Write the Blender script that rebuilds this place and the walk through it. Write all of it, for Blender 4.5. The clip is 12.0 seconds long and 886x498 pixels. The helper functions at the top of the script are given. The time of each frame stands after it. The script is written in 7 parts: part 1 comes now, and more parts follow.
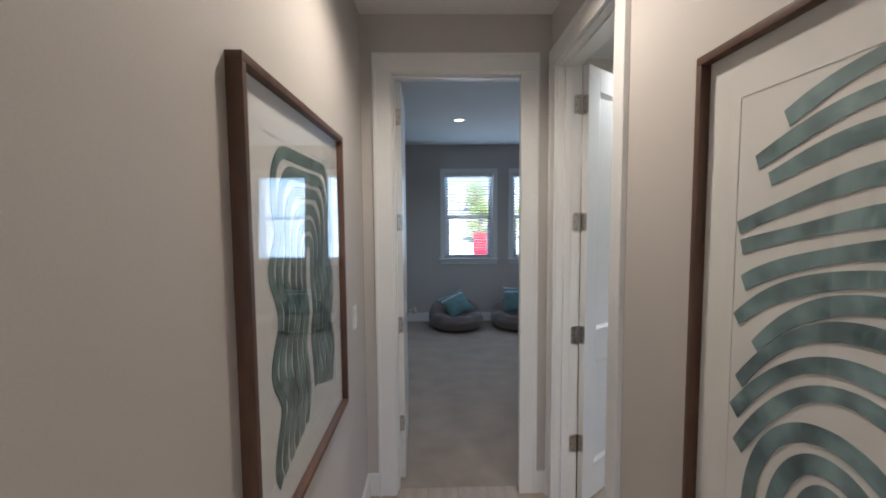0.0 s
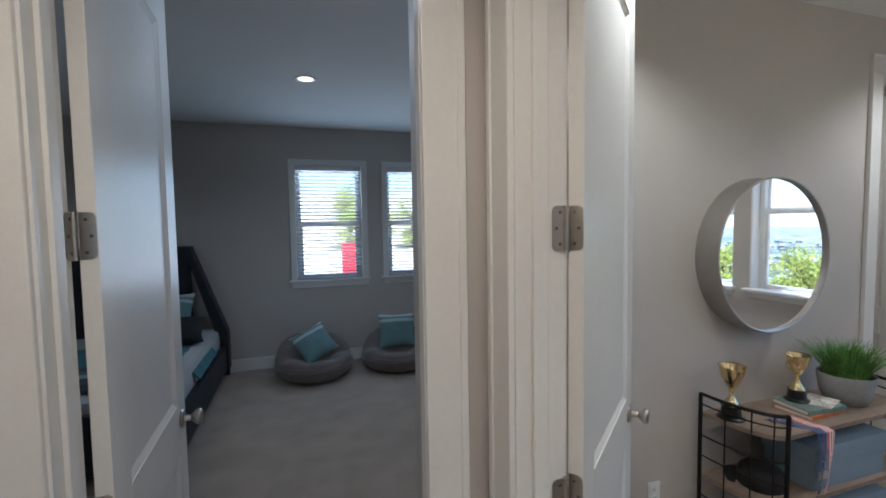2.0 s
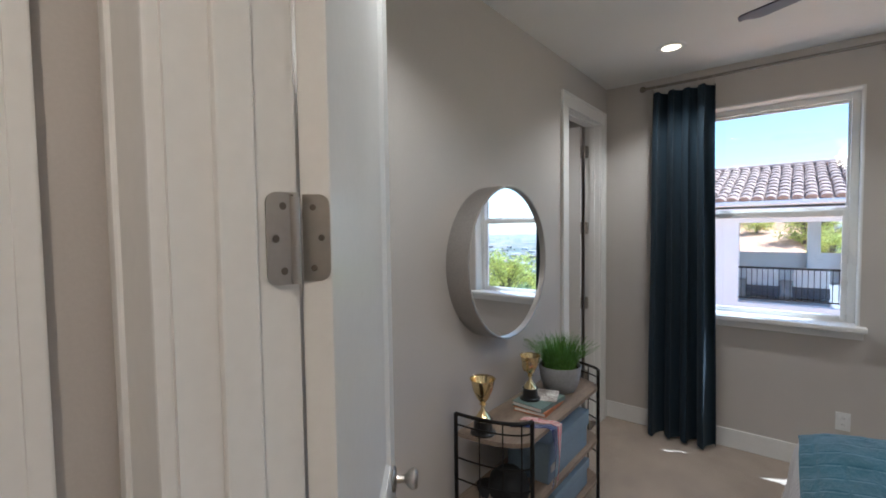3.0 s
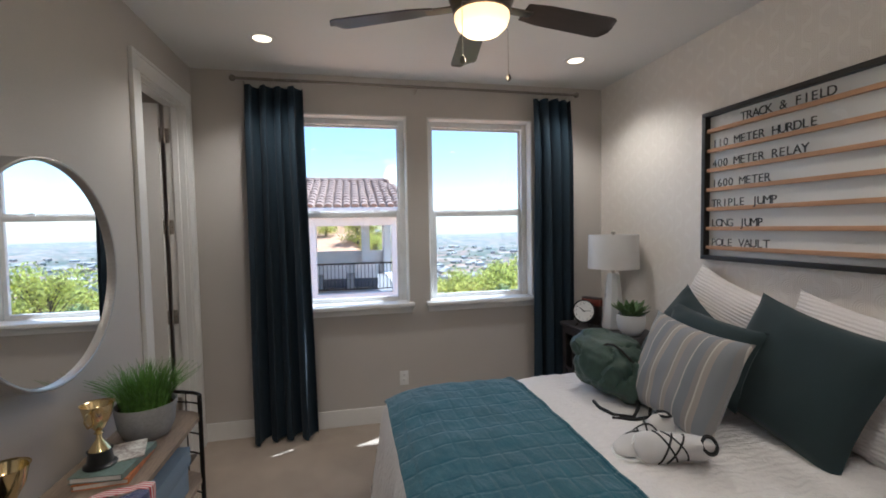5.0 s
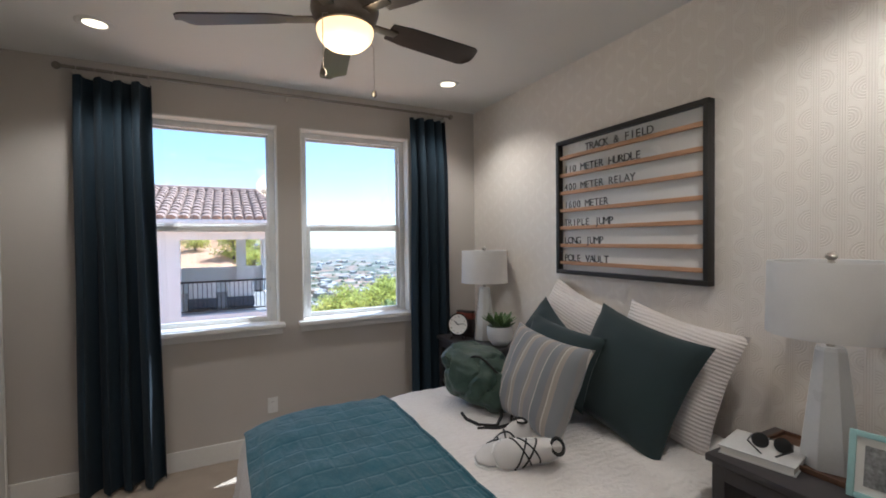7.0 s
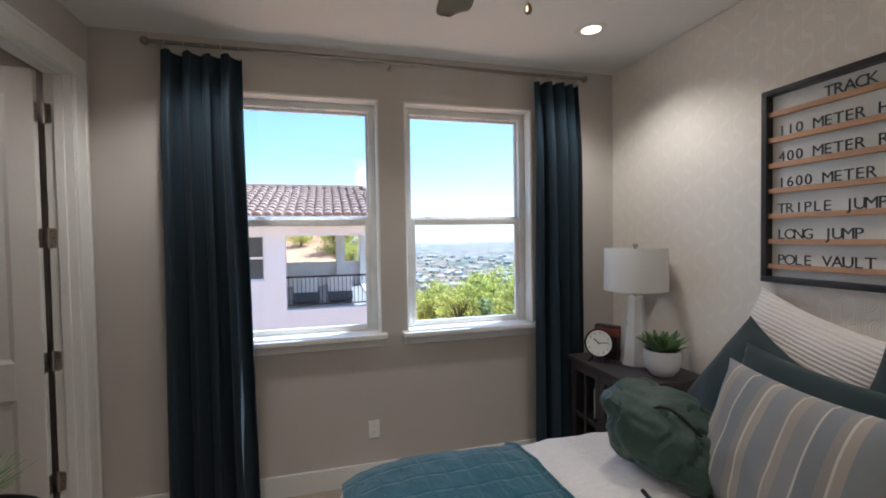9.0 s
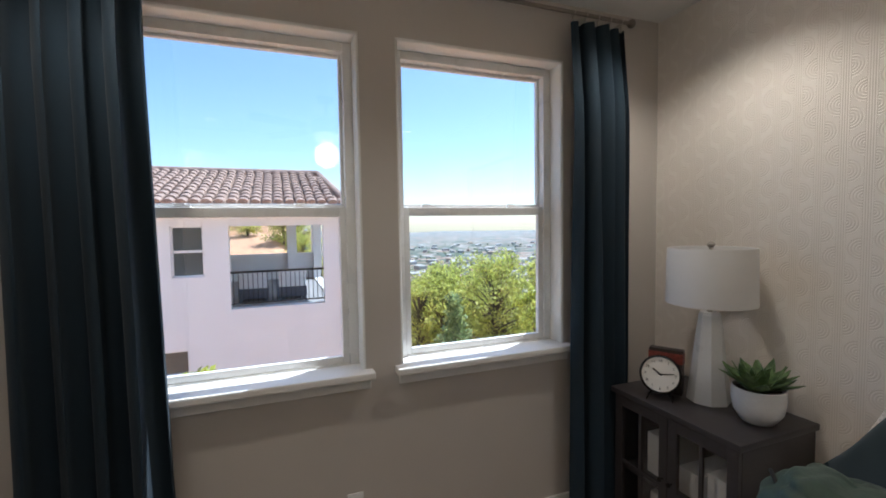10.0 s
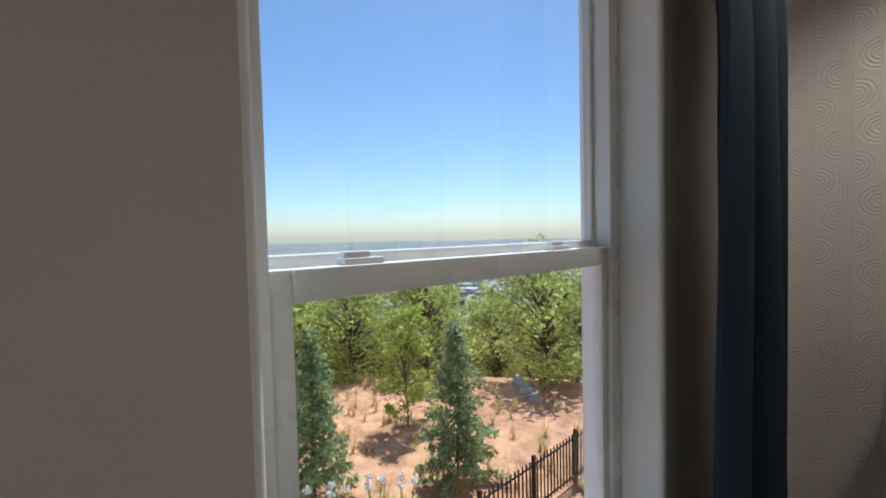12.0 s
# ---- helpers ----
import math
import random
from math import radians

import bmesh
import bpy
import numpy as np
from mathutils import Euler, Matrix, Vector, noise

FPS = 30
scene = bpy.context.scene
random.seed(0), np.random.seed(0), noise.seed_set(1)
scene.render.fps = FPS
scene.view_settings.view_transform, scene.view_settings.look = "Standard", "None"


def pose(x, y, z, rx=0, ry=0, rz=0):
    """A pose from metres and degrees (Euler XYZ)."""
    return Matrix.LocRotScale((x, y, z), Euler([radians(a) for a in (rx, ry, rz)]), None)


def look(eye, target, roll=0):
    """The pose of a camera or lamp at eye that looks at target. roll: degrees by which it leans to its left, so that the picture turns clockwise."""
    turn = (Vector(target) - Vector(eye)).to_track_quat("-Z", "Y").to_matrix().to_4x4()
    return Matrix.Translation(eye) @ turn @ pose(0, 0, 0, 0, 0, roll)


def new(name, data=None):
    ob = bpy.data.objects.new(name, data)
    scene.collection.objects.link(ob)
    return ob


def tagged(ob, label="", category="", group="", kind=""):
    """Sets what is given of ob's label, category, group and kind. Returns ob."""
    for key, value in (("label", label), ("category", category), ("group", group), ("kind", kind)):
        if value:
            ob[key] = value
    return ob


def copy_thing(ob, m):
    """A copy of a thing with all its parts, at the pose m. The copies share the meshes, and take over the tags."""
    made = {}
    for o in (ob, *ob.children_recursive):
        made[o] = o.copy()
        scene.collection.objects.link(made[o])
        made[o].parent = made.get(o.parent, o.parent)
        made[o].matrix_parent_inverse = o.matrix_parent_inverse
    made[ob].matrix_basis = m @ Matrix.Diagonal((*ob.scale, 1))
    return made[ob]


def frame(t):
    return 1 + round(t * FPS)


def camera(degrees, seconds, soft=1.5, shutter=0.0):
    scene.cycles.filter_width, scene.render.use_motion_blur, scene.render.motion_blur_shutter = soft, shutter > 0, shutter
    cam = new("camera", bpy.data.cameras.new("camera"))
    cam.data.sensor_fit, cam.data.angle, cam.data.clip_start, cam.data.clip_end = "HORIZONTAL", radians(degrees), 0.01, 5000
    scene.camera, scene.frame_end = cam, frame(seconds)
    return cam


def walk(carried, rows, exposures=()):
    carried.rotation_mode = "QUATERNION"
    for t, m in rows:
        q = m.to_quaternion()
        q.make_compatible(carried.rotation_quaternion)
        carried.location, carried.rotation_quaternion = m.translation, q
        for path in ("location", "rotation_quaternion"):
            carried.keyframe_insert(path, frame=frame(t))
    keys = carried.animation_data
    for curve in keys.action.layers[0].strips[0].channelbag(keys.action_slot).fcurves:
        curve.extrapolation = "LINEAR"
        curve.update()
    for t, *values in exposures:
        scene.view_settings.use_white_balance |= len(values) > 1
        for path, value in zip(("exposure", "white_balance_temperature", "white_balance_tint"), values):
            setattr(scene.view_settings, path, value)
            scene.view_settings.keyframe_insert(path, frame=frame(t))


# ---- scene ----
cam = camera(91.2, 12.0, 1.8)
PATH = [
    (0, (0.194, 0.141, 1.631), (0.231, 2.135, 1.486), -0.4),
    (0.5, (0.242, 0.507, 1.629), (0.407, 2.496, 1.503), -0.6),
    (1, (0.285, 0.889, 1.633), (0.493, 2.876, 1.534), -0.6),
    (1.5, (0.364, 1.307, 1.619), (0.63, 3.286, 1.513), -0.6),
    (2, (0.416, 1.638, 1.616), (1.03, 3.538, 1.5), -0.9),
    (2.5, (0.522, 1.876, 1.6), (1.656, 3.52, 1.498), -0.6),
    (3, (0.701, 2.041, 1.61), (2.253, 3.299, 1.518), -0.8),
    (3.5, (0.834, 2.171, 1.602), (2.673, 2.95, 1.506), -0.8),
    (3.7, (0.871, 2.21, 1.598), (2.78, 2.796, 1.499), -0.7),
    (5.3, (0.927, 2.159, 1.564), (2.844, 1.597, 1.461), -1.0),
    (5.5, (0.925, 2.143, 1.563), (2.817, 1.504, 1.458), -0.9),
    (6, (0.923, 2.128, 1.57), (2.752, 1.325, 1.483), -0.9),
    (6.5, (0.913, 2.109, 1.571), (2.696, 1.205, 1.523), -0.9),
    (6.7, (0.905, 2.077, 1.574), (2.684, 1.164, 1.534), -0.7),
    (8.3, (1.237, 2.076, 1.578), (3.145, 1.481, 1.519), -0.9),
    (8.5, (1.325, 2.066, 1.594), (3.249, 1.524, 1.541), -0.9),
    (9, (1.62, 2.044, 1.578), (3.552, 1.529, 1.521), -0.9),
    (9.5, (2.013, 2.095, 1.596), (3.914, 1.482, 1.503), -1.0),
    (10, (2.477, 2.075, 1.613), (4.341, 1.359, 1.502), -0.9),
    (10.5, (2.898, 2.087, 1.62), (4.701, 1.234, 1.472), -0.8),
    (11, (3.299, 1.968, 1.622), (5.019, 0.962, 1.448), -0.8),
    (11.2, (3.441, 1.916, 1.639), (5.127, 0.854, 1.467), -0.9),
    (11.6, (3.742, 1.785, 1.669), (5.347, 0.602, 1.514), -1.0),
    (12, (3.993, 1.675, 1.739), (5.497, 0.358, 1.669), -1.3),
]
EXPOSURES = [(0, 1.6, 4700, 3), (1, 1.6, 4700, 3), (1.5, 1.6, 4700, 3), (2.0, 1.4, 4750, 3), (2.5, 1.5, 4750, 3), (3.0, 1.3, 4800, 4), (3.5, 1.2, 4850, 4), (5.5, 1.07, 5100, 6), (8.5, 1.05, 5100, 6), (9.5, 1.0, 5150, 6), (10, 0.75, 5350, 6), (10.5, 0.48, 5500, 6), (11, 0.14, 5400, 4), (12, 0.08, 5250, 3)]
walk(cam, [(t, look(eye, target, roll)) for t, eye, target, roll in PATH], EXPOSURES)


# ---- sky, sun and lamps ----
SUN_DIR = Vector((0.22, -0.40, 1.0)).normalized()
world = bpy.data.worlds.new("sky")
scene.world = world
world.use_nodes = True
wn = world.node_tree.nodes
sky = wn.new("ShaderNodeTexSky")
sky.sky_type = "NISHITA"
sky.sun_disc = False
sky.sun_elevation = math.asin(SUN_DIR.z)
sky.sun_rotation = math.atan2(SUN_DIR.x, SUN_DIR.y)
sky.dust_density = 0.55
world.node_tree.links.new(sky.outputs[0], wn["Background"].inputs[0])
wn["Background"].inputs[1].default_value = 0.13
sun = new("sun", bpy.data.lights.new("sun", "SUN"))
sun.data.energy, sun.data.angle, sun.data.color = 4.6, radians(0.5), (1.0, 0.95, 0.88)
sun.matrix_world = look(SUN_DIR * 60, (0, 0, 0))


def can_lamp(x, y, z, power, kelvin_color=(1.0, 0.81, 0.61), size=2.6):
    """A ceiling spot as of a recessed downlight, just under the ceiling."""
    lamp = new("ceiling_spot", bpy.data.lights.new("ceiling_spot", "SPOT"))
    lamp.data.energy, lamp.data.color = power, kelvin_color
    lamp.data.spot_size, lamp.data.spot_blend, lamp.data.shadow_soft_size = size, 0.6, 0.05
    lamp.matrix_world = look((x, y, z - 0.03), (x, y, z - 1))
    return lamp


# the x 1.55 pair and the rear hall one are added out of view
BEDROOM_CANS = [(3.80, 2.67), (3.81, 0.57), (1.55, 2.67), (1.55, 0.57)]
HALL_CANS = [(0.30, 1.60), (0.30, -1.2)]
for x, y in BEDROOM_CANS:
    can_lamp(x, y, 2.74, 17, size=2.3)
for x, y in HALL_CANS:
    can_lamp(x, y, 2.74, 19, (1.0, 0.70, 0.44))
# one spot under the second bedroom's downlight, three more added as fill without fixtures
for x, y in [(0.478, 5.18), (-1.6, 5.18), (0.478, 3.6), (1.9, 5.18)]:
    can_lamp(x, y, 2.74, 4, (1.0, 0.95, 0.90))
for x in (0.725, 1.785):
    # added area lamps standing in for sky light through the second bedroom's blinds
    glow = new("window_daylight", bpy.data.lights.new("window_daylight", "AREA"))
    glow.data.shape, glow.data.size, glow.data.size_y = "RECTANGLE", 0.70, 1.25
    glow.data.energy, glow.data.color = 1.7, (0.86, 0.94, 1.0)
    glow.matrix_world = look((x, 6.90, 1.65), (x, 5.0, 1.85))
can_lamp(3.9, 4.1, 2.74, 8, (1.0, 0.74, 0.54))
bulb = new("fan_bulb", bpy.data.lights.new("fan_bulb", "POINT"))
bulb.data.energy, bulb.data.color, bulb.data.shadow_soft_size = 3, (1.0, 0.74, 0.45), 0.11
bulb.location = (2.66, 1.63, 2.24)


# ---- materials ----
def mat(name, base, rough=0.6, metal=0.0, var=0.12, scale=6.0, fine=90.0, bump=0.15, dist=0.002, spec=0.5, sheen=0.0, tint=None, emit=None, sub=0.0, stretch=(1, 1, 1)):
    """A principled material with blotches at a large and a small scale, and fine relief."""
    m = bpy.data.materials.new(name)
    m.use_nodes = True
    nt = m.node_tree
    n, l = nt.nodes, nt.links
    p = n["Principled BSDF"]
    p.inputs["Metallic"].default_value = metal
    p.inputs["Specular IOR Level"].default_value = spec
    p.inputs["Sheen Weight"].default_value = sheen
    if emit:
        p.inputs["Emission Color"].default_value = (*emit[0], 1)
        p.inputs["Emission Strength"].default_value = emit[1]
    if sub:
        p.inputs["Subsurface Weight"].default_value = sub
        p.inputs["Subsurface Radius"].default_value = (0.02, 0.02, 0.02)
    co = n.new("ShaderNodeTexCoord")
    mp = n.new("ShaderNodeMapping")
    mp.inputs["Scale"].default_value = stretch
    l.new(co.outputs["Object"], mp.inputs[0])
    big = n.new("ShaderNodeTexNoise")
    big.inputs["Scale"].default_value, big.inputs["Detail"].default_value = scale, 4
    l.new(mp.outputs[0], big.inputs["Vector"])
    small = n.new("ShaderNodeTexNoise")
    small.inputs["Scale"].default_value, small.inputs["Detail"].default_value = fine, 3
    l.new(mp.outputs[0], small.inputs["Vector"])
    mixf = n.new("ShaderNodeMath")
    mixf.operation = "MULTIPLY_ADD"
    mixf.inputs[1].default_value = 0.5
    l.new(small.outputs["Fac"], mixf.inputs[0])
    half = n.new("ShaderNodeMath")
    half.operation = "MULTIPLY"
    half.inputs[1].default_value = 0.5
    l.new(big.outputs["Fac"], half.inputs[0])
    l.new(half.outputs[0], mixf.inputs[2])
    ramp = n.new("ShaderNodeValToRGB")
    ramp.color_ramp.elements[0].position, ramp.color_ramp.elements[1].position = 0.32, 0.68
    lo = [c * (1 - var) for c in base]
    hi = [min(1, c * (1 + var)) for c in (tint or base)]
    ramp.color_ramp.elements[0].color, ramp.color_ramp.elements[1].color = (*lo, 1), (*hi, 1)
    l.new(mixf.outputs[0], ramp.inputs[0])
    l.new(ramp.outputs[0], p.inputs["Base Color"])
    rr = n.new("ShaderNodeMapRange")
    rr.inputs[3].default_value, rr.inputs[4].default_value = max(0.02, rough - 0.08), min(1, rough + 0.08)
    l.new(big.outputs["Fac"], rr.inputs[0])
    l.new(rr.outputs[0], p.inputs["Roughness"])
    if bump:
        b = n.new("ShaderNodeBump")
        b.inputs["Strength"].default_value, b.inputs["Distance"].default_value = bump, dist
        l.new(small.outputs["Fac"], b.inputs["Height"])
        l.new(b.outputs[0], p.inputs["Normal"])
    return m


def bumped(m, height_out, strength, dist):
    """Adds a second relief to a material from mat()."""
    nt = m.node_tree
    p = nt.nodes["Principled BSDF"]
    b = nt.nodes.new("ShaderNodeBump")
    b.inputs["Strength"].default_value, b.inputs["Distance"].default_value = strength, dist
    nt.links.new(height_out, b.inputs["Height"])
    if p.inputs["Normal"].links:
        nt.links.new(p.inputs["Normal"].links[0].from_socket, b.inputs["Normal"])
    nt.links.new(b.outputs[0], p.inputs["Normal"])


def glass(name, rough=0.0, color=(1, 1, 1)):
    """Thin clear pane: mostly see-through, with a mirror gloss that grows at grazing angles."""
    m = bpy.data.materials.new(name)
    m.use_nodes = True
    n, l = m.node_tree.nodes, m.node_tree.links
    n.remove(n["Principled BSDF"])
    tr, gl, mx, fr = n.new("ShaderNodeBsdfTransparent"), n.new("ShaderNodeBsdfGlossy"), n.new("ShaderNodeMixShader"), n.new("ShaderNodeLayerWeight")
    tr.inputs[0].default_value = (*color, 1)
    gl.inputs["Roughness"].default_value = rough
    fr.inputs[0].default_value = 0.5
    power, scaled = n.new("ShaderNodeMath"), n.new("ShaderNodeMath")
    power.operation, scaled.operation = "POWER", "MULTIPLY_ADD"
    power.inputs[1].default_value, scaled.inputs[1].default_value, scaled.inputs[2].default_value = 4.5, 0.8, 0.04
    l.new(fr.outputs["Facing"], power.inputs[0])
    l.new(power.outputs[0], scaled.inputs[0])
    l.new(scaled.outputs[0], mx.inputs[0])
    l.new(tr.outputs[0], mx.inputs[1])
    l.new(gl.outputs[0], mx.inputs[2])
    l.new(mx.outputs[0], n["Material Output"].inputs[0])
    return m


M_WALL = mat("greige_wall_paint", (0.53, 0.495, 0.46), 0.62, var=0.04, scale=2.5, fine=220, bump=0.10, dist=0.0015)
M_CEIL = mat("ceiling_paint", (0.80, 0.79, 0.765), 0.8, var=0.03, scale=2, fine=180, bump=0.15, dist=0.002)
M_TRIM = mat("white_trim_paint", (0.78, 0.77, 0.75), 0.32, var=0.03, scale=5, fine=60, bump=0.04)
M_CARPET = mat("beige_carpet", (0.40, 0.335, 0.27), 0.95, var=0.22, scale=4, fine=420, bump=0.8, dist=0.006, spec=0.1, sheen=0.2)
M_PLANK = mat("oak_plank", (0.42, 0.33, 0.25), 0.4, var=0.2, scale=3, fine=40, bump=0.08, stretch=(8, 1, 1))
M_REVEAL = mat("white_reveal_paint", (0.74, 0.73, 0.70), 0.6, var=0.04, scale=3, fine=200, bump=0.10, dist=0.0015)
M_VINYL = mat("white_vinyl", (0.80, 0.80, 0.79), 0.28, var=0.02, scale=6, bump=0.02)
M_GLASS = glass("window_glass")
M_PICGLASS = glass("picture_glass")
M_MIRROR = mat("mirror_silver", (0.92, 0.93, 0.93), 0.02, 1.0, var=0.005, bump=0)
M_MIRROR.node_tree.nodes["Principled BSDF"].inputs["Roughness"].links and M_MIRROR.node_tree.links.remove(M_MIRROR.node_tree.nodes["Principled BSDF"].inputs["Roughness"].links[0])
M_MIRROR.node_tree.nodes["Principled BSDF"].inputs["Roughness"].default_value = 0.01
M_ZINC = mat("brushed_zinc", (0.42, 0.40, 0.38), 0.45, 0.8, var=0.12, scale=5, fine=120, bump=0.06)
M_NICKEL = mat("satin_nickel", (0.50, 0.47, 0.43), 0.3, 1.0, var=0.06, scale=30, bump=0.03)
M_ROD = mat("pewter_rod", (0.26, 0.235, 0.21), 0.33, 1.0, var=0.08, scale=20, bump=0.02)
M_DARKNICKEL = mat("aged_nickel", (0.22, 0.19, 0.16), 0.34, 1.0, var=0.12, scale=20, bump=0.03)
M_CURTAIN = mat("navy_teal_curtain", (0.008, 0.022, 0.038), 0.85, var=0.22, scale=5, fine=500, bump=0.3, dist=0.001, sheen=0.03)
M_BLACKMETAL = mat("black_iron", (0.018, 0.017, 0.017), 0.5, 0.6, var=0.2, scale=20, bump=0.1)
M_BLACKWOOD = mat("black_frame_wood", (0.020, 0.018, 0.017), 0.45, var=0.2, scale=8, fine=60, bump=0.06)
M_WALNUT = mat("walnut_frame", (0.10, 0.050, 0.028), 0.5, var=0.3, scale=4, fine=50, bump=0.1, stretch=(1, 1, 0.2))
M_SHELFWOOD = mat("weathered_wood", (0.23, 0.175, 0.13), 0.65, var=0.35, scale=5, fine=70, bump=0.2, stretch=(0.3, 3, 3))
M_PINE = mat("pine_rail", (0.52, 0.30, 0.17), 0.5, var=0.15, scale=8, fine=60, bump=0.05, stretch=(0.3, 3, 3))
M_LINEN = mat("white_coverlet", (0.72, 0.68, 0.655), 0.9, var=0.05, scale=9, fine=60, bump=0.5, dist=0.004, sheen=0.2)
M_SHAM = mat("white_matelasse", (0.74, 0.69, 0.665), 0.9, var=0.05, scale=9, fine=120, bump=0.4, dist=0.003, sheen=0.2)
M_RUNNER = mat("teal_quilt", (0.016, 0.090, 0.125), 0.82, var=0.22, scale=7, fine=160, bump=0.4, dist=0.003, sheen=0.3)
M_TEALPILLOW = mat("dark_teal_linen", (0.018, 0.033, 0.037), 0.9, var=0.15, scale=6, fine=420, bump=0.3, dist=0.001, sheen=0.15)
M_BAG = mat("green_nylon", (0.024, 0.050, 0.036), 0.55, var=0.3, scale=8, fine=60, bump=0.35, dist=0.004, sheen=0.1)
M_BLACKCLOTH = mat("black_webbing", (0.010, 0.010, 0.011), 0.8, var=0.2, scale=40, bump=0.2)
M_NIGHT = mat("charcoal_lacquer", (0.045, 0.040, 0.042), 0.42, var=0.14, scale=5, fine=60, bump=0.05)
M_LAMPBASE = mat("white_ceramic", (0.62, 0.62, 0.62), 0.3, var=0.04, scale=6, bump=0.03)
M_SHADE = mat("white_lamp_linen", (0.80, 0.79, 0.78), 0.9, var=0.03, scale=10, fine=300, bump=0.15, dist=0.001, sub=0.3)
M_CONCRETE = mat("grey_concrete", (0.27, 0.27, 0.27), 0.85, var=0.16, scale=9, fine=80, bump=0.3)
M_WHITEPOT = mat("white_glazed_pot", (0.66, 0.66, 0.66), 0.35, var=0.05, scale=8, bump=0.04)
M_GRASSLEAF = mat("green_grass_blade", (0.085, 0.20, 0.028), 0.5, var=0.4, scale=25, fine=60, bump=0.05, tint=(0.13, 0.26, 0.05))
M_SUCC = mat("succulent_green", (0.035, 0.085, 0.03), 0.5, var=0.35, scale=25, fine=60, bump=0.05, tint=(0.13, 0.20, 0.07))
M_GOLD = mat("gold_plate", (0.80, 0.66, 0.36), 0.16, 1.0, var=0.05, scale=20, bump=0.02)
M_BLACKPLASTIC = mat("black_plastic", (0.012, 0.012, 0.013), 0.35, var=0.1, scale=20, bump=0.03)
M_PAPER = mat("white_paper", (0.76, 0.745, 0.71), 0.8, var=0.02, scale=6, fine=200, bump=0.05, dist=0.0005)
M_BLADE = mat("dark_walnut_blade", (0.035, 0.026, 0.024), 0.36, var=0.3, scale=4, fine=40, bump=0.04, stretch=(0.3, 3, 1))
M_BOWL = mat("frosted_bowl", (0.9, 0.8, 0.65), 0.4, var=0.02, bump=0, emit=((1.0, 0.60, 0.25), 0.9))
M_CANLENS = mat("downlight_lens", (0.9, 0.85, 0.8), 0.4, var=0.01, bump=0, emit=((1.0, 0.74, 0.44), 1.7))
M_CANOFF = mat("unlit_downlight_lens", (0.8, 0.8, 0.8), 0.4, var=0.01, bump=0)


# ---- building helpers ----
def box_bm(bm, x0, x1, y0, y1, z0, z1, bevel=0.0):
    r = bmesh.ops.create_cube(bm, size=1.0, matrix=Matrix.Translation(((x0 + x1) / 2, (y0 + y1) / 2, (z0 + z1) / 2)) @ Matrix.Diagonal((x1 - x0, y1 - y0, z1 - z0, 1)))
    if bevel:
        edges = list({e for v in r["verts"] for e in v.link_edges})
        bmesh.ops.bevel(bm, geom=edges, offset=bevel, segments=2, profile=0.6, affect="EDGES")
    return r["verts"]


def box(x0, x1, y0, y1, z0, z1, bevel=0.0):
    bm = bmesh.new()
    box_bm(bm, x0, x1, y0, y1, z0, z1, bevel)
    return bm


def lathe(profile, seg=32, bm=None, cx=0, cy=0):
    """A turned shape from (radius, z) pairs."""
    bm = bm or bmesh.new()
    rings = []
    for r, z in profile:
        if r < 1e-5:
            rings.append([bm.verts.new((cx, cy, z))])
        else:
            rings.append([bm.verts.new((cx + r * math.cos(2 * math.pi * i / seg), cy + r * math.sin(2 * math.pi * i / seg), z)) for i in range(seg)])
    for a, b in zip(rings, rings[1:]):
        for i in range(seg):
            j = (i + 1) % seg
            if len(a) == 1 and len(b) == 1:
                continue
            if len(a) == 1:
                bm.faces.new((a[0], b[j], b[i]))
            elif len(b) == 1:
                bm.faces.new((a[i], a[j], b[0]))
            else:
                bm.faces.new((a[i], a[j], b[j], b[i]))
    return bm


def tube(points, r, seg=10, bm=None, closed=False):
    """A round bar along a line of points."""
    bm = bm or bmesh.new()
    pts = [Vector(p) for p in points]
    rings, up = [], None
    for k, p in enumerate(pts):
        if closed:
            d = pts[(k + 1) % len(pts)] - pts[k - 1]
        else:
            d = pts[min(k + 1, len(pts) - 1)] - pts[max(k - 1, 0)]
        d.normalize()
        if up is None:
            up = Vector((0, 0, 1)) if abs(d.z) < 0.9 else Vector((1, 0, 0))
        s = d.cross(up).normalized()
        up = s.cross(d).normalized()
        rr = r[k] if isinstance(r, (list, tuple)) else r
        rings.append([bm.verts.new(p + rr * (math.cos(2 * math.pi * i / seg) * s + math.sin(2 * math.pi * i / seg) * up)) for i in range(seg)])
    n = len(rings)
    for k in range(n if closed else n - 1):
        a, b = rings[k], rings[(k + 1) % n]
        for i in range(seg):
            j = (i + 1) % seg
            bm.faces.new((a[i], a[j], b[j], b[i]))
    if not closed:
        bm.faces.new(rings[0][::-1])
        bm.faces.new(rings[-1])
    return bm


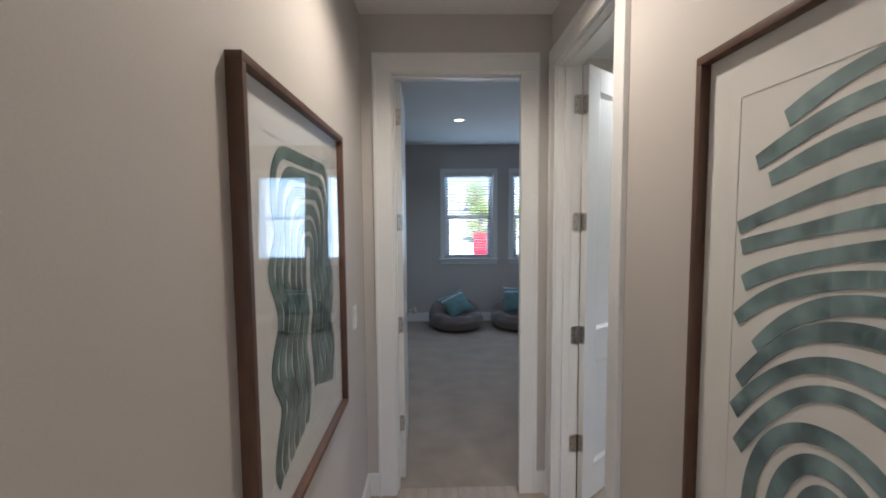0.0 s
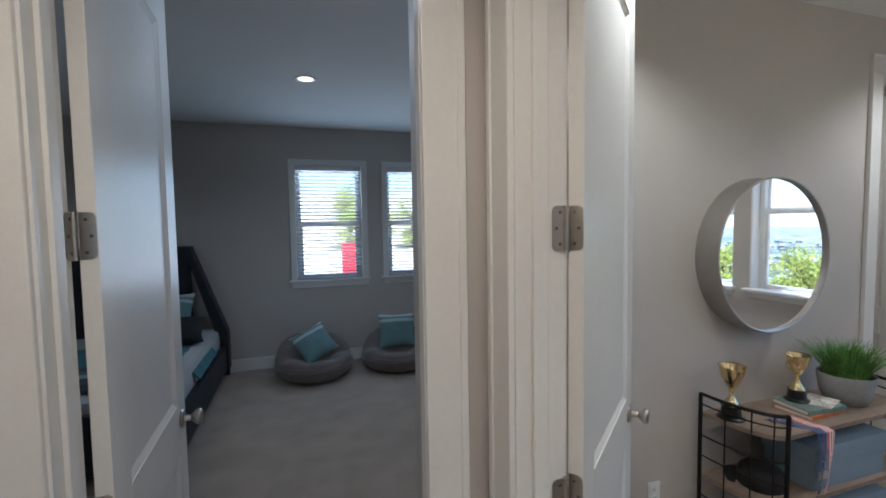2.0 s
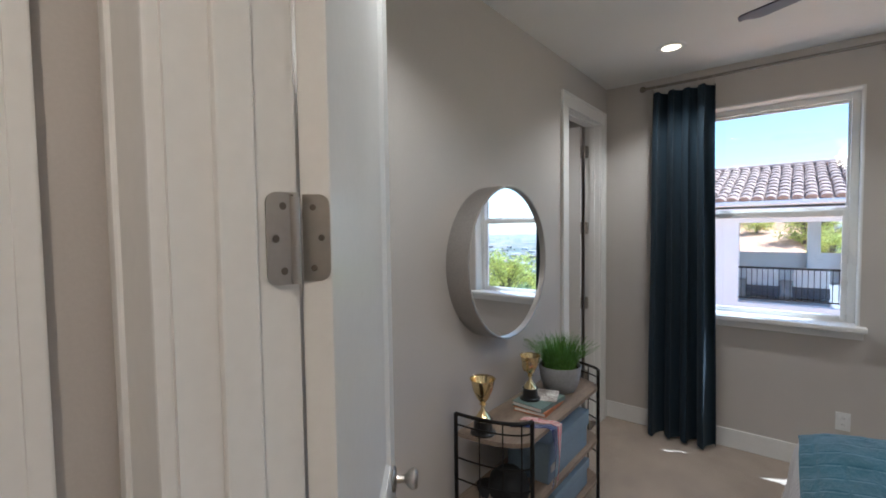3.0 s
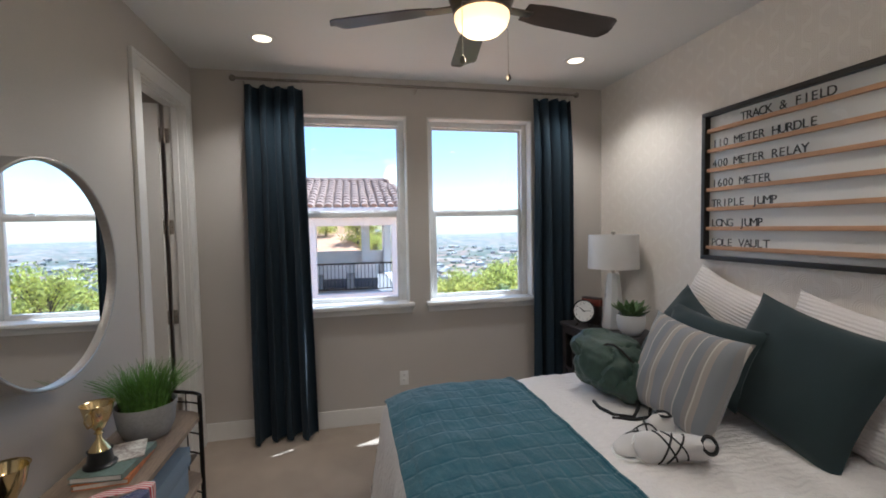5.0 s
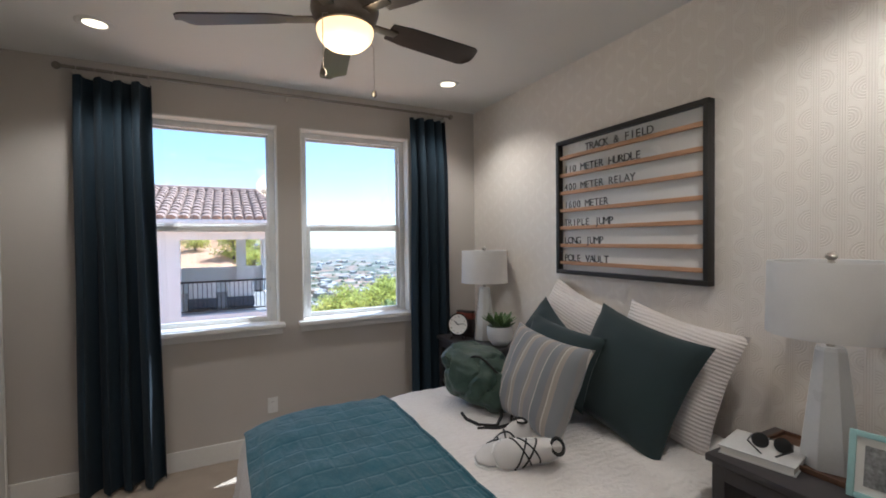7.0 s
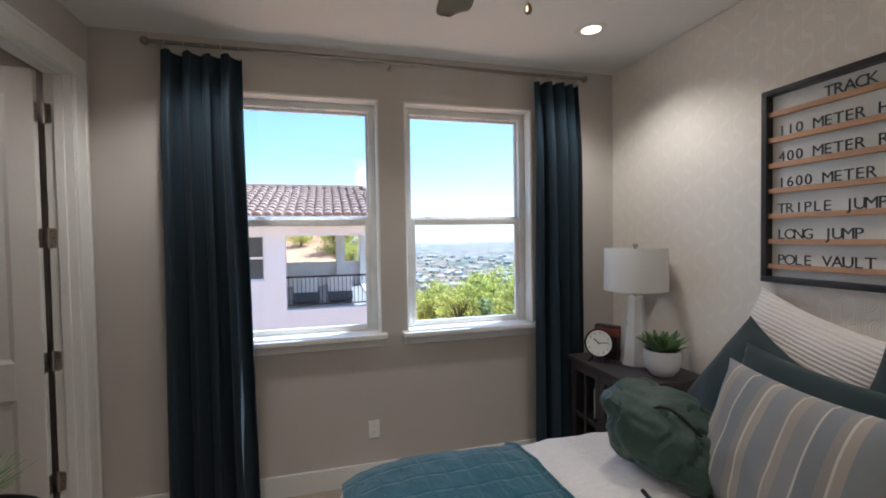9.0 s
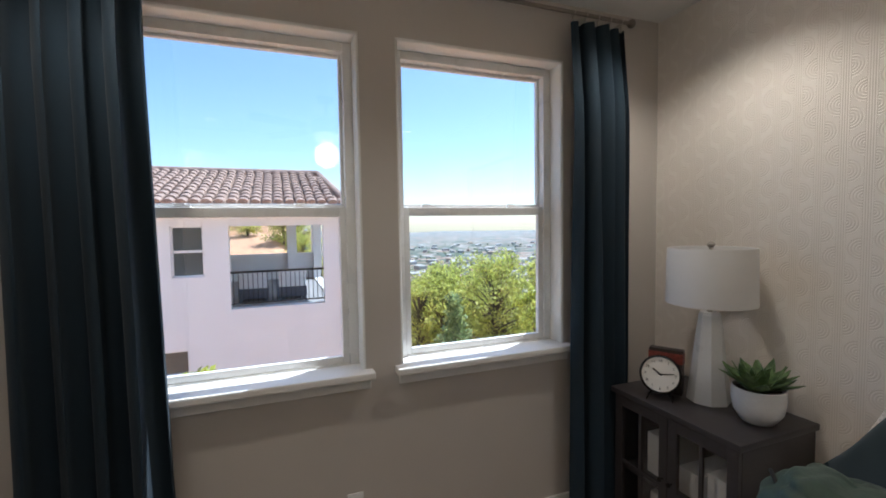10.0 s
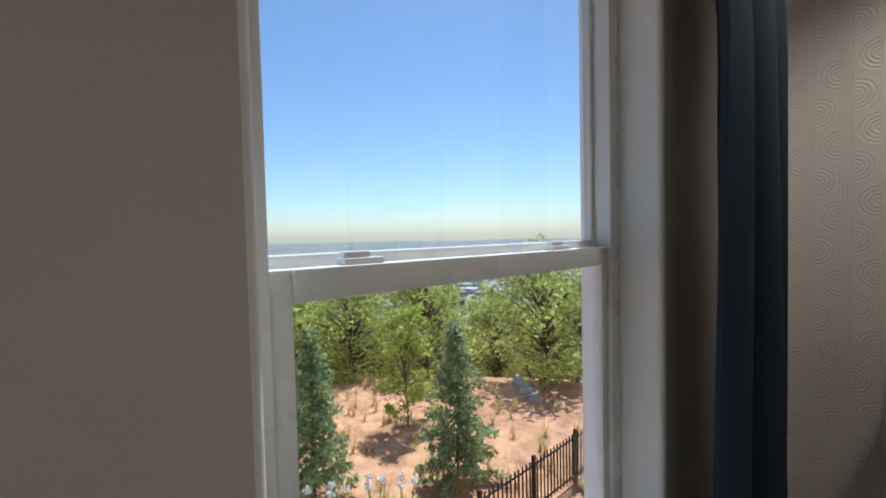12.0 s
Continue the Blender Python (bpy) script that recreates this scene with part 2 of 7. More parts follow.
def grid(nu, nv, f, bm=None, thick=0.0):
    """A sheet: f(u, v) gives the place, u and v from 0 to 1; thick gives it a back."""
    bm = bm or bmesh.new()
    vs = [[bm.verts.new(f(i / nu, j / nv)) for j in range(nv + 1)] for i in range(nu + 1)]
    for i in range(nu):
        for j in range(nv):
            bm.faces.new((vs[i][j], vs[i + 1][j], vs[i + 1][j + 1], vs[i][j + 1]))
    if thick:
        back = []
        for i in range(nu + 1):
            row = []
            for j in range(nv + 1):
                a = vs[min(i + 1, nu)][j].co - vs[max(i - 1, 0)][j].co
                b = vs[i][min(j + 1, nv)].co - vs[i][max(j - 1, 0)].co
                c = a.cross(b)
                row.append(bm.verts.new(vs[i][j].co - (c.normalized() if c.length > 1e-12 else Vector((0, 0, 1))) * thick))
            back.append(row)
        for i in range(nu):
            for j in range(nv):
                bm.faces.new((back[i][j], back[i][j + 1], back[i + 1][j + 1], back[i + 1][j]))
        for i in range(nu):
            for j in (0, nv):
                bm.faces.new((vs[i][j], vs[i + 1][j], back[i + 1][j], back[i][j]))
        for j in range(nv):
            for i in (0, nu):
                bm.faces.new((vs[i][j], vs[i][j + 1], back[i][j + 1], back[i][j]))
    return bm


def smooth(me, angle=40):
    bm = bmesh.new()
    bm.from_mesh(me)
    for f in bm.faces:
        f.smooth = True
    for e in bm.edges:
        e.smooth = not (len(e.link_faces) == 2 and e.calc_face_angle(0) > radians(angle))
    bm.to_mesh(me)
    bm.free()


def mesh_of(name, bm, material, soft=True, recalc=True):
    if recalc:
        bmesh.ops.recalc_face_normals(bm, faces=bm.faces)
    me = bpy.data.meshes.new(name)
    bm.to_mesh(me)
    bm.free()
    for m in material if isinstance(material, (list, tuple)) else [material]:
        me.materials.append(m)
    if soft:
        smooth(me)
    return me


def part(name, bm, material, parent=None, label="", at=None, soft=True):
    """One mesh object under a thing or a part."""
    ob = new(name, mesh_of(name, bm, material, soft))
    ob.parent = parent
    if at is not None:
        ob.matrix_basis = at
    if label:
        ob["label"] = label
    return ob


def thing(name, at, label, category, group=""):
    """An empty at a thing's base, to parent its parts."""
    ob = new(name)
    ob.empty_display_size = 0.05
    ob.matrix_world = at
    return tagged(ob, label, category, group)


def struct(name, bm, material, label, category, parent=None, soft=False):
    ob = part(name, bm, material, parent, soft=soft)
    return tagged(ob, label, category, kind="structure")


def wall(name, axis, c0, c1, a0, a1, holes, label, material=None, z0=0.0, z1=2.74):
    """A wall across axis from c0 to c1, along a0 to a1, with openings (a, b, low, high)."""
    bm = bmesh.new()
    cuts = sorted({a0, a1, *[h[0] for h in holes], *[h[1] for h in holes]})
    for p, q in zip(cuts, cuts[1:]):
        spans, low = [], z0
        for h in sorted(holes, key=lambda h: h[2]):
            if h[0] <= p and h[1] >= q:
                if h[2] > low:
                    spans.append((low, h[2]))
                low = h[3]
        spans.append((low, z1))
        for s, e in spans:
            if axis == "x":
                box_bm(bm, c0, c1, p, q, s, e)
            else:
                box_bm(bm, p, q, c0, c1, s, e)
    bmesh.ops.remove_doubles(bm, verts=bm.verts, dist=1e-5)
    return struct(name, bm, material or M_WALL, label, "wall")


H = 2.74
DOOR_H = 2.44
WIN = [(0.663, 1.539), (1.729, 2.605)]
SILL, HEAD = 0.965, 2.44

# ---- wallpaper with ribs and half rings ----
def wallpaper():
    m = mat("embossed_wallpaper", (0.78, 0.715, 0.65), 0.45, var=0.04, scale=3, fine=160, bump=0.1, dist=0.001)
    nt = m.node_tree
    n, l = nt.nodes, nt.links

    def op(kind, a, b=None, c=None):
        k = n.new("ShaderNodeMath")
        k.operation = kind
        for i, v in enumerate((a, b, c)):
            if v is None:
                continue
            if isinstance(v, (int, float)):
                k.inputs[i].default_value = v
            else:
                l.new(v, k.inputs[i])
        return k.outputs[0]
    co = n.new("ShaderNodeTexCoord")
    xyz = n.new("ShaderNodeSeparateXYZ")
    l.new(co.outputs["Object"], xyz.inputs[0])
    x, z = xyz.outputs[0], xyz.outputs[2]
    pitch, wide, unit = 0.082, 0.048, 0.100
    u = op("MULTIPLY", op("FRACT", op("DIVIDE", x, pitch)), pitch)
    col = op("FLOOR", op("DIVIDE", x, pitch))
    ribs = op("SINE", op("MULTIPLY", u, 2 * math.pi / 0.0082))
    # half rings stacked in each ornament column, their flat sides turned left and right by turns
    level = op("ADD", op("DIVIDE", z, unit), op("MULTIPLY", col, 0.37))
    v = op("MULTIPLY", op("SUBTRACT", op("FRACT", level), 0.5), unit)
    odd = op("GREATER_THAN", op("FRACT", op("MULTIPLY", op("FLOOR", level), 0.5)), 0.25)
    du = op("SUBTRACT", u, op("MULTIPLY", odd, wide))
    d = op("SQRT", op("ADD", op("MULTIPLY", du, du), op("MULTIPLY", v, v)))
    rings = op("SINE", op("MULTIPLY", d, 2 * math.pi / 0.0105))
    inside = op("LESS_THAN", d, 0.0465)
    band = op("LESS_THAN", u, wide)
    leaf = op("MULTIPLY", band, op("SUBTRACT", 1.0, inside))
    pat = op("ADD", op("MULTIPLY", ribs, op("SUBTRACT", 1.0, band)), op("MULTIPLY", op("MULTIPLY", rings, 1.1), op("MULTIPLY", inside, band)))
    pat = op("ADD", pat, op("MULTIPLY", leaf, 1.6))
    p = n["Principled BSDF"]
    mix = n.new("ShaderNodeMix")
    mix.data_type = "RGBA"
    fac = op("MULTIPLY_ADD", pat, 0.13, 0.5)
    l.new(fac, mix.inputs[0])
    l.new(p.inputs["Base Color"].links[0].from_socket, mix.inputs[6])
    mix.inputs[7].default_value = (0.94, 0.89, 0.83, 1)
    l.new(mix.outputs[2], p.inputs["Base Color"])
    l.new(op("MULTIPLY_ADD", leaf, -0.12, 0.42), p.inputs["Roughness"])
    p.inputs["Metallic"].default_value = 0.08
    bumped(m, pat, 0.30, 0.002)
    return m


M_PAPERWALL = wallpaper()

# ---- floors, ceilings and walls ----
struct("floor_bedroom", box(0.91, 4.40, 0, 3.27, -0.10, 0), M_CARPET, "beige cut-pile bedroom carpet", "floor")
struct("floor_room", box(-2.6, 2.75, 2.66, 6.9, -0.10, 0), M_CARPET, "beige cut-pile carpet of the second bedroom", "floor")
struct("floor_closet", box(2.87, 4.58, 3.33, 4.7, -0.10, 0.001), M_CARPET, "beige carpet of the closet", "floor")
hall_floor = struct("floor_hall", box(-0.21, 0.91, -3.2, 2.66, -0.12, -0.012), mat("plank_joint", (0.10, 0.075, 0.055), 0.8), "light oak plank hall floor", "floor")
struct("ceiling_bedroom", box(0.85, 4.58, -0.12, 3.33, H, H + 0.12), M_CEIL, "smooth off-white painted ceiling", "ceiling")
_c = box(-2.72, 2.87, 3.33, 7.06, H, H + 0.12)
box_bm(_c, -2.72, 0.85, 2.66, 3.33, H, H + 0.12)
struct("ceiling_room", _c, M_CEIL, "off-white ceiling of the second bedroom", "ceiling")
struct("ceiling_hall", box(-0.33, 0.85, -3.2, 2.66, H, H + 0.12), M_CEIL, "off-white hall ceiling", "ceiling")
struct("ceiling_closet", box(2.87, 4.58, 3.33, 4.82, H, H + 0.12), M_CEIL, "off-white closet ceiling", "ceiling")
NOSE = 0.013
window_wall = wall("wall_window", "x", 4.40 + NOSE, 4.58, -0.12, 3.27, [(a, b, SILL - 0.03, HEAD) for a, b in WIN], "greige painted wall with two sash windows in white reveals", M_REVEAL)
bm = bmesh.new()
wall_layer = [(-0.12, WIN[0][0] - NOSE, 0, H), (WIN[0][1] + NOSE, WIN[1][0] - NOSE, 0, H), (WIN[1][1] + NOSE, 3.27, 0, H)]
for a, b in WIN:
    wall_layer += [(a - NOSE, b + NOSE, 0, SILL - 0.03), (a - NOSE, b + NOSE, HEAD + NOSE, H)]
for p, q, lo, hi in wall_layer:
    box_bm(bm, 4.40, 4.40 + NOSE, p, q, lo, hi)
part("wall_face", bm, M_WALL, window_wall, soft=False)
for a, b in WIN:
    bm = bmesh.new()
    # rounded plaster corners at both sides and the head of each reveal
    for edge, way in ((a, -1), (b, 1)):
        turn = [(4.40 + NOSE - NOSE * math.cos(k * math.pi / 12), edge + way * NOSE * (1 - math.sin(k * math.pi / 12))) for k in range(7)] + [(4.40 + NOSE, edge + way * NOSE)]
        lo = [bm.verts.new((x, y, SILL - 0.03)) for x, y in turn]
        hi = [bm.verts.new((x, y, HEAD + NOSE * 0.5)) for x, y in turn]
        for k in range(7):
            bm.faces.new((lo[k], lo[k + 1], hi[k + 1], hi[k]))
    turn = [(4.40 + NOSE - NOSE * math.cos(k * math.pi / 12), HEAD + NOSE * (1 - math.sin(k * math.pi / 12))) for k in range(7)]
    lo = [bm.verts.new((x, a - NOSE, z)) for x, z in turn]
    hi = [bm.verts.new((x, b + NOSE, z)) for x, z in turn]
    for k in range(6):
        bm.faces.new((lo[k], lo[k + 1], hi[k + 1], hi[k]))
    part("reveal_corner", bm, M_REVEAL, window_wall)
wall("wall_paper", "y", -0.12, 0, 0.965, 4.40, [], "wall with embossed cream wallpaper behind the bed", M_PAPERWALL)
wall("wall_mirror", "y", 3.27, 3.385, 0.85, 4.58, [(3.575, 4.245, 0, DOOR_H)], "greige painted wall with a closet doorway")
wall("wall_hall_right", "x", 0.85, 0.965, -3.2, 3.27, [(1.706, 2.490, 0, DOOR_H)], "greige painted wall between hall and bedroom")
wall("wall_hall_left", "x", -0.33, -0.21, -3.2, 2.60, [], "greige painted hall wall")
wall("wall_hall_end", "y", 2.60, 2.715, -2.72, 0.85, [(-0.055, 0.715, 0, DOOR_H)], "greige painted wall at the hall's end")
WIN3 = [(0.35, 1.10), (1.41, 2.16)]
wall("wall_room_far", "y", 6.90, 7.06, -2.72, 2.87, [(a, b, 0.99, 2.31) for a, b in WIN3], "greige wall with two trimmed windows")
wall("wall_room_left", "x", -2.72, -2.60, 2.715, 6.90, [], "greige painted wall of the second bedroom")
wall("wall_room_right", "x", 2.75, 2.87, 3.385, 6.90, [], "greige painted wall of the second bedroom")
wall("wall_closet_back", "y", 4.70, 4.82, 2.87, 4.58, [], "greige painted closet wall")
wall("wall_closet_side", "x", 4.40, 4.58, 3.385, 4.70, [], "greige painted closet side wall")
# out of view behind the start; its opening is added to let daylight in
wall("wall_hall_back", "y", -3.32, -3.20, -0.33, 0.965, [(-0.11, 0.75, 0.5, 2.44)], "unseen greige painted wall with an opening added to admit daylight")


# ---- trim ----
def trim_box(name, label, *b, bevel=0.004, material=None):
    return struct(name, box(*b, bevel), material or M_TRIM, label, "trim")


def casing(axis, c, d, a0, a1, top, label, w=0.09):
    """Door casing on the face c of a wall, proud by d, round the opening a0 to a1; the head overlaps slightly."""
    lo, hi = sorted((c, c + d))
    lap = 0.012
    a0, a1, top, w = a0 + lap, a1 - lap, top - lap, w + 0.010
    bm = bmesh.new()
    for p, q, s, e in ((a0 - w, a0, 0, top), (a1, a1 + w, 0, top), (a0 - w, a1 + w, top, top + w)):
        if axis == "x":
            box_bm(bm, lo, hi, p, q, s, e, 0.004)
        else:
            box_bm(bm, p, q, lo, hi, s, e, 0.004)
    # raised outer and inner beads
    t0, t1 = sorted((c, c + d * 1.35))
    for p, q, s, e in ((a0 - w - 0.0015, a0 - w + 0.018, 0.001, top + w + 0.0015), (a1 + w - 0.018, a1 + w + 0.0015, 0.001, top + w + 0.0015), (a0 - w + 0.018, a1 + w - 0.018, top + w - 0.018, top + w + 0.0015)):
        if axis == "x":
            box_bm(bm, t0, t1, p, q, s, e, 0.003)
        else:
            box_bm(bm, p, q, t0, t1, s, e, 0.003)
    return struct("door_trim", bm, M_TRIM, label, "trim")


def jamb(axis, c0, c1, a0, a1, top, stop, t=0.018):
    """Jamb lining inside a doorway with a door stop at stop."""
    bm = bmesh.new()
    for p, q, s, e in ((a0, a0 + t, 0, top), (a1 - t, a1, 0, top), (a0 + t, a1 - t, top - t, top)):
        if axis == "x":
            box_bm(bm, c0 - 0.002, c1 + 0.002, p, q, s, e)
        else:
            box_bm(bm, p, q, c0 - 0.002, c1 + 0.002, s, e)
    k = t + 0.011
    for p, q, s, e in ((a0 + t, a0 + k, 0, top - t), (a1 - k, a1 - t, 0, top - t), (a0 + k, a1 - k, top - k, top - t)):
        if axis == "x":
            box_bm(bm, stop - 0.019, stop + 0.019, p, q, s, e, 0.003)
        else:
            box_bm(bm, p, q, stop - 0.019, stop + 0.019, s, e, 0.003)
    return struct("door_jamb", bm, M_TRIM, "white painted door jamb with stop", "trim")


casing("y", 2.60, -0.016, -0.055, 0.690, DOOR_H, "white door casing at the hall's end")
casing("y", 2.715, 0.016, -0.055, 0.715, DOOR_H, "white door casing inside the second bedroom", w=0.085)
jamb("y", 2.60, 2.715, -0.055, 0.715, DOOR_H, 2.655)
casing("x", 0.85, -0.016, 1.706, 2.490, DOOR_H, "white door casing on the hall side")
casing("x", 0.965, 0.016, 1.706, 2.490, DOOR_H, "white door casing on the bedroom side")
jamb("x", 0.85, 0.965, 1.706, 2.490, DOOR_H, 0.905)
casing("y", 3.27, -0.016, 3.575, 4.245, DOOR_H, "white closet door casing")
jamb("y", 3.27, 3.385, 3.575, 4.245, DOOR_H, 3.325)


def baseboard(label, *b):
    x0, x1, y0, y1 = b
    bm = box(x0, x1, y0, y1, 0, 0.135, 0.003)
    return struct("baseboard", bm, M_TRIM, label, "baseboard")


BB = 0.014
baseboard("white baseboard below the windows", 4.40 - BB, 4.40, 0, 3.27)
baseboard("white baseboard along the wallpapered wall", 0.965, 4.386, 0, BB)
baseboard("white baseboard along the mirror wall", 0.965 + BB, 3.495, 3.27 - BB, 3.27)
baseboard("white baseboard beside the closet", 4.341, 4.386, 3.27 - BB, 3.27)
baseboard("white baseboard by the bedroom door", 0.965, 0.965 + BB, 2.581, 3.27)
baseboard("white baseboard by the bedroom door", 0.965, 0.965 + BB, BB, 1.617)
baseboard("white hall baseboard", -0.21, -0.21 + BB, -3.2, 2.60)
baseboard("white hall baseboard", 0.85 - BB, 0.85, -3.2, 1.617)
baseboard("white baseboard at the hall's end", -0.196, -0.136, 2.60 - BB, 2.60)
baseboard("white baseboard at the hall's end", 0.779, 0.836, 2.60 - BB, 2.60)
baseboard("white hall baseboard", 0.85 - BB, 0.85, 2.581, 2.60)
baseboard("white baseboard under the far windows", -2.6, 2.75, 6.90 - BB, 6.90)
baseboard("white baseboard of the second bedroom", -2.60, -2.60 + BB, 2.73, 6.886)
baseboard("white baseboard of the second bedroom", 2.75 - BB, 2.75, 3.4, 6.886)


# ---- windows: vinyl single-hung sashes in plastered reveals ----
def sash_window(name, axis_y, a0, a1, z0, z1, c, label, inward=-1):
    """A single-hung window whose frame lies across x (axis_y True) from a0 to a1; c is the inner face of its frame."""
    w = thing(name, Matrix.Identity(4), label, "window")
    tagged(w, kind="structure")
    mid = z0 + 0.493 * (z1 - z0)

    def put(pname, p, q, d0, d1, s, e, material=M_VINYL, bevel=0.004, parent=w):
        lo, hi = sorted((c - inward * d0, c - inward * d1))
        bm = box(lo, hi, p, q, s, e, bevel) if axis_y else box(p, q, lo, hi, s, e, bevel)
        return part(pname, bm, material, parent)
    f = 0.042
    put("window_frame", a0, a0 + f, 0, 0.08, z0, z1)
    put("window_frame", a1 - f, a1, 0, 0.08, z0, z1)
    put("window_frame", a0 + f, a1 - f, 0, 0.08, z1 - f, z1)
    low = 0.018
    put("window_frame", a0 + f, a1 - f, 0, 0.08, z0, z0 + low)
    # upper fixed light: slim bead; lower sash stands nearer the room
    b = a0 + f
    e = a1 - f
    put("upper_bead", b, b + 0.014, 0.042, 0.07, mid, z1 - f)
    put("upper_bead", e - 0.014, e, 0.042, 0.07, mid, z1 - f)
    put("upper_bead", b + 0.014, e - 0.014, 0.042, 0.07, z1 - f - 0.014, z1 - f)
    put("check_rail", b, e, 0.040, 0.072, mid - 0.012, mid + 0.028)
    s = 0.030
    put("sash_stile", b, b + s, 0.008, 0.036, z0 + low, mid + 0.012)
    put("sash_stile", e - s, e, 0.008, 0.036, z0 + low, mid + 0.012)
    put("sash_rail", b + s, e - s, 0.008, 0.036, z0 + low, z0 + low + 0.032)
    put("sash_rail", b + s, e - s, 0.004, 0.038, mid - 0.030, mid + 0.012)
    for p0, p1, d, s0, s1 in ((b + s, e - s, 0.02, z0 + low + 0.032, mid - 0.030), (b + 0.014, e - 0.014, 0.055, mid + 0.028, z1 - f - 0.014)):
        g = put("pane", p0, p1, d, d + 0.004, s0, s1, M_GLASS, 0)
        g.visible_shadow = False
    # two cam locks on the meeting rail
    for k in (0.26, 0.80):
        q = a0 + (a1 - a0) * k
        lk = put("sash_lock", q - 0.032, q + 0.032, 0.010, 0.034, mid + 0.012, mid + 0.021, bevel=0.003)
        put("lock_lever", q - 0.012, q + 0.030, 0.014, 0.028, mid + 0.021, mid + 0.030, bevel=0.003, parent=lk)
    return w


for i, (a, b) in enumerate(WIN):
    sash_window("window_%d" % (i + 1), True, a, b, SILL - 0.008, HEAD, 4.50, "white vinyl single-hung window in a plastered reveal")
    bm = bmesh.new()
    box_bm(bm, 4.335, 4.505, a - 0.045, b + 0.045, SILL - 0.030, SILL + 0.004, 0.008)
    box_bm(bm, 4.378, 4.40, a - 0.03, b + 0.03, SILL - 0.080, SILL - 0.030, 0.006)
    struct("window_sill", bm, M_TRIM, "white painted window stool with apron", "window sill")
for i, (a, b) in enumerate(WIN3):
    sash_window("window_%d" % (i + 3), False, a, b, 0.99, 2.31, 7.0, "white vinyl window behind a horizontal blind", inward=-1)
    bm = bmesh.new()
    w = 0.068
    for p, q, s, e in ((a - w, a, 0.99, 2.31), (b, b + w, 0.99, 2.31), (a - w, b + w, 2.31, 2.31 + w)):
        box_bm(bm, p, q, 6.882, 6.90, s, e, 0.004)
    box_bm(bm, a - w - 0.02, b + w + 0.02, 6.85, 6.90, 0.965, 0.99, 0.005)
    box_bm(bm, a - w, b + w, 6.884, 6.90, 0.90, 0.965, 0.004)
    struct("window_trim", bm, M_TRIM, "white window casing with sill", "trim")


# ---- doors with two panels ----
def door_leaf(width, height=2.415, t=0.035):
    """Leaf from the hinge edge at x = 0 towards +x; y from 0 to t; panels sunk on both faces."""
    bm = bmesh.new()
    st = 0.115
    rails = [(0, 0.20), (0.80, 0.98), (height - 0.125, height)]
    box_bm(bm, 0, st, 0, t, 0, height, 0.002)
    box_bm(bm, width - st, width, 0, t, 0, height, 0.002)
    for s, e in rails:
        box_bm(bm, st, width - st, 0, t, s, e)
    for (_, s), (e, _) in zip(rails, rails[1:]):
        box_bm(bm, st, width - st, 0.010, t - 0.010, s, e)
        # sloped moulding round the panel on both faces
        for y0, y1 in ((0.0015, 0.010), (t - 0.0015, t - 0.010)):
            m = 0.022
            o = [(st, s), (width - st, s), (width - st, e), (st, e)]
            i_ = [(st + m, s + m), (width - st - m, s + m), (width - st - m, e - m), (st + m, e - m)]
            ov = [bm.verts.new((x, y0, z)) for x, z in o]
            iv = [bm.verts.new((x, y1 + (0.0006 if y1 < t / 2 else -0.0006) * -1, z)) for x, z in i_]
            for k in range(4):
                bm.faces.new((ov[k], ov[(k + 1) % 4], iv[(k + 1) % 4], iv[k]))
    return bm


def screw(bm, m):
    r = bmesh.ops.create_cone(bm, cap_ends=True, segments=10, radius1=0.0042, radius2=0.003, depth=0.0016, matrix=m)
    return r


def hinge(parent, z, jamb_turn, side):
    """A butt hinge with rounded leaves: one on the door's hinge edge, one turned onto the jamb."""
    bm = bmesh.new()
    tube([(0, 0, -0.05), (0, 0, 0.05)], 0.0065, 10, bm)
    for zz in (-0.03, -0.01, 0.01, 0.03):
        tube([(0, 0, zz - 0.0012), (0, 0, zz + 0.0012)], 0.0074, 10, bm)
    h = part("hinge", bm, M_NICKEL, parent, "satin nickel butt hinge", pose(0, 0, z))

    def plate(turn, out):
        at = pose(out, 0, 0, 0, 0, turn)
        bm = box(0.003, 0.034, 0, 0.0016, -0.05, 0.05)
        ed = [e for e in bm.edges if abs(e.verts[0].co.y - e.verts[1].co.y) > 0.001 and e.verts[0].co.x > 0.03]
        bmesh.ops.bevel(bm, geom=ed, offset=0.013, segments=5, profile=0.5, affect="EDGES")
        part("hinge_plate", bm, M_NICKEL, h, at=at)
        for px, pz in ((0.015, 0.035), (0.024, 0.0), (0.015, -0.035)):
            heads = bmesh.new()
            for yy in (-0.0003, 0.0019):
                screw(heads, Matrix.Translation((px, yy, pz)) @ pose(0, 0, 0, 90, 0, 0))
            part("screw", heads, M_DARKNICKEL, h, "dark screw head", at)
    plate(90 * side, 0.0202 if side < 0 else 0.0218)
    plate(jamb_turn, 0)
    return h


HINGE_Z = (0.365, 0.982, 1.602, 2.222)


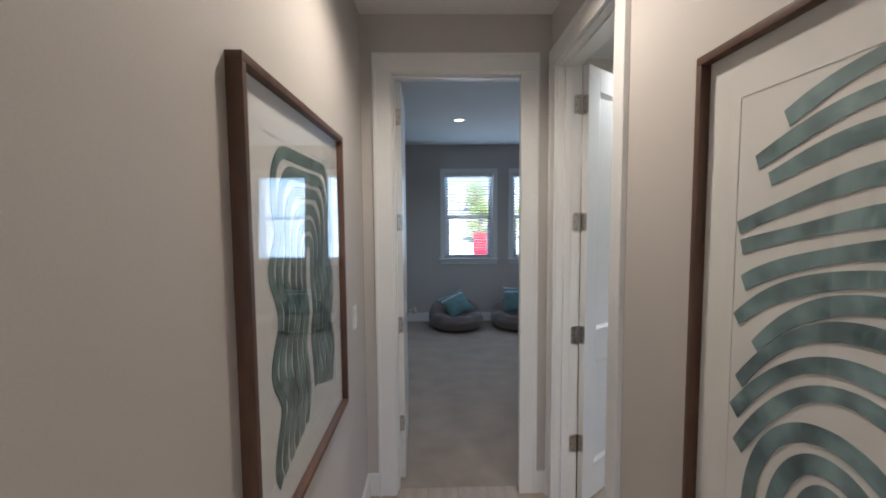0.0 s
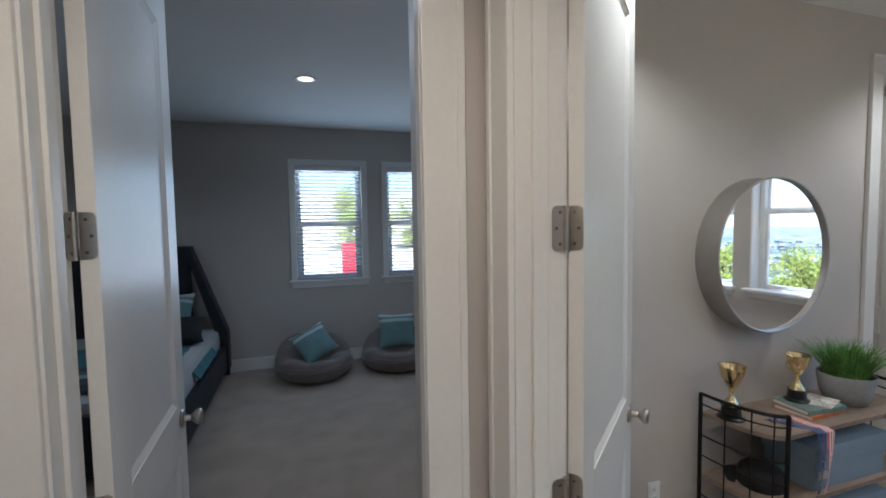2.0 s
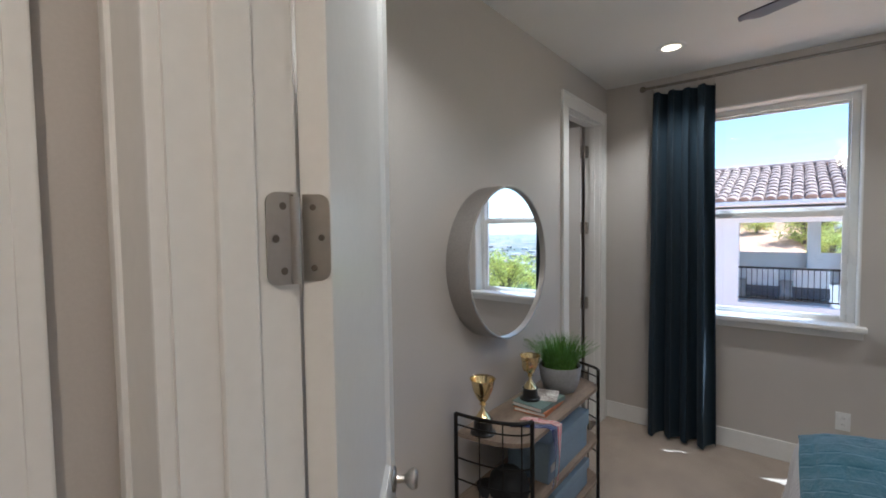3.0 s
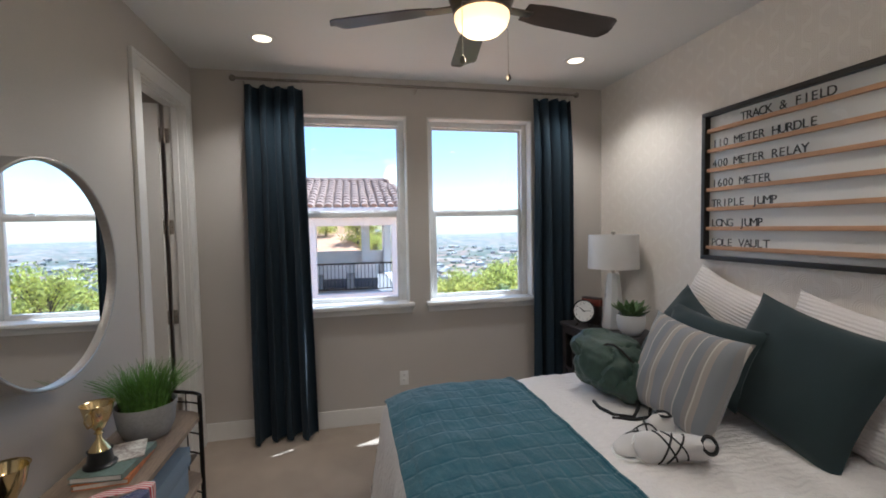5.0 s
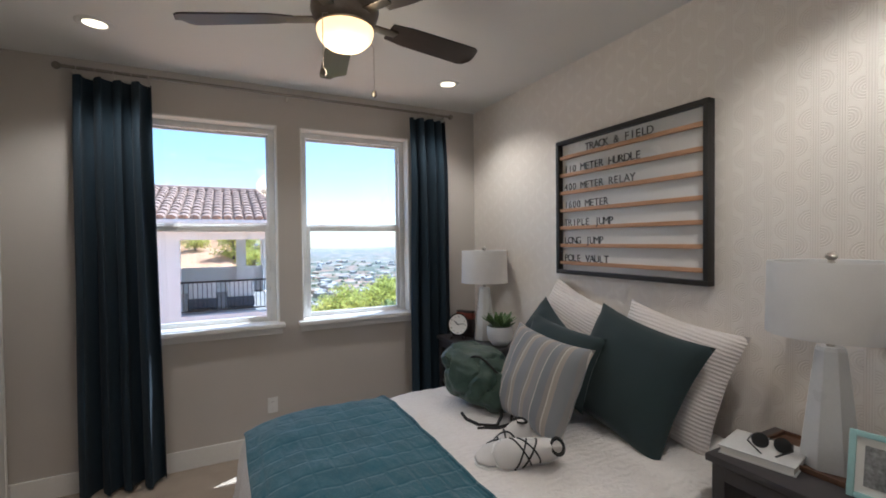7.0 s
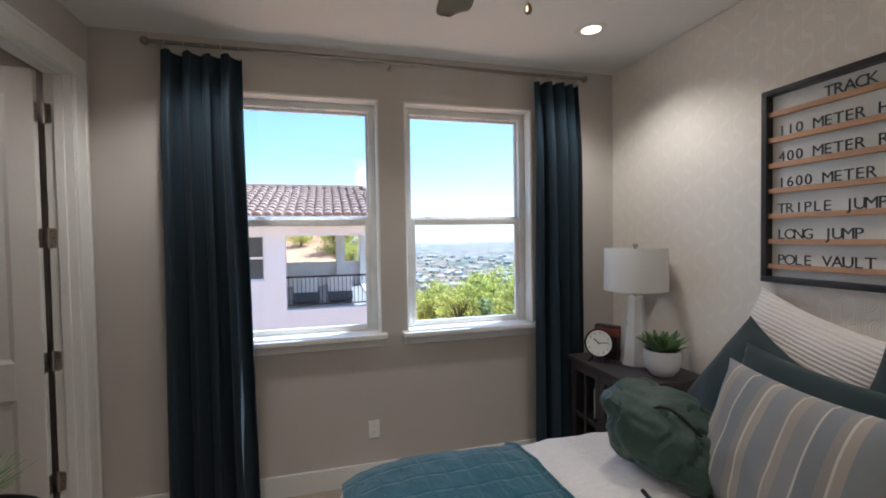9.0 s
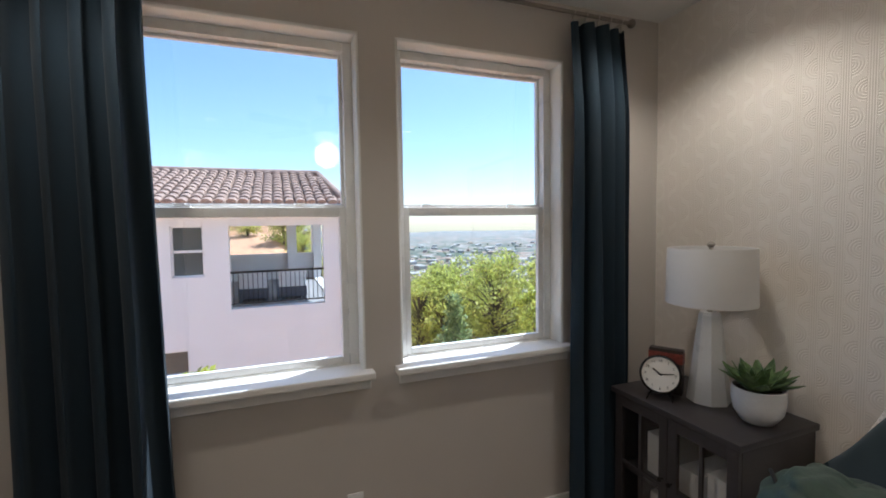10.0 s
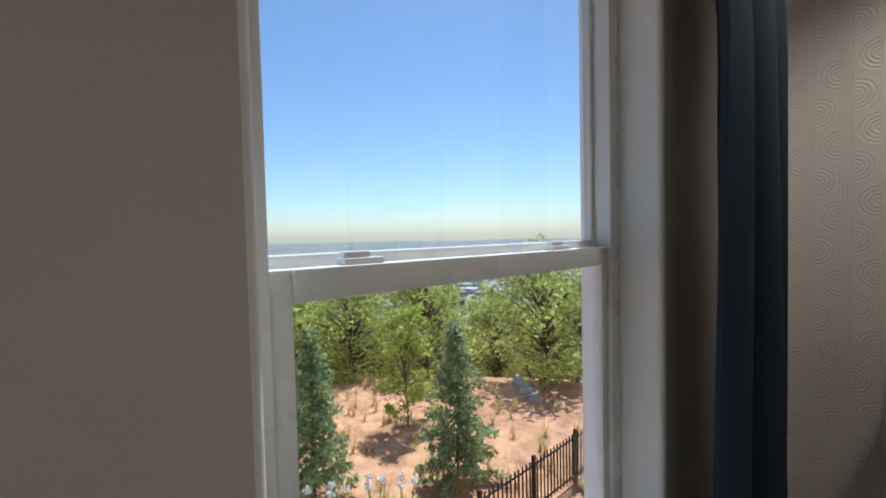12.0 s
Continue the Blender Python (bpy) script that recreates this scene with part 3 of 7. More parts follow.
def door(name, at, width, jamb_turn, label, side):
    d = thing(name, at, label, "door")
    tagged(d, kind="structure")
    t = 0.035
    shift = -t if side < 0 else 0.0
    part("leaf", door_leaf(width), M_TRIM, d, "white painted two-panel leaf", Matrix.Translation((0.022, shift, 0.012)), soft=False)
    for s, y in ((-1, shift), (1, shift + t)):
        bm = lathe([(0, 0), (0.032, 0), (0.033, 0.004), (0.028, 0.009), (0.012, 0.011), (0.010, 0.032), (0.018, 0.040), (0.027, 0.050), (0.0275, 0.060), (0.022, 0.067), (0, 0.069)], 24)
        part("door_knob", bm, M_NICKEL, d, "satin nickel knob", pose(width - 0.045, y, 0.93, 90 if s < 0 else -90, 0, 0))
    for z in HINGE_Z:
        hinge(d, z, jamb_turn, side)
    return d


door("door_1", pose(-0.033, 2.722, 0, 0, 0, 92), 0.705, -90 - 92, "open white two-panel door to the second bedroom", -1)
door("door_2", pose(0.970, 2.469, 0, 0, 0, 40.5), 0.72, 180 - 40.5, "open white two-panel bedroom door", -1)
door("door_3", pose(4.224, 3.391, 0, 0, 0, 92), 0.61, -90 - 92, "open white two-panel closet door", 1)

# ---- oak planks of the hall floor ----
plank_mesh = mesh_of("plank", box(0, 0.176, 0, 1.20, -0.012, 0, 0.0015), M_PLANK, soft=False)
for i in range(6):
    for j in range(6):
        y0 = max(-3.2, -3.6 + 1.204 * j + 0.40 * (i * 2 % 3))
        y1 = min(2.66, -3.6 + 1.204 * (j + 1) + 0.40 * (i * 2 % 3) - 0.003)
        if y1 - y0 < 0.05:
            continue
        ob = new("plank", plank_mesh)
        ob.parent = hall_floor
        ob.location = (-0.21 + 0.1775 * i, y0, 0)
        ob.scale = (1, (y1 - y0) / 1.2, 1)


# ---- outdoors: one sheet of ground, the next house, trees ----
def smoothstep(a, b, x):
    t = min(1, max(0, (x - a) / (b - a)))
    return t * t * (3 - 2 * t)


def ground_z(x, y):
    """Terraced garden by the houses, a hill to the north, a wide valley to the south and east."""
    dx, dy = x - 4, y - 2
    r = math.hypot(dx, dy)
    a = math.degrees(math.atan2(dy, dx))
    hill = smoothstep(-7, -1.5, a) * (1 - smoothstep(150, 178, a))
    z = -3.4
    rise = 0.13 * max(0, r - 15) if r < 120 else 0.13 * 105 + 0.03 * (r - 120)
    fall = -0.33 * max(0, r - 15.5) if r < 30 else -4.79 - 0.36 * (r - 30)
    fall = max(fall, -74 + 3.0 * noise.noise(Vector((x / 160, y / 160, 0))))
    if r > 1500:
        fall += smoothstep(1500, 3600, r) * (10 + 14 * noise.noise(Vector((x / 700, y / 700, 3))))
    z += hill * min(rise, 30) + (1 - hill) * fall
    if r > 12:
        z += 0.25 * noise.noise(Vector((x / 6, y / 6, 1))) * smoothstep(12, 25, r)
    return z


def ground_material():
    m = mat("ground_soil", (0.56, 0.245, 0.11), 0.95, var=0.5, scale=2.2, fine=26, bump=0.8, dist=0.03, tint=(0.66, 0.36, 0.19))
    nt = m.node_tree
    n, l = nt.nodes, nt.links
    p = n["Principled BSDF"]
    co = n.new("ShaderNodeTexCoord")
    xyz = n.new("ShaderNodeSeparateXYZ")
    l.new(co.outputs["Object"], xyz.inputs[0])

    def op(kind, a, b):
        k = n.new("ShaderNodeMath")
        k.operation = kind
        k.use_clamp = kind == "DIVIDE"
        for i, v in enumerate((a, b)):
            if isinstance(v, (int, float)):
                k.inputs[i].default_value = v
            else:
                l.new(v, k.inputs[i])
        return k.outputs[0]
    dist = op("SQRT", op("ADD", op("MULTIPLY", xyz.outputs[0], xyz.outputs[0]), op("MULTIPLY", xyz.outputs[1], xyz.outputs[1])), 0)
    far = n.new("ShaderNodeTexVoronoi")
    far.inputs["Scale"].default_value = 0.035
    l.new(co.outputs["Object"], far.inputs["Vector"])
    patches = n.new("ShaderNodeTexNoise")
    patches.inputs["Scale"].default_value, patches.inputs["Detail"].default_value = 0.006, 8
    l.new(co.outputs["Object"], patches.inputs["Vector"])
    ramp = n.new("ShaderNodeValToRGB")
    ramp.color_ramp.elements[0].color, ramp.color_ramp.elements[1].color = (0.035, 0.06, 0.025, 1), (0.38, 0.27, 0.15, 1)
    ramp.color_ramp.elements[0].position, ramp.color_ramp.elements[1].position = 0.40, 0.62
    l.new(patches.outputs["Fac"], ramp.inputs[0])
    roofs = n.new("ShaderNodeValToRGB")
    roofs.color_ramp.interpolation = "CONSTANT"
    roofs.color_ramp.elements[0].color = (0.40, 0.36, 0.31, 1)
    for pos, c in ((0.30, (0.06, 0.085, 0.045, 1)), (0.70, (0.34, 0.20, 0.14, 1)), (0.85, (0.07, 0.09, 0.05, 1))):
        e = roofs.color_ramp.elements.new(pos)
        e.color = c
    l.new(far.outputs["Color"], roofs.inputs[0])
    town = n.new("ShaderNodeMix")
    town.data_type = "RGBA"
    town.inputs[0].default_value = 0.78
    l.new(ramp.outputs[0], town.inputs[6])
    l.new(roofs.outputs[0], town.inputs[7])
    mix = n.new("ShaderNodeMix")
    mix.data_type = "RGBA"
    l.new(op("DIVIDE", op("SUBTRACT", dist, 32), 60), mix.inputs[0])
    l.new(p.inputs["Base Color"].links[0].from_socket, mix.inputs[6])
    l.new(town.outputs[2], mix.inputs[7])
    tan = n.new("ShaderNodeMix")
    tan.data_type = "RGBA"
    l.new(op("DIVIDE", op("SUBTRACT", xyz.outputs[1], 7.5), 5), tan.inputs[0])
    l.new(mix.outputs[2], tan.inputs[6])
    dry = n.new("ShaderNodeValToRGB")
    dry.color_ramp.elements[0].color, dry.color_ramp.elements[1].color = (0.44, 0.33, 0.22, 1), (0.70, 0.60, 0.46, 1)
    bare = n.new("ShaderNodeTexNoise")
    bare.inputs["Scale"].default_value, bare.inputs["Detail"].default_value = 0.6, 6
    l.new(co.outputs["Object"], bare.inputs["Vector"])
    l.new(bare.outputs["Fac"], dry.inputs[0])
    l.new(dry.outputs[0], tan.inputs[7])
    mix = tan
    # distance haze mixed into the ground colour, growing beyond 250 m
    painted_haze = n.new("ShaderNodeMix")
    painted_haze.data_type = "RGBA"
    l.new(op("MULTIPLY", op("DIVIDE", op("SUBTRACT", dist, 250), 3200), 0.42), painted_haze.inputs[0])
    l.new(mix.outputs[2], painted_haze.inputs[6])
    painted_haze.inputs[7].default_value = (0.33, 0.36, 0.385, 1)
    l.new(painted_haze.outputs[2], p.inputs["Base Color"])
    return m


rings = [0, 4, 7, 9, 10.5] + [12 + 1.6 * i for i in range(20)] + [44 * 1.14 ** i for i in range(1, 36)]
bm = bmesh.new()
SEG = 144
prev = None
for r in rings:
    row = [bm.verts.new((4 + r * math.cos(2 * math.pi * i / SEG), 2 + r * math.sin(2 * math.pi * i / SEG), 0)) for i in range(SEG)] if r else [bm.verts.new((4, 2, 0))]
    for v in row:
        v.co.z = ground_z(v.co.x, v.co.y)
    if prev:
        for i in range(SEG):
            j = (i + 1) % SEG
            bm.faces.new((prev[0], row[i], row[j]) if len(prev) == 1 else (prev[i], row[i], row[j], prev[j]))
    prev = row
ground = struct("ground", bm, ground_material(), "terracotta mulch garden falling to a valley with painted haze", "ground", soft=True)

struct("pavement", box(12.75, 14.02, 0.1, 12.5, -3.6, -3.33, 0.01), mat("pale_concrete_path", (0.42, 0.39, 0.35), 0.9, var=0.12, scale=1.5, fine=60, bump=0.2), "pale concrete path along the foot of the next house", "pavement")
# outer shell of this house under and around the rooms
M_STUCCO = mat("white_stucco", (0.80, 0.80, 0.81), 0.9, var=0.04, scale=2, fine=60, bump=0.25, dist=0.006)
struct("wall_outer_lower", box(-2.72, 4.57, -0.12, 7.05, -3.5, -0.13), M_STUCCO, "white stucco storey below the rooms", "wall")
struct("roof_slab", box(-2.9, 4.62, -3.4, 7.1, H + 0.13, H + 0.35), M_STUCCO, "roof slab over the rooms", "roof")

M_ROOF = mat("clay_roof_tile", (0.27, 0.18, 0.135), 0.85, var=0.35, scale=3, fine=30, bump=0.2, tint=(0.40, 0.285, 0.225))
M_HGLASS = mat("dark_window_glass", (0.10, 0.11, 0.10), 0.08, var=0.2, scale=2, bump=0)
M_DARKRAIL = mat("dark_bronze_rail", (0.02, 0.018, 0.016), 0.5, 0.4, var=0.1)

HX = 14.0
house = thing("neighbour_house", pose(HX, 0.44, -3.35), "white stucco two-storey house with a clay tile roof", "house")
holes = [(3.61 - 0.38, 4.29 - 0.38, 3.83, 5.03), (0.885 - 0.38, 3.08 - 0.38, 3.0, 5.01), (4.01 - 0.38, 4.67 - 0.38, 0.95, 2.12)]
bm = bmesh.new()


def wall_bm(bm, axis, c0, c1, a0, a1, holes, z0, z1):
    ca = sorted({a0, a1, *[h[0] for h in holes], *[h[1] for h in holes]})
    cz = sorted({z0, z1, *[h[2] for h in holes], *[h[3] for h in holes]})
    for p, q in zip(ca, ca[1:]):
        for s, e in zip(cz, cz[1:]):
            if any(h[0] <= p and h[1] >= q and h[2] <= s and h[3] >= e for h in holes):
                continue
            if axis == "x":
                box_bm(bm, c0, c1, p, q, s, e)
            else:
                box_bm(bm, p, q, c0, c1, s, e)
    bmesh.ops.remove_doubles(bm, verts=bm.verts, dist=1e-5)


wall_bm(bm, "x", 0, 0.3, 0, 12, holes, 0, 5.35)
part("front_wall", bm, M_STUCCO, house, soft=False)
# opening in this unseen side added so sun reaches the balcony
bm = bmesh.new()
wall_bm(bm, "y", 0.0, 0.3, 0.3, 7, [(0.5, 6.0, 3.0, 5.1)], 0, 5.35)
part("side_wall", bm, M_STUCCO, house, soft=False)
bm = bmesh.new()
wall_bm(bm, "x", 6.7, 7.0, 0.3, 12, [], 0, 2.8)
wall_bm(bm, "x", 6.7, 7.0, 4.5, 12, [], 2.8, 5.35)
box_bm(bm, 3.9, 6.7, 4.4, 4.6, 2.95, 5.35)
part("rear_wall", bm, M_STUCCO, house, soft=False)
part("balcony_floor", box(0.3, 6.7, 0.3, 4.4, 2.72, 2.95), M_CONCRETE, house)
part("balcony_parapet", box(6.5, 6.7, 0.3, 4.4, 2.95, 3.95), M_STUCCO, house, soft=False)
part("balcony_column", box(6.2, 6.55, 0.9, 1.25, 2.95, 5.35), M_STUCCO, house, soft=False)
part("balcony_soffit", box(0.3, 7.0, 0.3, 12, 5.2, 5.35), M_STUCCO, house, soft=False)
part("fascia", box(-0.5, -0.44, -0.05, 12.4, 5.28, 5.52, 0.01), M_STUCCO, house)
part("gutter", box(-0.6, -0.5, -0.05, 12.4, 5.42, 5.52, 0.02), M_STUCCO, house)
part("soffit_board", box(-0.5, 0, -0.05, 12.4, 5.35, 5.40), M_STUCCO, house, soft=False)
# low hipped roof: deck with rows of curved tiles
RISE, DEPTH = 1.15, 3.9
deck = bmesh.new()
c = [deck.verts.new(v) for v in ((-0.55, -0.06, 5.5), (7.5, -0.06, 5.5), (7.5, 12.5, 5.5), (-0.55, 12.5, 5.5), (DEPTH - 0.55, 0.28, 5.5 + RISE), (DEPTH - 0.55, 12.5, 5.5 + RISE))]
for f in ((0, 1, 4), (0, 4, 5, 3), (1, 2, 5, 4), (2, 3, 5), (0, 3, 2, 1)):
    deck.faces.new([c[i] for i in f])
roof = part("roof", deck, M_ROOF, house, "weathered pink clay barrel tiles", soft=False)


def barrel():
    bm = bmesh.new()
    n = 6
    rows = []
    for s, zz in ((0, 0.0), (0.36, 0.035)):
        rows.append([bm.verts.new((s, -0.11 * math.cos(math.pi * k / n), 0.075 * math.sin(math.pi * k / n) + 0.05 - zz)) for k in range(n + 1)])
    for k in range(n):
        bm.faces.new((rows[0][k], rows[0][k + 1], rows[1][k + 1], rows[1][k]))
    low = bm.verts.new((0, 0, 0.0))
    bm.faces.new([*rows[0], low])
    return bm


tile_mesh = mesh_of("roof_tile", barrel(), M_ROOF)
slope = math.atan2(RISE, DEPTH)
for i in range(11):
    for j in range(26):
        s = i * 0.37
        y = 0.06 + j * 0.25
        if y < s * math.cos(slope) * (0.34 / DEPTH) + 0.04:
            continue
        ob = new("roof_tile", tile_mesh)
        ob.parent = roof
        ob.matrix_basis = pose(-0.58 + s * math.cos(slope), y + random.uniform(-0.01, 0.01), 5.5 + s * math.sin(slope) + random.uniform(0, 0.008), 0, -math.degrees(slope), random.uniform(-1, 1))
bm = bmesh.new()
for i in range(11):
    for j in range(26, 52):
        s = i * 0.37
        m = pose(-0.58 + s * math.cos(slope), 0.06 + j * 0.25, 5.5 + s * math.sin(slope), 0, -math.degrees(slope), 0)
        n0 = len(bm.verts)
        bm.from_mesh(tile_mesh)
        bm.verts.ensure_lookup_table()
        for v in bm.verts[n0:]:
            v.co = m @ v.co
tagged(part("far_roof_tiles", bm, M_ROOF, roof), kind="stuff")
part("ridge_cap", tube([(DEPTH - 0.55, 0.28, 5.5 + RISE + 0.05), (DEPTH - 0.55, 12.4, 5.5 + RISE + 0.05)], 0.11, 10), M_ROOF, roof)
part("hip_cap", tube([(-0.55, -0.06, 5.56), (DEPTH - 0.55, 0.28, 5.5 + RISE + 0.05)], 0.09, 10), M_ROOF, roof)
for h in (holes[0], holes[2]):
    w = part("window", box(0.12, 0.16, h[0], h[1], h[2], h[3]), M_HGLASS, house, "dark glass single-hung window", soft=False)
    bm = bmesh.new()
    m = (h[2] + h[3]) / 2
    for p, q, s, e in ((h[0], h[0] + 0.04, h[2], h[3]), (h[1] - 0.04, h[1], h[2], h[3]), (h[0], h[1], m - 0.03, m + 0.03), (h[0], h[1], h[2], h[2] + 0.04), (h[0], h[1], h[3] - 0.04, h[3])):
        box_bm(bm, 0.06, 0.12, p, q, s, e)
    part("window_frame", bm, M_VINYL, w, soft=False)
h = holes[1]
railing = part("balcony_railing", box(0.06, 0.11, h[0], h[1], 3.86, 3.91), M_DARKRAIL, house, "dark metal balcony railing")
part("bottom_rail", box(0.07, 0.10, h[0], h[1], 3.10, 3.13), M_DARKRAIL, railing)
picket = mesh_of("picket", box(-0.008, 0.008, -0.008, 0.008, 3.13, 3.86), M_DARKRAIL, soft=False)
for i in range(20):
    ob = new("picket", picket)
    ob.parent = railing
    ob.location = (0.085, h[0] + 0.06 + i * (h[1] - h[0] - 0.12) / 19, 0)
part("downpipe", box(-0.07, -0.002, 0.05, 0.12, 0, 5.3, 0.01), M_STUCCO, house)
part("hose_bib", box(-0.08, -0.002, 0.55, 0.62, 0.55, 0.63, 0.01), M_NICKEL, house)
part("vent_cover", box(-0.05, -0.002, 2.3, 2.42, 0.55, 0.68, 0.01), M_STUCCO, house)

M_DECKWHITE = mat("white_outdoor_cushion", (0.75, 0.75, 0.74), 0.9, var=0.05)
M_DECKGREY = mat("grey_wicker", (0.09, 0.10, 0.12), 0.8, var=0.3, scale=20)
for k, y in enumerate((1.25 + 0.38, 2.25 + 0.38)):
    ch = thing("patio_armchair", pose(HX + 1.6, y + 0.06, -0.40, 0, 0, 90), "grey wicker patio armchair with white cushions on the balcony", "armchair", "balcony seating")
    part("seat_frame", box(-0.38, 0.38, -0.36, 0.36, 0.08, 0.36, 0.03), M_DECKGREY, ch)
    part("seat_cushion", box(-0.30, 0.30, -0.34, 0.30, 0.36, 0.50, 0.04), M_DECKWHITE, ch)
    part("backrest", box(-0.36, 0.36, 0.24, 0.36, 0.36, 0.82, 0.04), M_DECKWHITE, ch)
    for s in (-1, 1):
        part("armrest", box(0.30 * s - 0.05, 0.30 * s + 0.05, -0.34, 0.30, 0.50, 0.60, 0.02), M_DECKGREY, ch)
        for q in (-0.3, 0.3):
            part("leg", box(0.32 * s - 0.03, 0.32 * s + 0.03, q - 0.03, q + 0.03, 0.0, 0.08), M_DECKGREY, ch)


# ---- plants outdoors ----
def leaf_material(name, c, tint):
    m = mat(name, c, 0.6, var=0.35, scale=2.0, fine=12, bump=0, tint=tint)
    p = m.node_tree.nodes["Principled BSDF"]
    n, l = m.node_tree.nodes, m.node_tree.links
    geo = n.new("ShaderNodeNewGeometry")
    hs = n.new("ShaderNodeHueSaturation")
    mr = n.new("ShaderNodeMapRange")
    mr.inputs[3].default_value, mr.inputs[4].default_value = 0.7, 1.9
    l.new(geo.outputs["Random Per Island"], mr.inputs[0])
    l.new(mr.outputs[0], hs.inputs["Value"])
    l.new(p.inputs["Base Color"].links[0].from_socket, hs.inputs["Color"])
    l.new(hs.outputs[0], p.inputs["Base Color"])
    tr = n.new("ShaderNodeBsdfTranslucent")
    l.new(hs.outputs[0], tr.inputs[0])
    ad = n.new("ShaderNodeMixShader")
    ad.inputs[0].default_value = 0.5
    l.new(p.outputs[0], ad.inputs[1])
    l.new(tr.outputs[0], ad.inputs[2])
    l.new(ad.outputs[0], n["Material Output"].inputs[0])
    return m


M_OAK = leaf_material("oak_leaf", (0.30, 0.33, 0.08), (0.48, 0.49, 0.14))
M_CONIFER = leaf_material("conifer_needle", (0.19, 0.25, 0.11), (0.30, 0.36, 0.16))
M_LIME = leaf_material("young_leaf", (0.28, 0.33, 0.05), (0.42, 0.44, 0.10))
M_DRY = leaf_material("dry_grass", (0.42, 0.33, 0.14), (0.55, 0.45, 0.22))
M_BARK = mat("tree_bark", (0.13, 0.10, 0.075), 0.9, var=0.3, scale=8, fine=40, bump=0.5)


def leaves_mesh(name, rng, spots, size, material):
    """Small bent leaves round the given spots (centre, radius, count)."""
    verts, faces = [], []
    for c, rad, count in spots:
        for _ in range(count):
            d = rng.normal(size=3)
            d *= rad * rng.random() ** 0.45 / np.linalg.norm(d)
            p = np.array(c) + d * np.array((1, 1, 0.8))
            a, b = rng.normal(size=3), rng.normal(size=3)
            a /= np.linalg.norm(a)
            b -= a * (a @ b)
            b /= np.linalg.norm(b)
            s = size * rng.uniform(0.6, 1.4)
            k = len(verts)
            verts += [tuple(p - a * s), tuple(p + b * s * 0.45), tuple(p + a * s), tuple(p - b * s * 0.45)]
            faces.append((k, k + 1, k + 2, k + 3))
    me = bpy.data.meshes.new(name)
    me.from_pydata(verts, [], faces)
    me.materials.append(material)
    return me


def tree(name, label, seed, height, spread, spots_n, leaf_n, leaf, material, conifer=False, at=None, trunk=None):
    rng = np.random.default_rng(seed)
    t = thing(name, at or Matrix.Identity(4), label, "tree", "garden trees")
    bm = bmesh.new()
    tr = trunk or 0.03 * height
    top = height * (0.95 if conifer else 0.6)
    bend = rng.uniform(-0.05, 0.05, 2) * height
    tube([(bend[0] * (k / 6) ** 2, bend[1] * (k / 6) ** 2, top * k / 6 - 0.15 * (k == 0)) for k in range(7)], [tr * (1 - 0.13 * k) for k in range(7)], 8, bm)
    spots = []
    for k in range(spots_n):
        if conifer:
            f = 0.06 + 0.94 * (k + 0.5) / spots_n
            reach = spread * (1 - f) ** 0.8 * rng.uniform(0.55, 1.05) + 0.04
            a = k * 2.4 + rng.uniform(-0.4, 0.4)
            zc = height * f
            c = (reach * math.cos(a), reach * math.sin(a), zc - 0.15 * reach)
            for q in (0.35, 0.7, 1.0):
                spots.append(((c[0] * q, c[1] * q, zc - 0.15 * reach * q), 0.10 * spread * (1.5 - q) + 0.10, max(3, int(leaf_n * (1.4 - f) / 3))))
        else:
            a, f = rng.uniform(0, 6.283), rng.uniform(0.10, 1.0)
            reach = spread * math.sin(math.pi * min(1, 0.22 + 0.72 * f)) ** 0.6 * rng.uniform(0.3, 1.0)
            c = (reach * math.cos(a), reach * math.sin(a), height * f)
            spots.append((c, spread * rng.uniform(0.18, 0.34), leaf_n))
        s = (bend[0] * 0.4, bend[1] * 0.4, min(top * 0.95, max(0.1, c[2] * (0.97 if conifer else 0.6))))
        m = tuple((s[i] + c[i]) / 2 + (0.04 * height if i == 2 and not conifer else 0) for i in range(3))
        tube([s, m, c], [tr * 0.30, tr * 0.2, tr * 0.07], 5, bm)
    part("trunk", bm, M_BARK, t)
    crown = new("crown", leaves_mesh("crown", rng, spots, leaf, material))
    crown.parent = t
    return t


def on_ground(x, y, turn=0, k=1.0):
    return pose(x, y, ground_z(x, y), 0, 0, turn) @ Matrix.Diagonal((k, k, k, 1))


def place(ob, x, y, turn, k):
    ob.matrix_basis = on_ground(x, y, turn, k)
    return ob


oaks = [tree("oak_tree", "broad oak with olive green leaves on the slope", 11 + i, 5.0, 2.4, 60, 84, 0.10, M_OAK) for i in range(3)]
young = [tree("young_redwood", "young conifer with dark green sprays in red mulch", 31 + i, 3.3, 0.98, 64, 110, 0.055, M_CONIFER, True, trunk=0.035) for i in range(2)]
lime = tree("sapling", "young tree with bright yellow-green leaves in the garden", 41, 3.1, 0.85, 44, 100, 0.055, M_LIME, trunk=0.03)
place(young[0], 12.0, -1.85, 20, 1.0)
place(young[1], 10.45, -4.25, 70, 1.0)
place(lime, 13.3, -5.1, 0, 1.05)
for x, y, k, turn in ((9.1, 3.35, 0.95, 40),):
    copy_thing(lime, on_ground(x, y, turn, k))
rng = np.random.default_rng(5)
spots = []
for i in range(46):
    a = rng.uniform(-66, -4)
    r = rng.uniform(20, 44)
    spots.append((4 + r * math.cos(radians(a)), 2 + r * math.sin(radians(a)), rng.uniform(0.8, 1.25)))
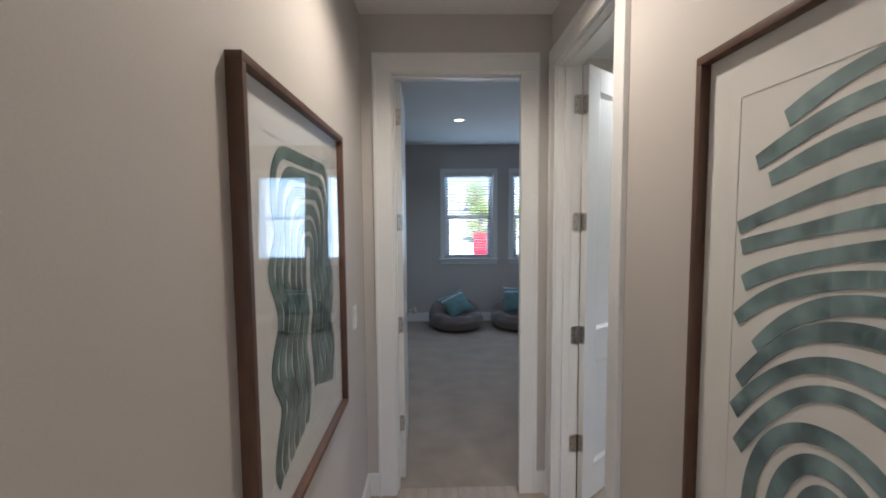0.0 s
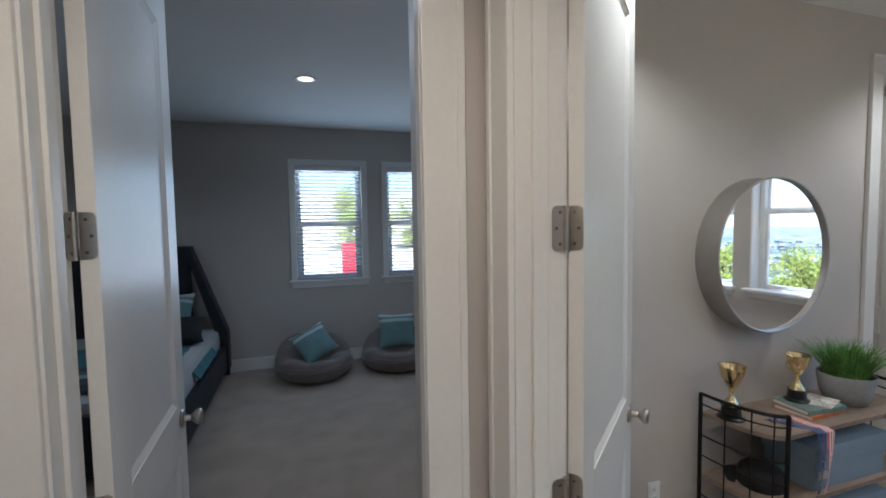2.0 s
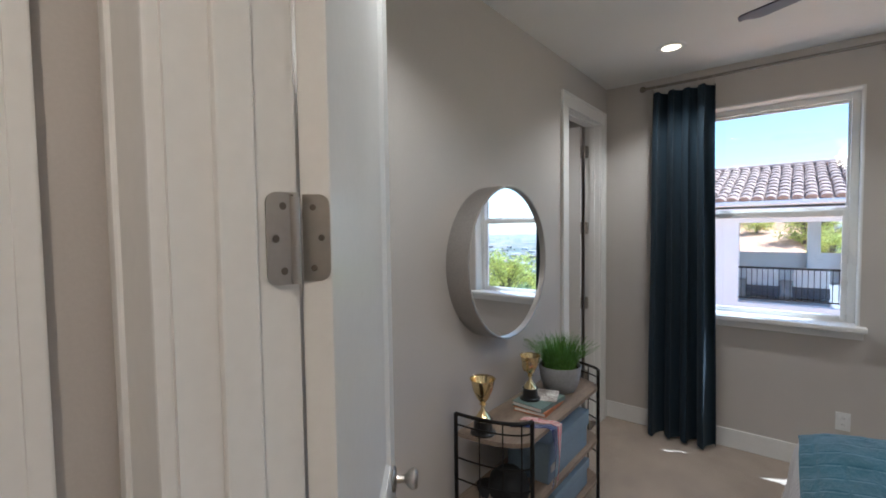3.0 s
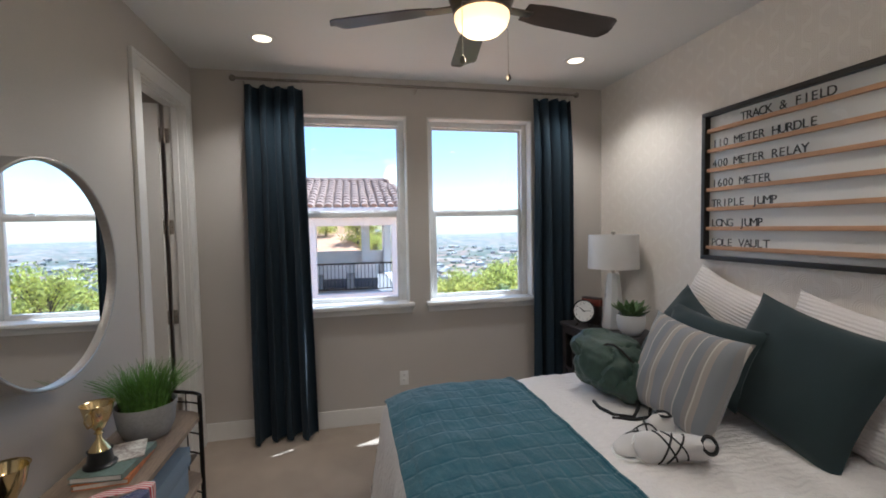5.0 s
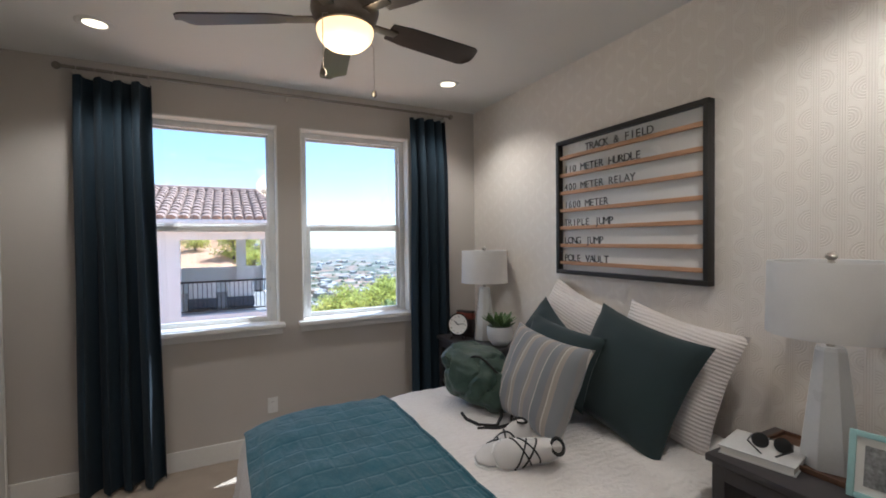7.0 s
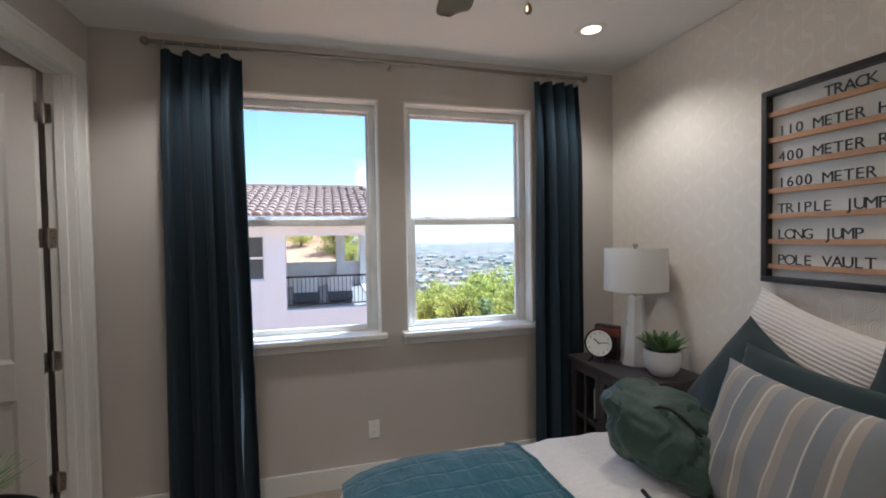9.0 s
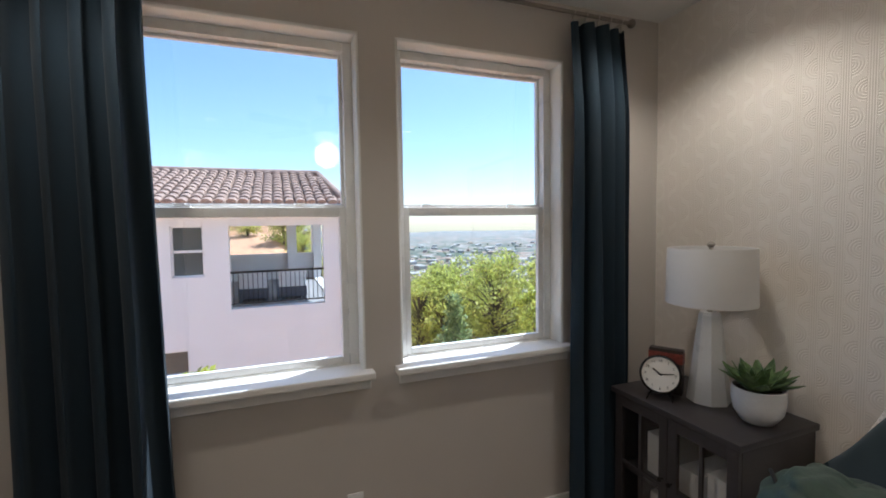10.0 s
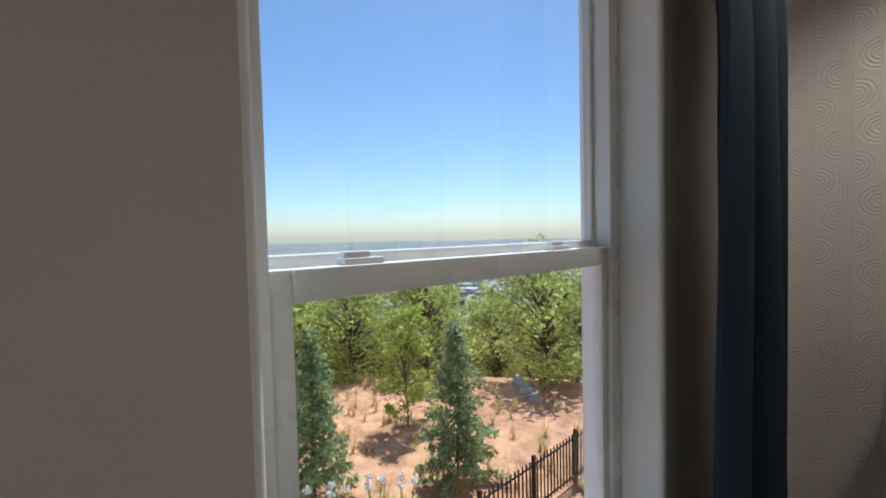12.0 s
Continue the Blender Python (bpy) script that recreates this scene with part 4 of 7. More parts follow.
for i in range(26):
    a = rng.uniform(-3, 30)
    r = rng.uniform(34, 75)
    spots.append((4 + r * math.cos(radians(a)), 2 + r * math.sin(radians(a)), rng.uniform(0.7, 1.1)))
for i in range(9):
    a = rng.uniform(72, 112)
    r = rng.uniform(36, 70)
    spots.append((4 + r * math.cos(radians(a)), 2 + r * math.sin(radians(a)), rng.uniform(0.7, 1.1)))
place(oaks[0], 13.2, -11.0, 0, 0.98)
place(oaks[1], 16.8, -8.6, 0, 0.85)
place(oaks[2], 18.8, -6.6, 60, 0.82)
for i, (x, y, k) in enumerate(spots):
    copy_thing(oaks[i % 3], on_ground(x, y, i * 77 % 360, k))
for k, (x, y) in enumerate(((8.8, -13.6), (13.4, -13.5), (17.0, -12.9), (20.5, -7.5), (21.5, -4.0), (6.5, -15))):
    copy_thing(oaks[k % 3], on_ground(x, y, k * 50, 0.85))

M_FARWALL = mat("far_stucco", (0.45, 0.40, 0.34), 0.9, var=0.1, scale=1)
for k, (x, y, turn) in enumerate(((62, -13, 20), (75, -26, 50), (58, -38, -15), (92, -20, 70), (88, -45, 10), (110, -33, 35))):
    hz = ground_z(x, y)
    dh = thing("distant_house", pose(x, y, hz, 0, 0, turn), "small tan house with a tiled roof down the valley", "house", "houses in the valley")
    part("wall", box(-6, 6, -4.5, 4.5, -1.5, 5.2), M_FARWALL, dh, soft=False)
    rf = bmesh.new()
    q = [rf.verts.new(v) for v in ((-6.7, -5.2, 5.2), (6.7, -5.2, 5.2), (6.7, 5.2, 5.2), (-6.7, 5.2, 5.2), (-3, 0, 7.4), (3, 0, 7.4))]
    for fc in ((0, 1, 5, 4), (2, 3, 4, 5), (1, 2, 5), (3, 0, 4), (3, 2, 1, 0)):
        rf.faces.new([q[i] for i in fc])
    part("roof", rf, M_ROOF, dh, soft=False)
    for wx in (-4, -1.3, 1.3, 4):
        for wz in (0.8, 3.4):
            part("window", box(wx - 0.6, wx + 0.6, -4.53, -4.45, wz, wz + 1.2), M_HGLASS, dh, soft=False)
            part("window", box(-6.03, -5.95, wx * 0.8 - 0.6, wx * 0.8 + 0.6, wz, wz + 1.2), M_HGLASS, dh, soft=False)

# roofs and woods of the town in the valley, too many and too far to count
def island_ramp(m, stops):
    """Colours a material from mat() piece by piece."""
    n, l = m.node_tree.nodes, m.node_tree.links
    geo, ramp = n.new("ShaderNodeNewGeometry"), n.new("ShaderNodeValToRGB")
    ramp.color_ramp.interpolation = "CONSTANT"
    ramp.color_ramp.elements[0].color = (*stops[0][1], 1)
    ramp.color_ramp.elements[1].position, ramp.color_ramp.elements[1].color = stops[1][0], (*stops[1][1], 1)
    for q, c in stops[2:]:
        ramp.color_ramp.elements.new(q).color = (*c, 1)
    l.new(geo.outputs["Random Per Island"], ramp.inputs[0])
    l.new(ramp.outputs[0], n["Principled BSDF"].inputs["Base Color"])
    return m


town_rng = np.random.default_rng(17)
tv, tf, wv, wf = [], [], [], []
for i in range(600):
    a, r = radians(town_rng.uniform(-64, -6)), 240 * (1800 / 240) ** town_rng.random()
    x, y = 4 + r * math.cos(a), 2 + r * math.sin(a)
    z, w, d, t = ground_z(x, y), town_rng.uniform(5, 12), town_rng.uniform(4, 8), town_rng.uniform(0, 3.14)
    k, hgt = len(tv), town_rng.uniform(4, 7)
    for dz in (-4, hgt):
        for sx, sy in ((-1, -1), (1, -1), (1, 1), (-1, 1)):
            tv.append((x + sx * w * math.cos(t) - sy * d * math.sin(t), y + sx * w * math.sin(t) + sy * d * math.cos(t), z + dz))
    tv += [(x - w * 0.5 * math.cos(t), y - w * 0.5 * math.sin(t), z + hgt + 2.5), (x + w * 0.5 * math.cos(t), y + w * 0.5 * math.sin(t), z + hgt + 2.5)]
    tf += [tuple(k + q for q in f) for f in ((0, 1, 5, 4), (1, 2, 6, 5), (2, 3, 7, 6), (3, 0, 4, 7), (4, 5, 9, 8), (6, 7, 8, 9), (5, 6, 9), (7, 4, 8))]
for i in range(1100):
    a, r = radians(town_rng.uniform(-66, -7)), 110 * (1700 / 110) ** town_rng.random()
    x, y = 4 + r * math.cos(a), 2 + r * math.sin(a)
    z, w, hgt, k = ground_z(x, y), town_rng.uniform(2.5, 6), town_rng.uniform(4, 9), len(wv)
    wv.append((x, y, z + hgt))
    for q in range(7):
        for f, up in ((1.0, 0.45), (0.75, 0.82)):
            e = f * w * town_rng.uniform(0.75, 1.2)
            wv.append((x + e * math.cos(q * 0.898), y + e * math.sin(q * 0.898), z + hgt * up * town_rng.uniform(0.85, 1.1)))
    for q in range(7):
        g = (q + 1) % 7
        wf += [(k, k + 2 + 2 * q, k + 2 + 2 * g), (k + 2 + 2 * q, k + 1 + 2 * q, k + 1 + 2 * g, k + 2 + 2 * g)]
# the woods' greens are paled to carry the haze of distance
for name, vs_, fs_, m, label, cat in (
        ("valley_town", tv, tf, island_ramp(mat("far_town_paint", (0.4, 0.4, 0.4), 0.9, bump=0), ((0, (0.46, 0.44, 0.40)), (0.35, (0.42, 0.33, 0.25)), (0.6, (0.36, 0.35, 0.33)), (0.85, (0.58, 0.57, 0.55)))), "pale roofs of a town spread over the hazy valley", "town"),
        ("valley_woods", wv, wf, island_ramp(mat("far_hazed_green", (0.1, 0.1, 0.05), 0.9, bump=0), ((0, (0.19, 0.22, 0.14)), (0.4, (0.23, 0.25, 0.15)), (0.75, (0.27, 0.27, 0.17)))), "scattered green woods between the houses of the valley", "woods")):
    me = bpy.data.meshes.new(name)
    me.from_pydata(vs_, [], fs_)
    me.materials.append(m)
    tagged(new(name, me), label, cat, kind="stuff")

# tufts of dry grass and shrubs in the mulch
vs, fs = [], []
for i in range(300):
    a, r = rng.uniform(-75, -8), rng.uniform(5.5, 16)
    cx, cy = 4 + r * math.cos(radians(a)), 2 + r * math.sin(radians(a))
    cz = ground_z(cx, cy)
    for b in range(26):
        w, h_, d = rng.uniform(0, 6.28), rng.uniform(0.15, 0.5), rng.uniform(0.05, 0.26)
        k = len(vs)
        vs += [(cx + 0.012 * math.cos(w + 1.57), cy + 0.012 * math.sin(w + 1.57), cz), (cx - 0.012 * math.cos(w + 1.57), cy - 0.012 * math.sin(w + 1.57), cz), (cx + d * math.cos(w), cy + d * math.sin(w), cz + h_)]
        fs.append((k, k + 1, k + 2))
me = bpy.data.meshes.new("grass_tufts")
me.from_pydata(vs, [], fs)
me.materials.append(M_DRY)
tagged(new("grass_tufts", me), "tufts of dry straw-coloured grass in the mulch", "grass", kind="stuff")
lawn = bmesh.new()
lathe([(0, 0.03), (2.2, 0.03), (2.3, -0.1)], 28, lawn)
tagged(part("lawn", lawn, mat("lawn_green", (0.12, 0.19, 0.05), 0.9, var=0.3, scale=6, fine=120, bump=0.8, dist=0.02), None, at=on_ground(16.9, -2.1)), "small bright green lawn beside the mulch", "lawn", kind="structure")
# pale rocks at the slope's edge
M_ROCK = mat("pale_rock", (0.5, 0.46, 0.4), 0.9, var=0.2, scale=3, fine=20, bump=0.5)
for i in range(9):
    bm = bmesh.new()
    bmesh.ops.create_icosphere(bm, subdivisions=2, radius=0.2)
    for v in bm.verts:
        v.co *= 1 + 0.35 * noise.noise(v.co * 5 + Vector((i, 0, 0)))
        v.co.z *= 0.6
    x, y = 12.0 + 0.2 * i, -8.9 - 0.12 * i - 0.12 * (i % 3)
    tagged(part("rock", bm, M_ROCK, None, at=pose(x, y, ground_z(x, y) + 0.03, 0, 0, i * 40)), "pale rough rock at the edge of the mulch", "rock", "rocks along the slope")
# dark picket fence running away below the window
fence = thing("garden_fence", pose(0, 0, 0), "dark metal picket fence along the mulch garden", "fence")
fpicket = mesh_of("picket", box(-0.011, 0.011, -0.011, 0.011, 0.08, 1.02), M_DARKRAIL, soft=False)
fpost = mesh_of("post", box(-0.03, 0.03, -0.03, 0.03, -0.2, 1.1, 0.004), M_DARKRAIL, soft=False)
p0, p1 = Vector((8.7, -3.1, 0)), Vector((8.9, -7.5, 0))
for i in range(40):
    q = p0.lerp(p1, i / 39)
    ob = new("post" if i % 13 == 0 else "picket", fpost if i % 13 == 0 else fpicket)
    ob.parent = fence
    ob.location = (q.x, q.y, ground_z(q.x, q.y))
for zz in (0.15, 0.92):
    part("rail", tube([p0 + Vector((0, 0, ground_z(p0.x, p0.y) + zz)), p1 + Vector((0, 0, ground_z(p1.x, p1.y) + zz))], 0.018, 6), M_DARKRAIL, fence)
# white flowers on stems below the window
M_FLOWER = mat("white_petal", (0.8, 0.8, 0.76), 0.8, var=0.05)
for k, (x, y) in enumerate(((10.6, -1.6), (10.4, -2.2), (11.0, -1.1), (10.0, -2.6))):
    fl = thing("agapanthus", on_ground(x, y, k * 60), "clump of strap leaves with white flower heads", "flower", "white flowers in the mulch")
    bm = bmesh.new()
    for i in range(34):
        a, L = i * 2.4, 0.35 + 0.2 * ((i * 7) % 5) / 5
        grid(1, 4, lambda u, v: (math.cos(a) * L * v - (u - 0.5) * 0.03 * math.sin(a), math.sin(a) * L * v + (u - 0.5) * 0.03 * math.cos(a), 0.55 * math.sin(v * 2.2) * L * 1.6), bm)
    part("leaves", bm, M_LIME, fl)
    for s in range(3):
        a = s * 2.1 + k
        stem = part("stem", tube([(0, 0, 0), (0.1 * math.cos(a), 0.1 * math.sin(a), 0.5), (0.16 * math.cos(a), 0.16 * math.sin(a), 0.85)], 0.008, 5), M_LIME, fl)
        me = leaves_mesh("flower_head", np.random.default_rng(s), [((0.16 * math.cos(a), 0.16 * math.sin(a), 0.9), 0.075, 60)], 0.025, M_FLOWER)
        fh = new("flower_head", me)
        fh.parent = stem
# red banner post and low red barrier in front of the far windows
red = mat("red_banner", (0.60, 0.02, 0.035), 0.6, var=0.1)
bn = thing("banner_post", pose(1.75, 15.0, ground_z(1.75, 15.0)), "tall red banner on a white post outdoors", "banner")
part("post", tube([(0.28, 0, -0.2), (0.28, 0, 4.7)], 0.06, 8), M_VINYL, bn)
part("banner", box(-0.22, 0.22, -0.02, 0.02, 1.9, 4.5, 0.005), red, bn)
br = thing("site_barrier", pose(0.4, 17.0, ground_z(0.4, 17.0)), "low red barrier on the bare slope", "barrier")
part("panel", box(-1.8, 1.6, -0.03, 0.03, 1.2, 2.4, 0.01), red, br)
for k in (-1.7, 0, 1.5):
    part("post", box(k - 0.04, k + 0.04, 0.03, 0.10, -0.2, 2.5), M_VINYL, br)


# ---- soft shapes ----
def pillow_bm(w, h, t, n=22, flange=0.0, crumple=0.012, seed=0):
    """A stuffed cushion in the x-z plane, thickness along y, with ears at its corners."""
    bm = bmesh.new()

    def f(side):
        def g(u, v):
            a, b = 2 * u - 1, 2 * v - 1
            pinch = 1 - 0.10 * (1 - abs(a) ** 2) * abs(b) ** 3
            pinch2 = 1 - 0.10 * (1 - abs(b) ** 2) * abs(a) ** 3
            k = (max(0, 1 - abs(a) ** 2.6) * max(0, 1 - abs(b) ** 2.6)) ** 0.55
            c = crumple * noise.noise(Vector((a * 2.2 + seed, b * 2.2, side))) * k ** 0.4
            x, z = a * w / 2 * pinch2, b * h / 2 * pinch
            return (x, side * (t / 2 * k + 0.002) + c, z)
        return g
    grid(n, n, f(1), bm)
    grid(n, n, f(-1), bm)
    bmesh.ops.remove_doubles(bm, verts=bm.verts, dist=0.005)
    return bm


def band_material(name, stops, axis, repeat, base_rough=0.9, offset=0.0):
    """Woven stripes across one object axis; stops are (position, colour)."""
    m = mat(name, (0.5, 0.5, 0.5), base_rough, var=0.08, scale=8, fine=300, bump=0.3, dist=0.001, sheen=0.15)
    n, l = m.node_tree.nodes, m.node_tree.links
    co = n.new("ShaderNodeTexCoord")
    s = n.new("ShaderNodeSeparateXYZ")
    l.new(co.outputs["Object"], s.inputs[0])
    k = n.new("ShaderNodeMath")
    k.operation = "MULTIPLY_ADD"
    k.inputs[1].default_value, k.inputs[2].default_value = 1 / repeat, offset
    l.new(s.outputs[axis], k.inputs[0])
    fr = n.new("ShaderNodeMath")
    fr.operation = "FRACT"
    l.new(k.outputs[0], fr.inputs[0])
    r = n.new("ShaderNodeValToRGB")
    r.color_ramp.interpolation = "CONSTANT"
    r.color_ramp.elements[0].color = (*stops[0][1], 1)
    r.color_ramp.elements[1].position, r.color_ramp.elements[1].color = stops[1][0], (*stops[1][1], 1)
    for pos, c in stops[2:]:
        e = r.color_ramp.elements.new(pos)
        e.color = (*c, 1)
    l.new(fr.outputs[0], r.inputs[0])
    p = n["Principled BSDF"]
    mx = n.new("ShaderNodeMix")
    mx.data_type, mx.blend_type = "RGBA", "MULTIPLY"
    mx.inputs[0].default_value = 1.0
    hs = n.new("ShaderNodeMix")
    hs.data_type, hs.blend_type = "RGBA", "ADD"
    hs.inputs[0].default_value = 1.0
    l.new(p.inputs["Base Color"].links[0].from_socket, hs.inputs[6])
    hs.inputs[7].default_value = (0.5, 0.5, 0.5, 1)
    l.new(hs.outputs[2], mx.inputs[6])
    l.new(r.outputs[0], mx.inputs[7])
    l.new(mx.outputs[2], p.inputs["Base Color"])
    return m


# ---- the bed ----
BX0, BX1, BY1, BZ = 1.94, 3.46, 1.98, 0.655


def drape(x, y, off, drop_floor=0.02):
    """Where cloth laid flat at (x, y) comes to lie on the mattress, raised by off."""
    cx, cy = min(max(x, BX0), BX1), min(y, BY1)
    dx, dy = x - cx, y - cy
    d = math.hypot(dx, dy)
    puff = 0.016 * noise.noise(Vector((x * 3, y * 3, 7))) + 0.008 * noise.noise(Vector((x * 8, y * 12, 2))) + 0.004 * noise.noise(Vector((x * 19, y * 26, 5)))
    ex, ey = min(x - BX0, BX1 - x), BY1 - y
    z = BZ + off + puff - 0.055 * math.exp(-max(0, ex) * 12) - 0.055 * math.exp(-max(0, ey) * 12)
    if d < 1e-6:
        return Vector((x, y, z))
    ux, uy = dx / d, dy / d
    fold = 0.025 * math.sin((x * uy - y * ux) * 17 + 3 * noise.noise(Vector((x * 2, y * 2, 0)))) * min(1, d / 0.4)
    out = 0.035 * (1 - math.exp(-d * 22)) + 0.10 * d + fold + off
    zz = max(drop_floor, z - max(0, d - 0.01))
    return Vector((cx + ux * out, cy + uy * out, zz))


bed = thing("bed", pose(0, 0, 0), "queen bed made up with a white crinkled coverlet", "bed")
part("mattress", box(BX0 + 0.03, BX1 - 0.03, 0.05, BY1 - 0.03, 0.32, BZ - 0.045, 0.05), M_LINEN, bed)
part("box_spring", box(BX0 + 0.04, BX1 - 0.04, 0.06, BY1 - 0.04, 0.12, 0.32, 0.02), M_LINEN, bed)
for x in (BX0 + 0.1, BX1 - 0.1):
    for y in (0.15, BY1 - 0.15):
        part("leg", box(x - 0.03, x + 0.03, y - 0.03, y + 0.03, 0, 0.12), M_BLACKWOOD, bed)
HANG = 0.64
M_COVER = mat("white_crinkle_coverlet", (0.74, 0.705, 0.685), 0.9, var=0.04, scale=9, fine=50, bump=0.35, dist=0.006, sheen=0.2, stretch=(1, 3, 1))
_w = M_COVER.node_tree.nodes.new("ShaderNodeTexWave")
_w.inputs["Scale"].default_value, _w.inputs["Distortion"].default_value, _w.inputs["Detail"].default_value, _w.inputs["Detail Scale"].default_value = 9, 6, 3, 2.5
_k = M_COVER.node_tree.nodes.new("ShaderNodeTexCoord")
M_COVER.node_tree.links.new(_k.outputs["Object"], _w.inputs["Vector"])
bumped(M_COVER, _w.outputs["Fac"], 0.45, 0.010)
part("coverlet", grid(90, 90, lambda u, v: drape(BX0 - HANG + u * (BX1 - BX0 + 2 * HANG), 0.05 + v * (BY1 - 0.05 + HANG), 0.0), thick=0.012), M_COVER, bed, "white crinkled cotton coverlet")

# teal quilted runner across the foot, its pattern of stitched squares in relief
def quilt_material():
    m = M_RUNNER
    n, l = m.node_tree.nodes, m.node_tree.links
    co = n.new("ShaderNodeTexCoord")
    s = n.new("ShaderNodeSeparateXYZ")
    l.new(co.outputs["Object"], s.inputs[0])
    outs = []
    for ax, step in ((0, 0.115), (1, 0.085)):
        k = n.new("ShaderNodeMath")
        k.operation = "PINGPONG"
        k.inputs[1].default_value = step / 2
        l.new(s.outputs[ax], k.inputs[0])
        q = n.new("ShaderNodeMapRange")
        q.inputs[1].default_value, q.inputs[2].default_value = 0.0, 0.012
        l.new(k.outputs[0], q.inputs[0])
        outs.append(q.outputs[0])
    mn = n.new("ShaderNodeMath")
    mn.operation = "MINIMUM"
    l.new(outs[0], mn.inputs[0])
    l.new(outs[1], mn.inputs[1])
    bumped(m, mn.outputs[0], 0.45, 0.007)
    wr = n.new("ShaderNodeTexNoise")
    wr.inputs["Scale"].default_value, wr.inputs["Detail"].default_value = 22, 3
    mp = n.new("ShaderNodeMapping")
    mp.inputs["Scale"].default_value = (0.5, 1.6, 1)
    l.new(co.outputs["Object"], mp.inputs[0])
    l.new(mp.outputs[0], wr.inputs["Vector"])
    bumped(m, wr.outputs["Fac"], 0.55, 0.02)


quilt_material()
RH = 0.30
runner = thing("bed_runner", pose(0, 0, 0), "teal quilted runner folded across the foot of the bed", "bed runner")
part("quilt", grid(90, 44, lambda u, v: drape(BX0 - RH + u * (BX1 - BX0 + 2 * RH), 1.255 + v * 0.745, 0.014), thick=0.016), M_RUNNER, runner)
part("hem", tube([drape(BX0 - RH + u * (BX1 - BX0 + 2 * RH), 1.252, 0.017) for u in np.linspace(0, 1, 70)], 0.008, 6), M_RUNNER, runner, "rolled teal hem")
for k in (0, 1):
    part("hem", tube([drape(BX0 - RH if k == 0 else BX1 + RH, 1.255 + v * 0.745, 0.017) for v in np.linspace(0, 1, 30)], 0.008, 6), M_RUNNER, runner, "rolled teal hem")

# ---- pillows ----
STRIPE = band_material("striped_ticking", [(0, (0.22, 0.23, 0.25)), (0.20, (0.34, 0.30, 0.27)), (0.30, (0.52, 0.48, 0.43)), (0.325, (0.26, 0.24, 0.23)), (0.42, (0.20, 0.21, 0.23)), (0.60, (0.50, 0.46, 0.42)), (0.625, (0.24, 0.24, 0.25)), (0.80, (0.32, 0.28, 0.25)), (0.90, (0.48, 0.44, 0.40)), (0.925, (0.24, 0.23, 0.23))], 0, 0.235)
SHAM = M_SHAM
SHAM_STRIPES = SHAM.node_tree.nodes.new("ShaderNodeTexWave")
SHAM_STRIPES.inputs["Scale"].default_value, SHAM_STRIPES.inputs["Distortion"].default_value = 18, 1.5
SHAM_STRIPES.bands_direction = "Z"
_co = SHAM.node_tree.nodes.new("ShaderNodeTexCoord")
SHAM.node_tree.links.new(_co.outputs["Object"], SHAM_STRIPES.inputs["Vector"])
bumped(SHAM, SHAM_STRIPES.outputs["Fac"], 0.5, 0.008)


def pillow(name, label, material, w, h, t, x, y, z, lean, turn=0, roll=0, seed=0, group="bed pillows"):
    ob = part(name, pillow_bm(w, h, t, seed=seed), material, None, at=pose(x, y, z, lean, 0, turn) @ pose(0, 0, 0, 0, roll, 0))
    return tagged(ob, label, "pillow", group)


pillow("euro_sham", "white ribbed matelasse sham leaning on the wall", SHAM, 0.62, 0.58, 0.20, 2.32, 0.17, 0.92, 17, 2, -9, 1)
pillow("euro_sham", "white ribbed matelasse sham leaning on the wall", SHAM, 0.66, 0.62, 0.20, 2.99, 0.16, 0.95, 17, -3, -14, 2)
pillow("teal_pillow", "dark teal linen square pillow on the bed", M_TEALPILLOW, 0.60, 0.57, 0.19, 2.37, 0.37, 0.915, 24, 8, -13, 3)
pillow("teal_pillow", "dark teal linen square pillow behind a bag", M_TEALPILLOW, 0.50, 0.50, 0.17, 3.02, 0.36, 0.90, 22, -6, -24, 4)
pillow("lumbar_pillow", "dark teal linen oblong pillow behind a striped pillow", M_TEALPILLOW, 0.54, 0.38, 0.15, 2.72, 0.50, 0.935, 20, 3, -6, 11)
pillow("striped_pillow", "grey and cream striped pillow leaning in front", STRIPE, 0.54, 0.48, 0.17, 2.625, 0.705, 0.875, 22, 4, -5, 5)


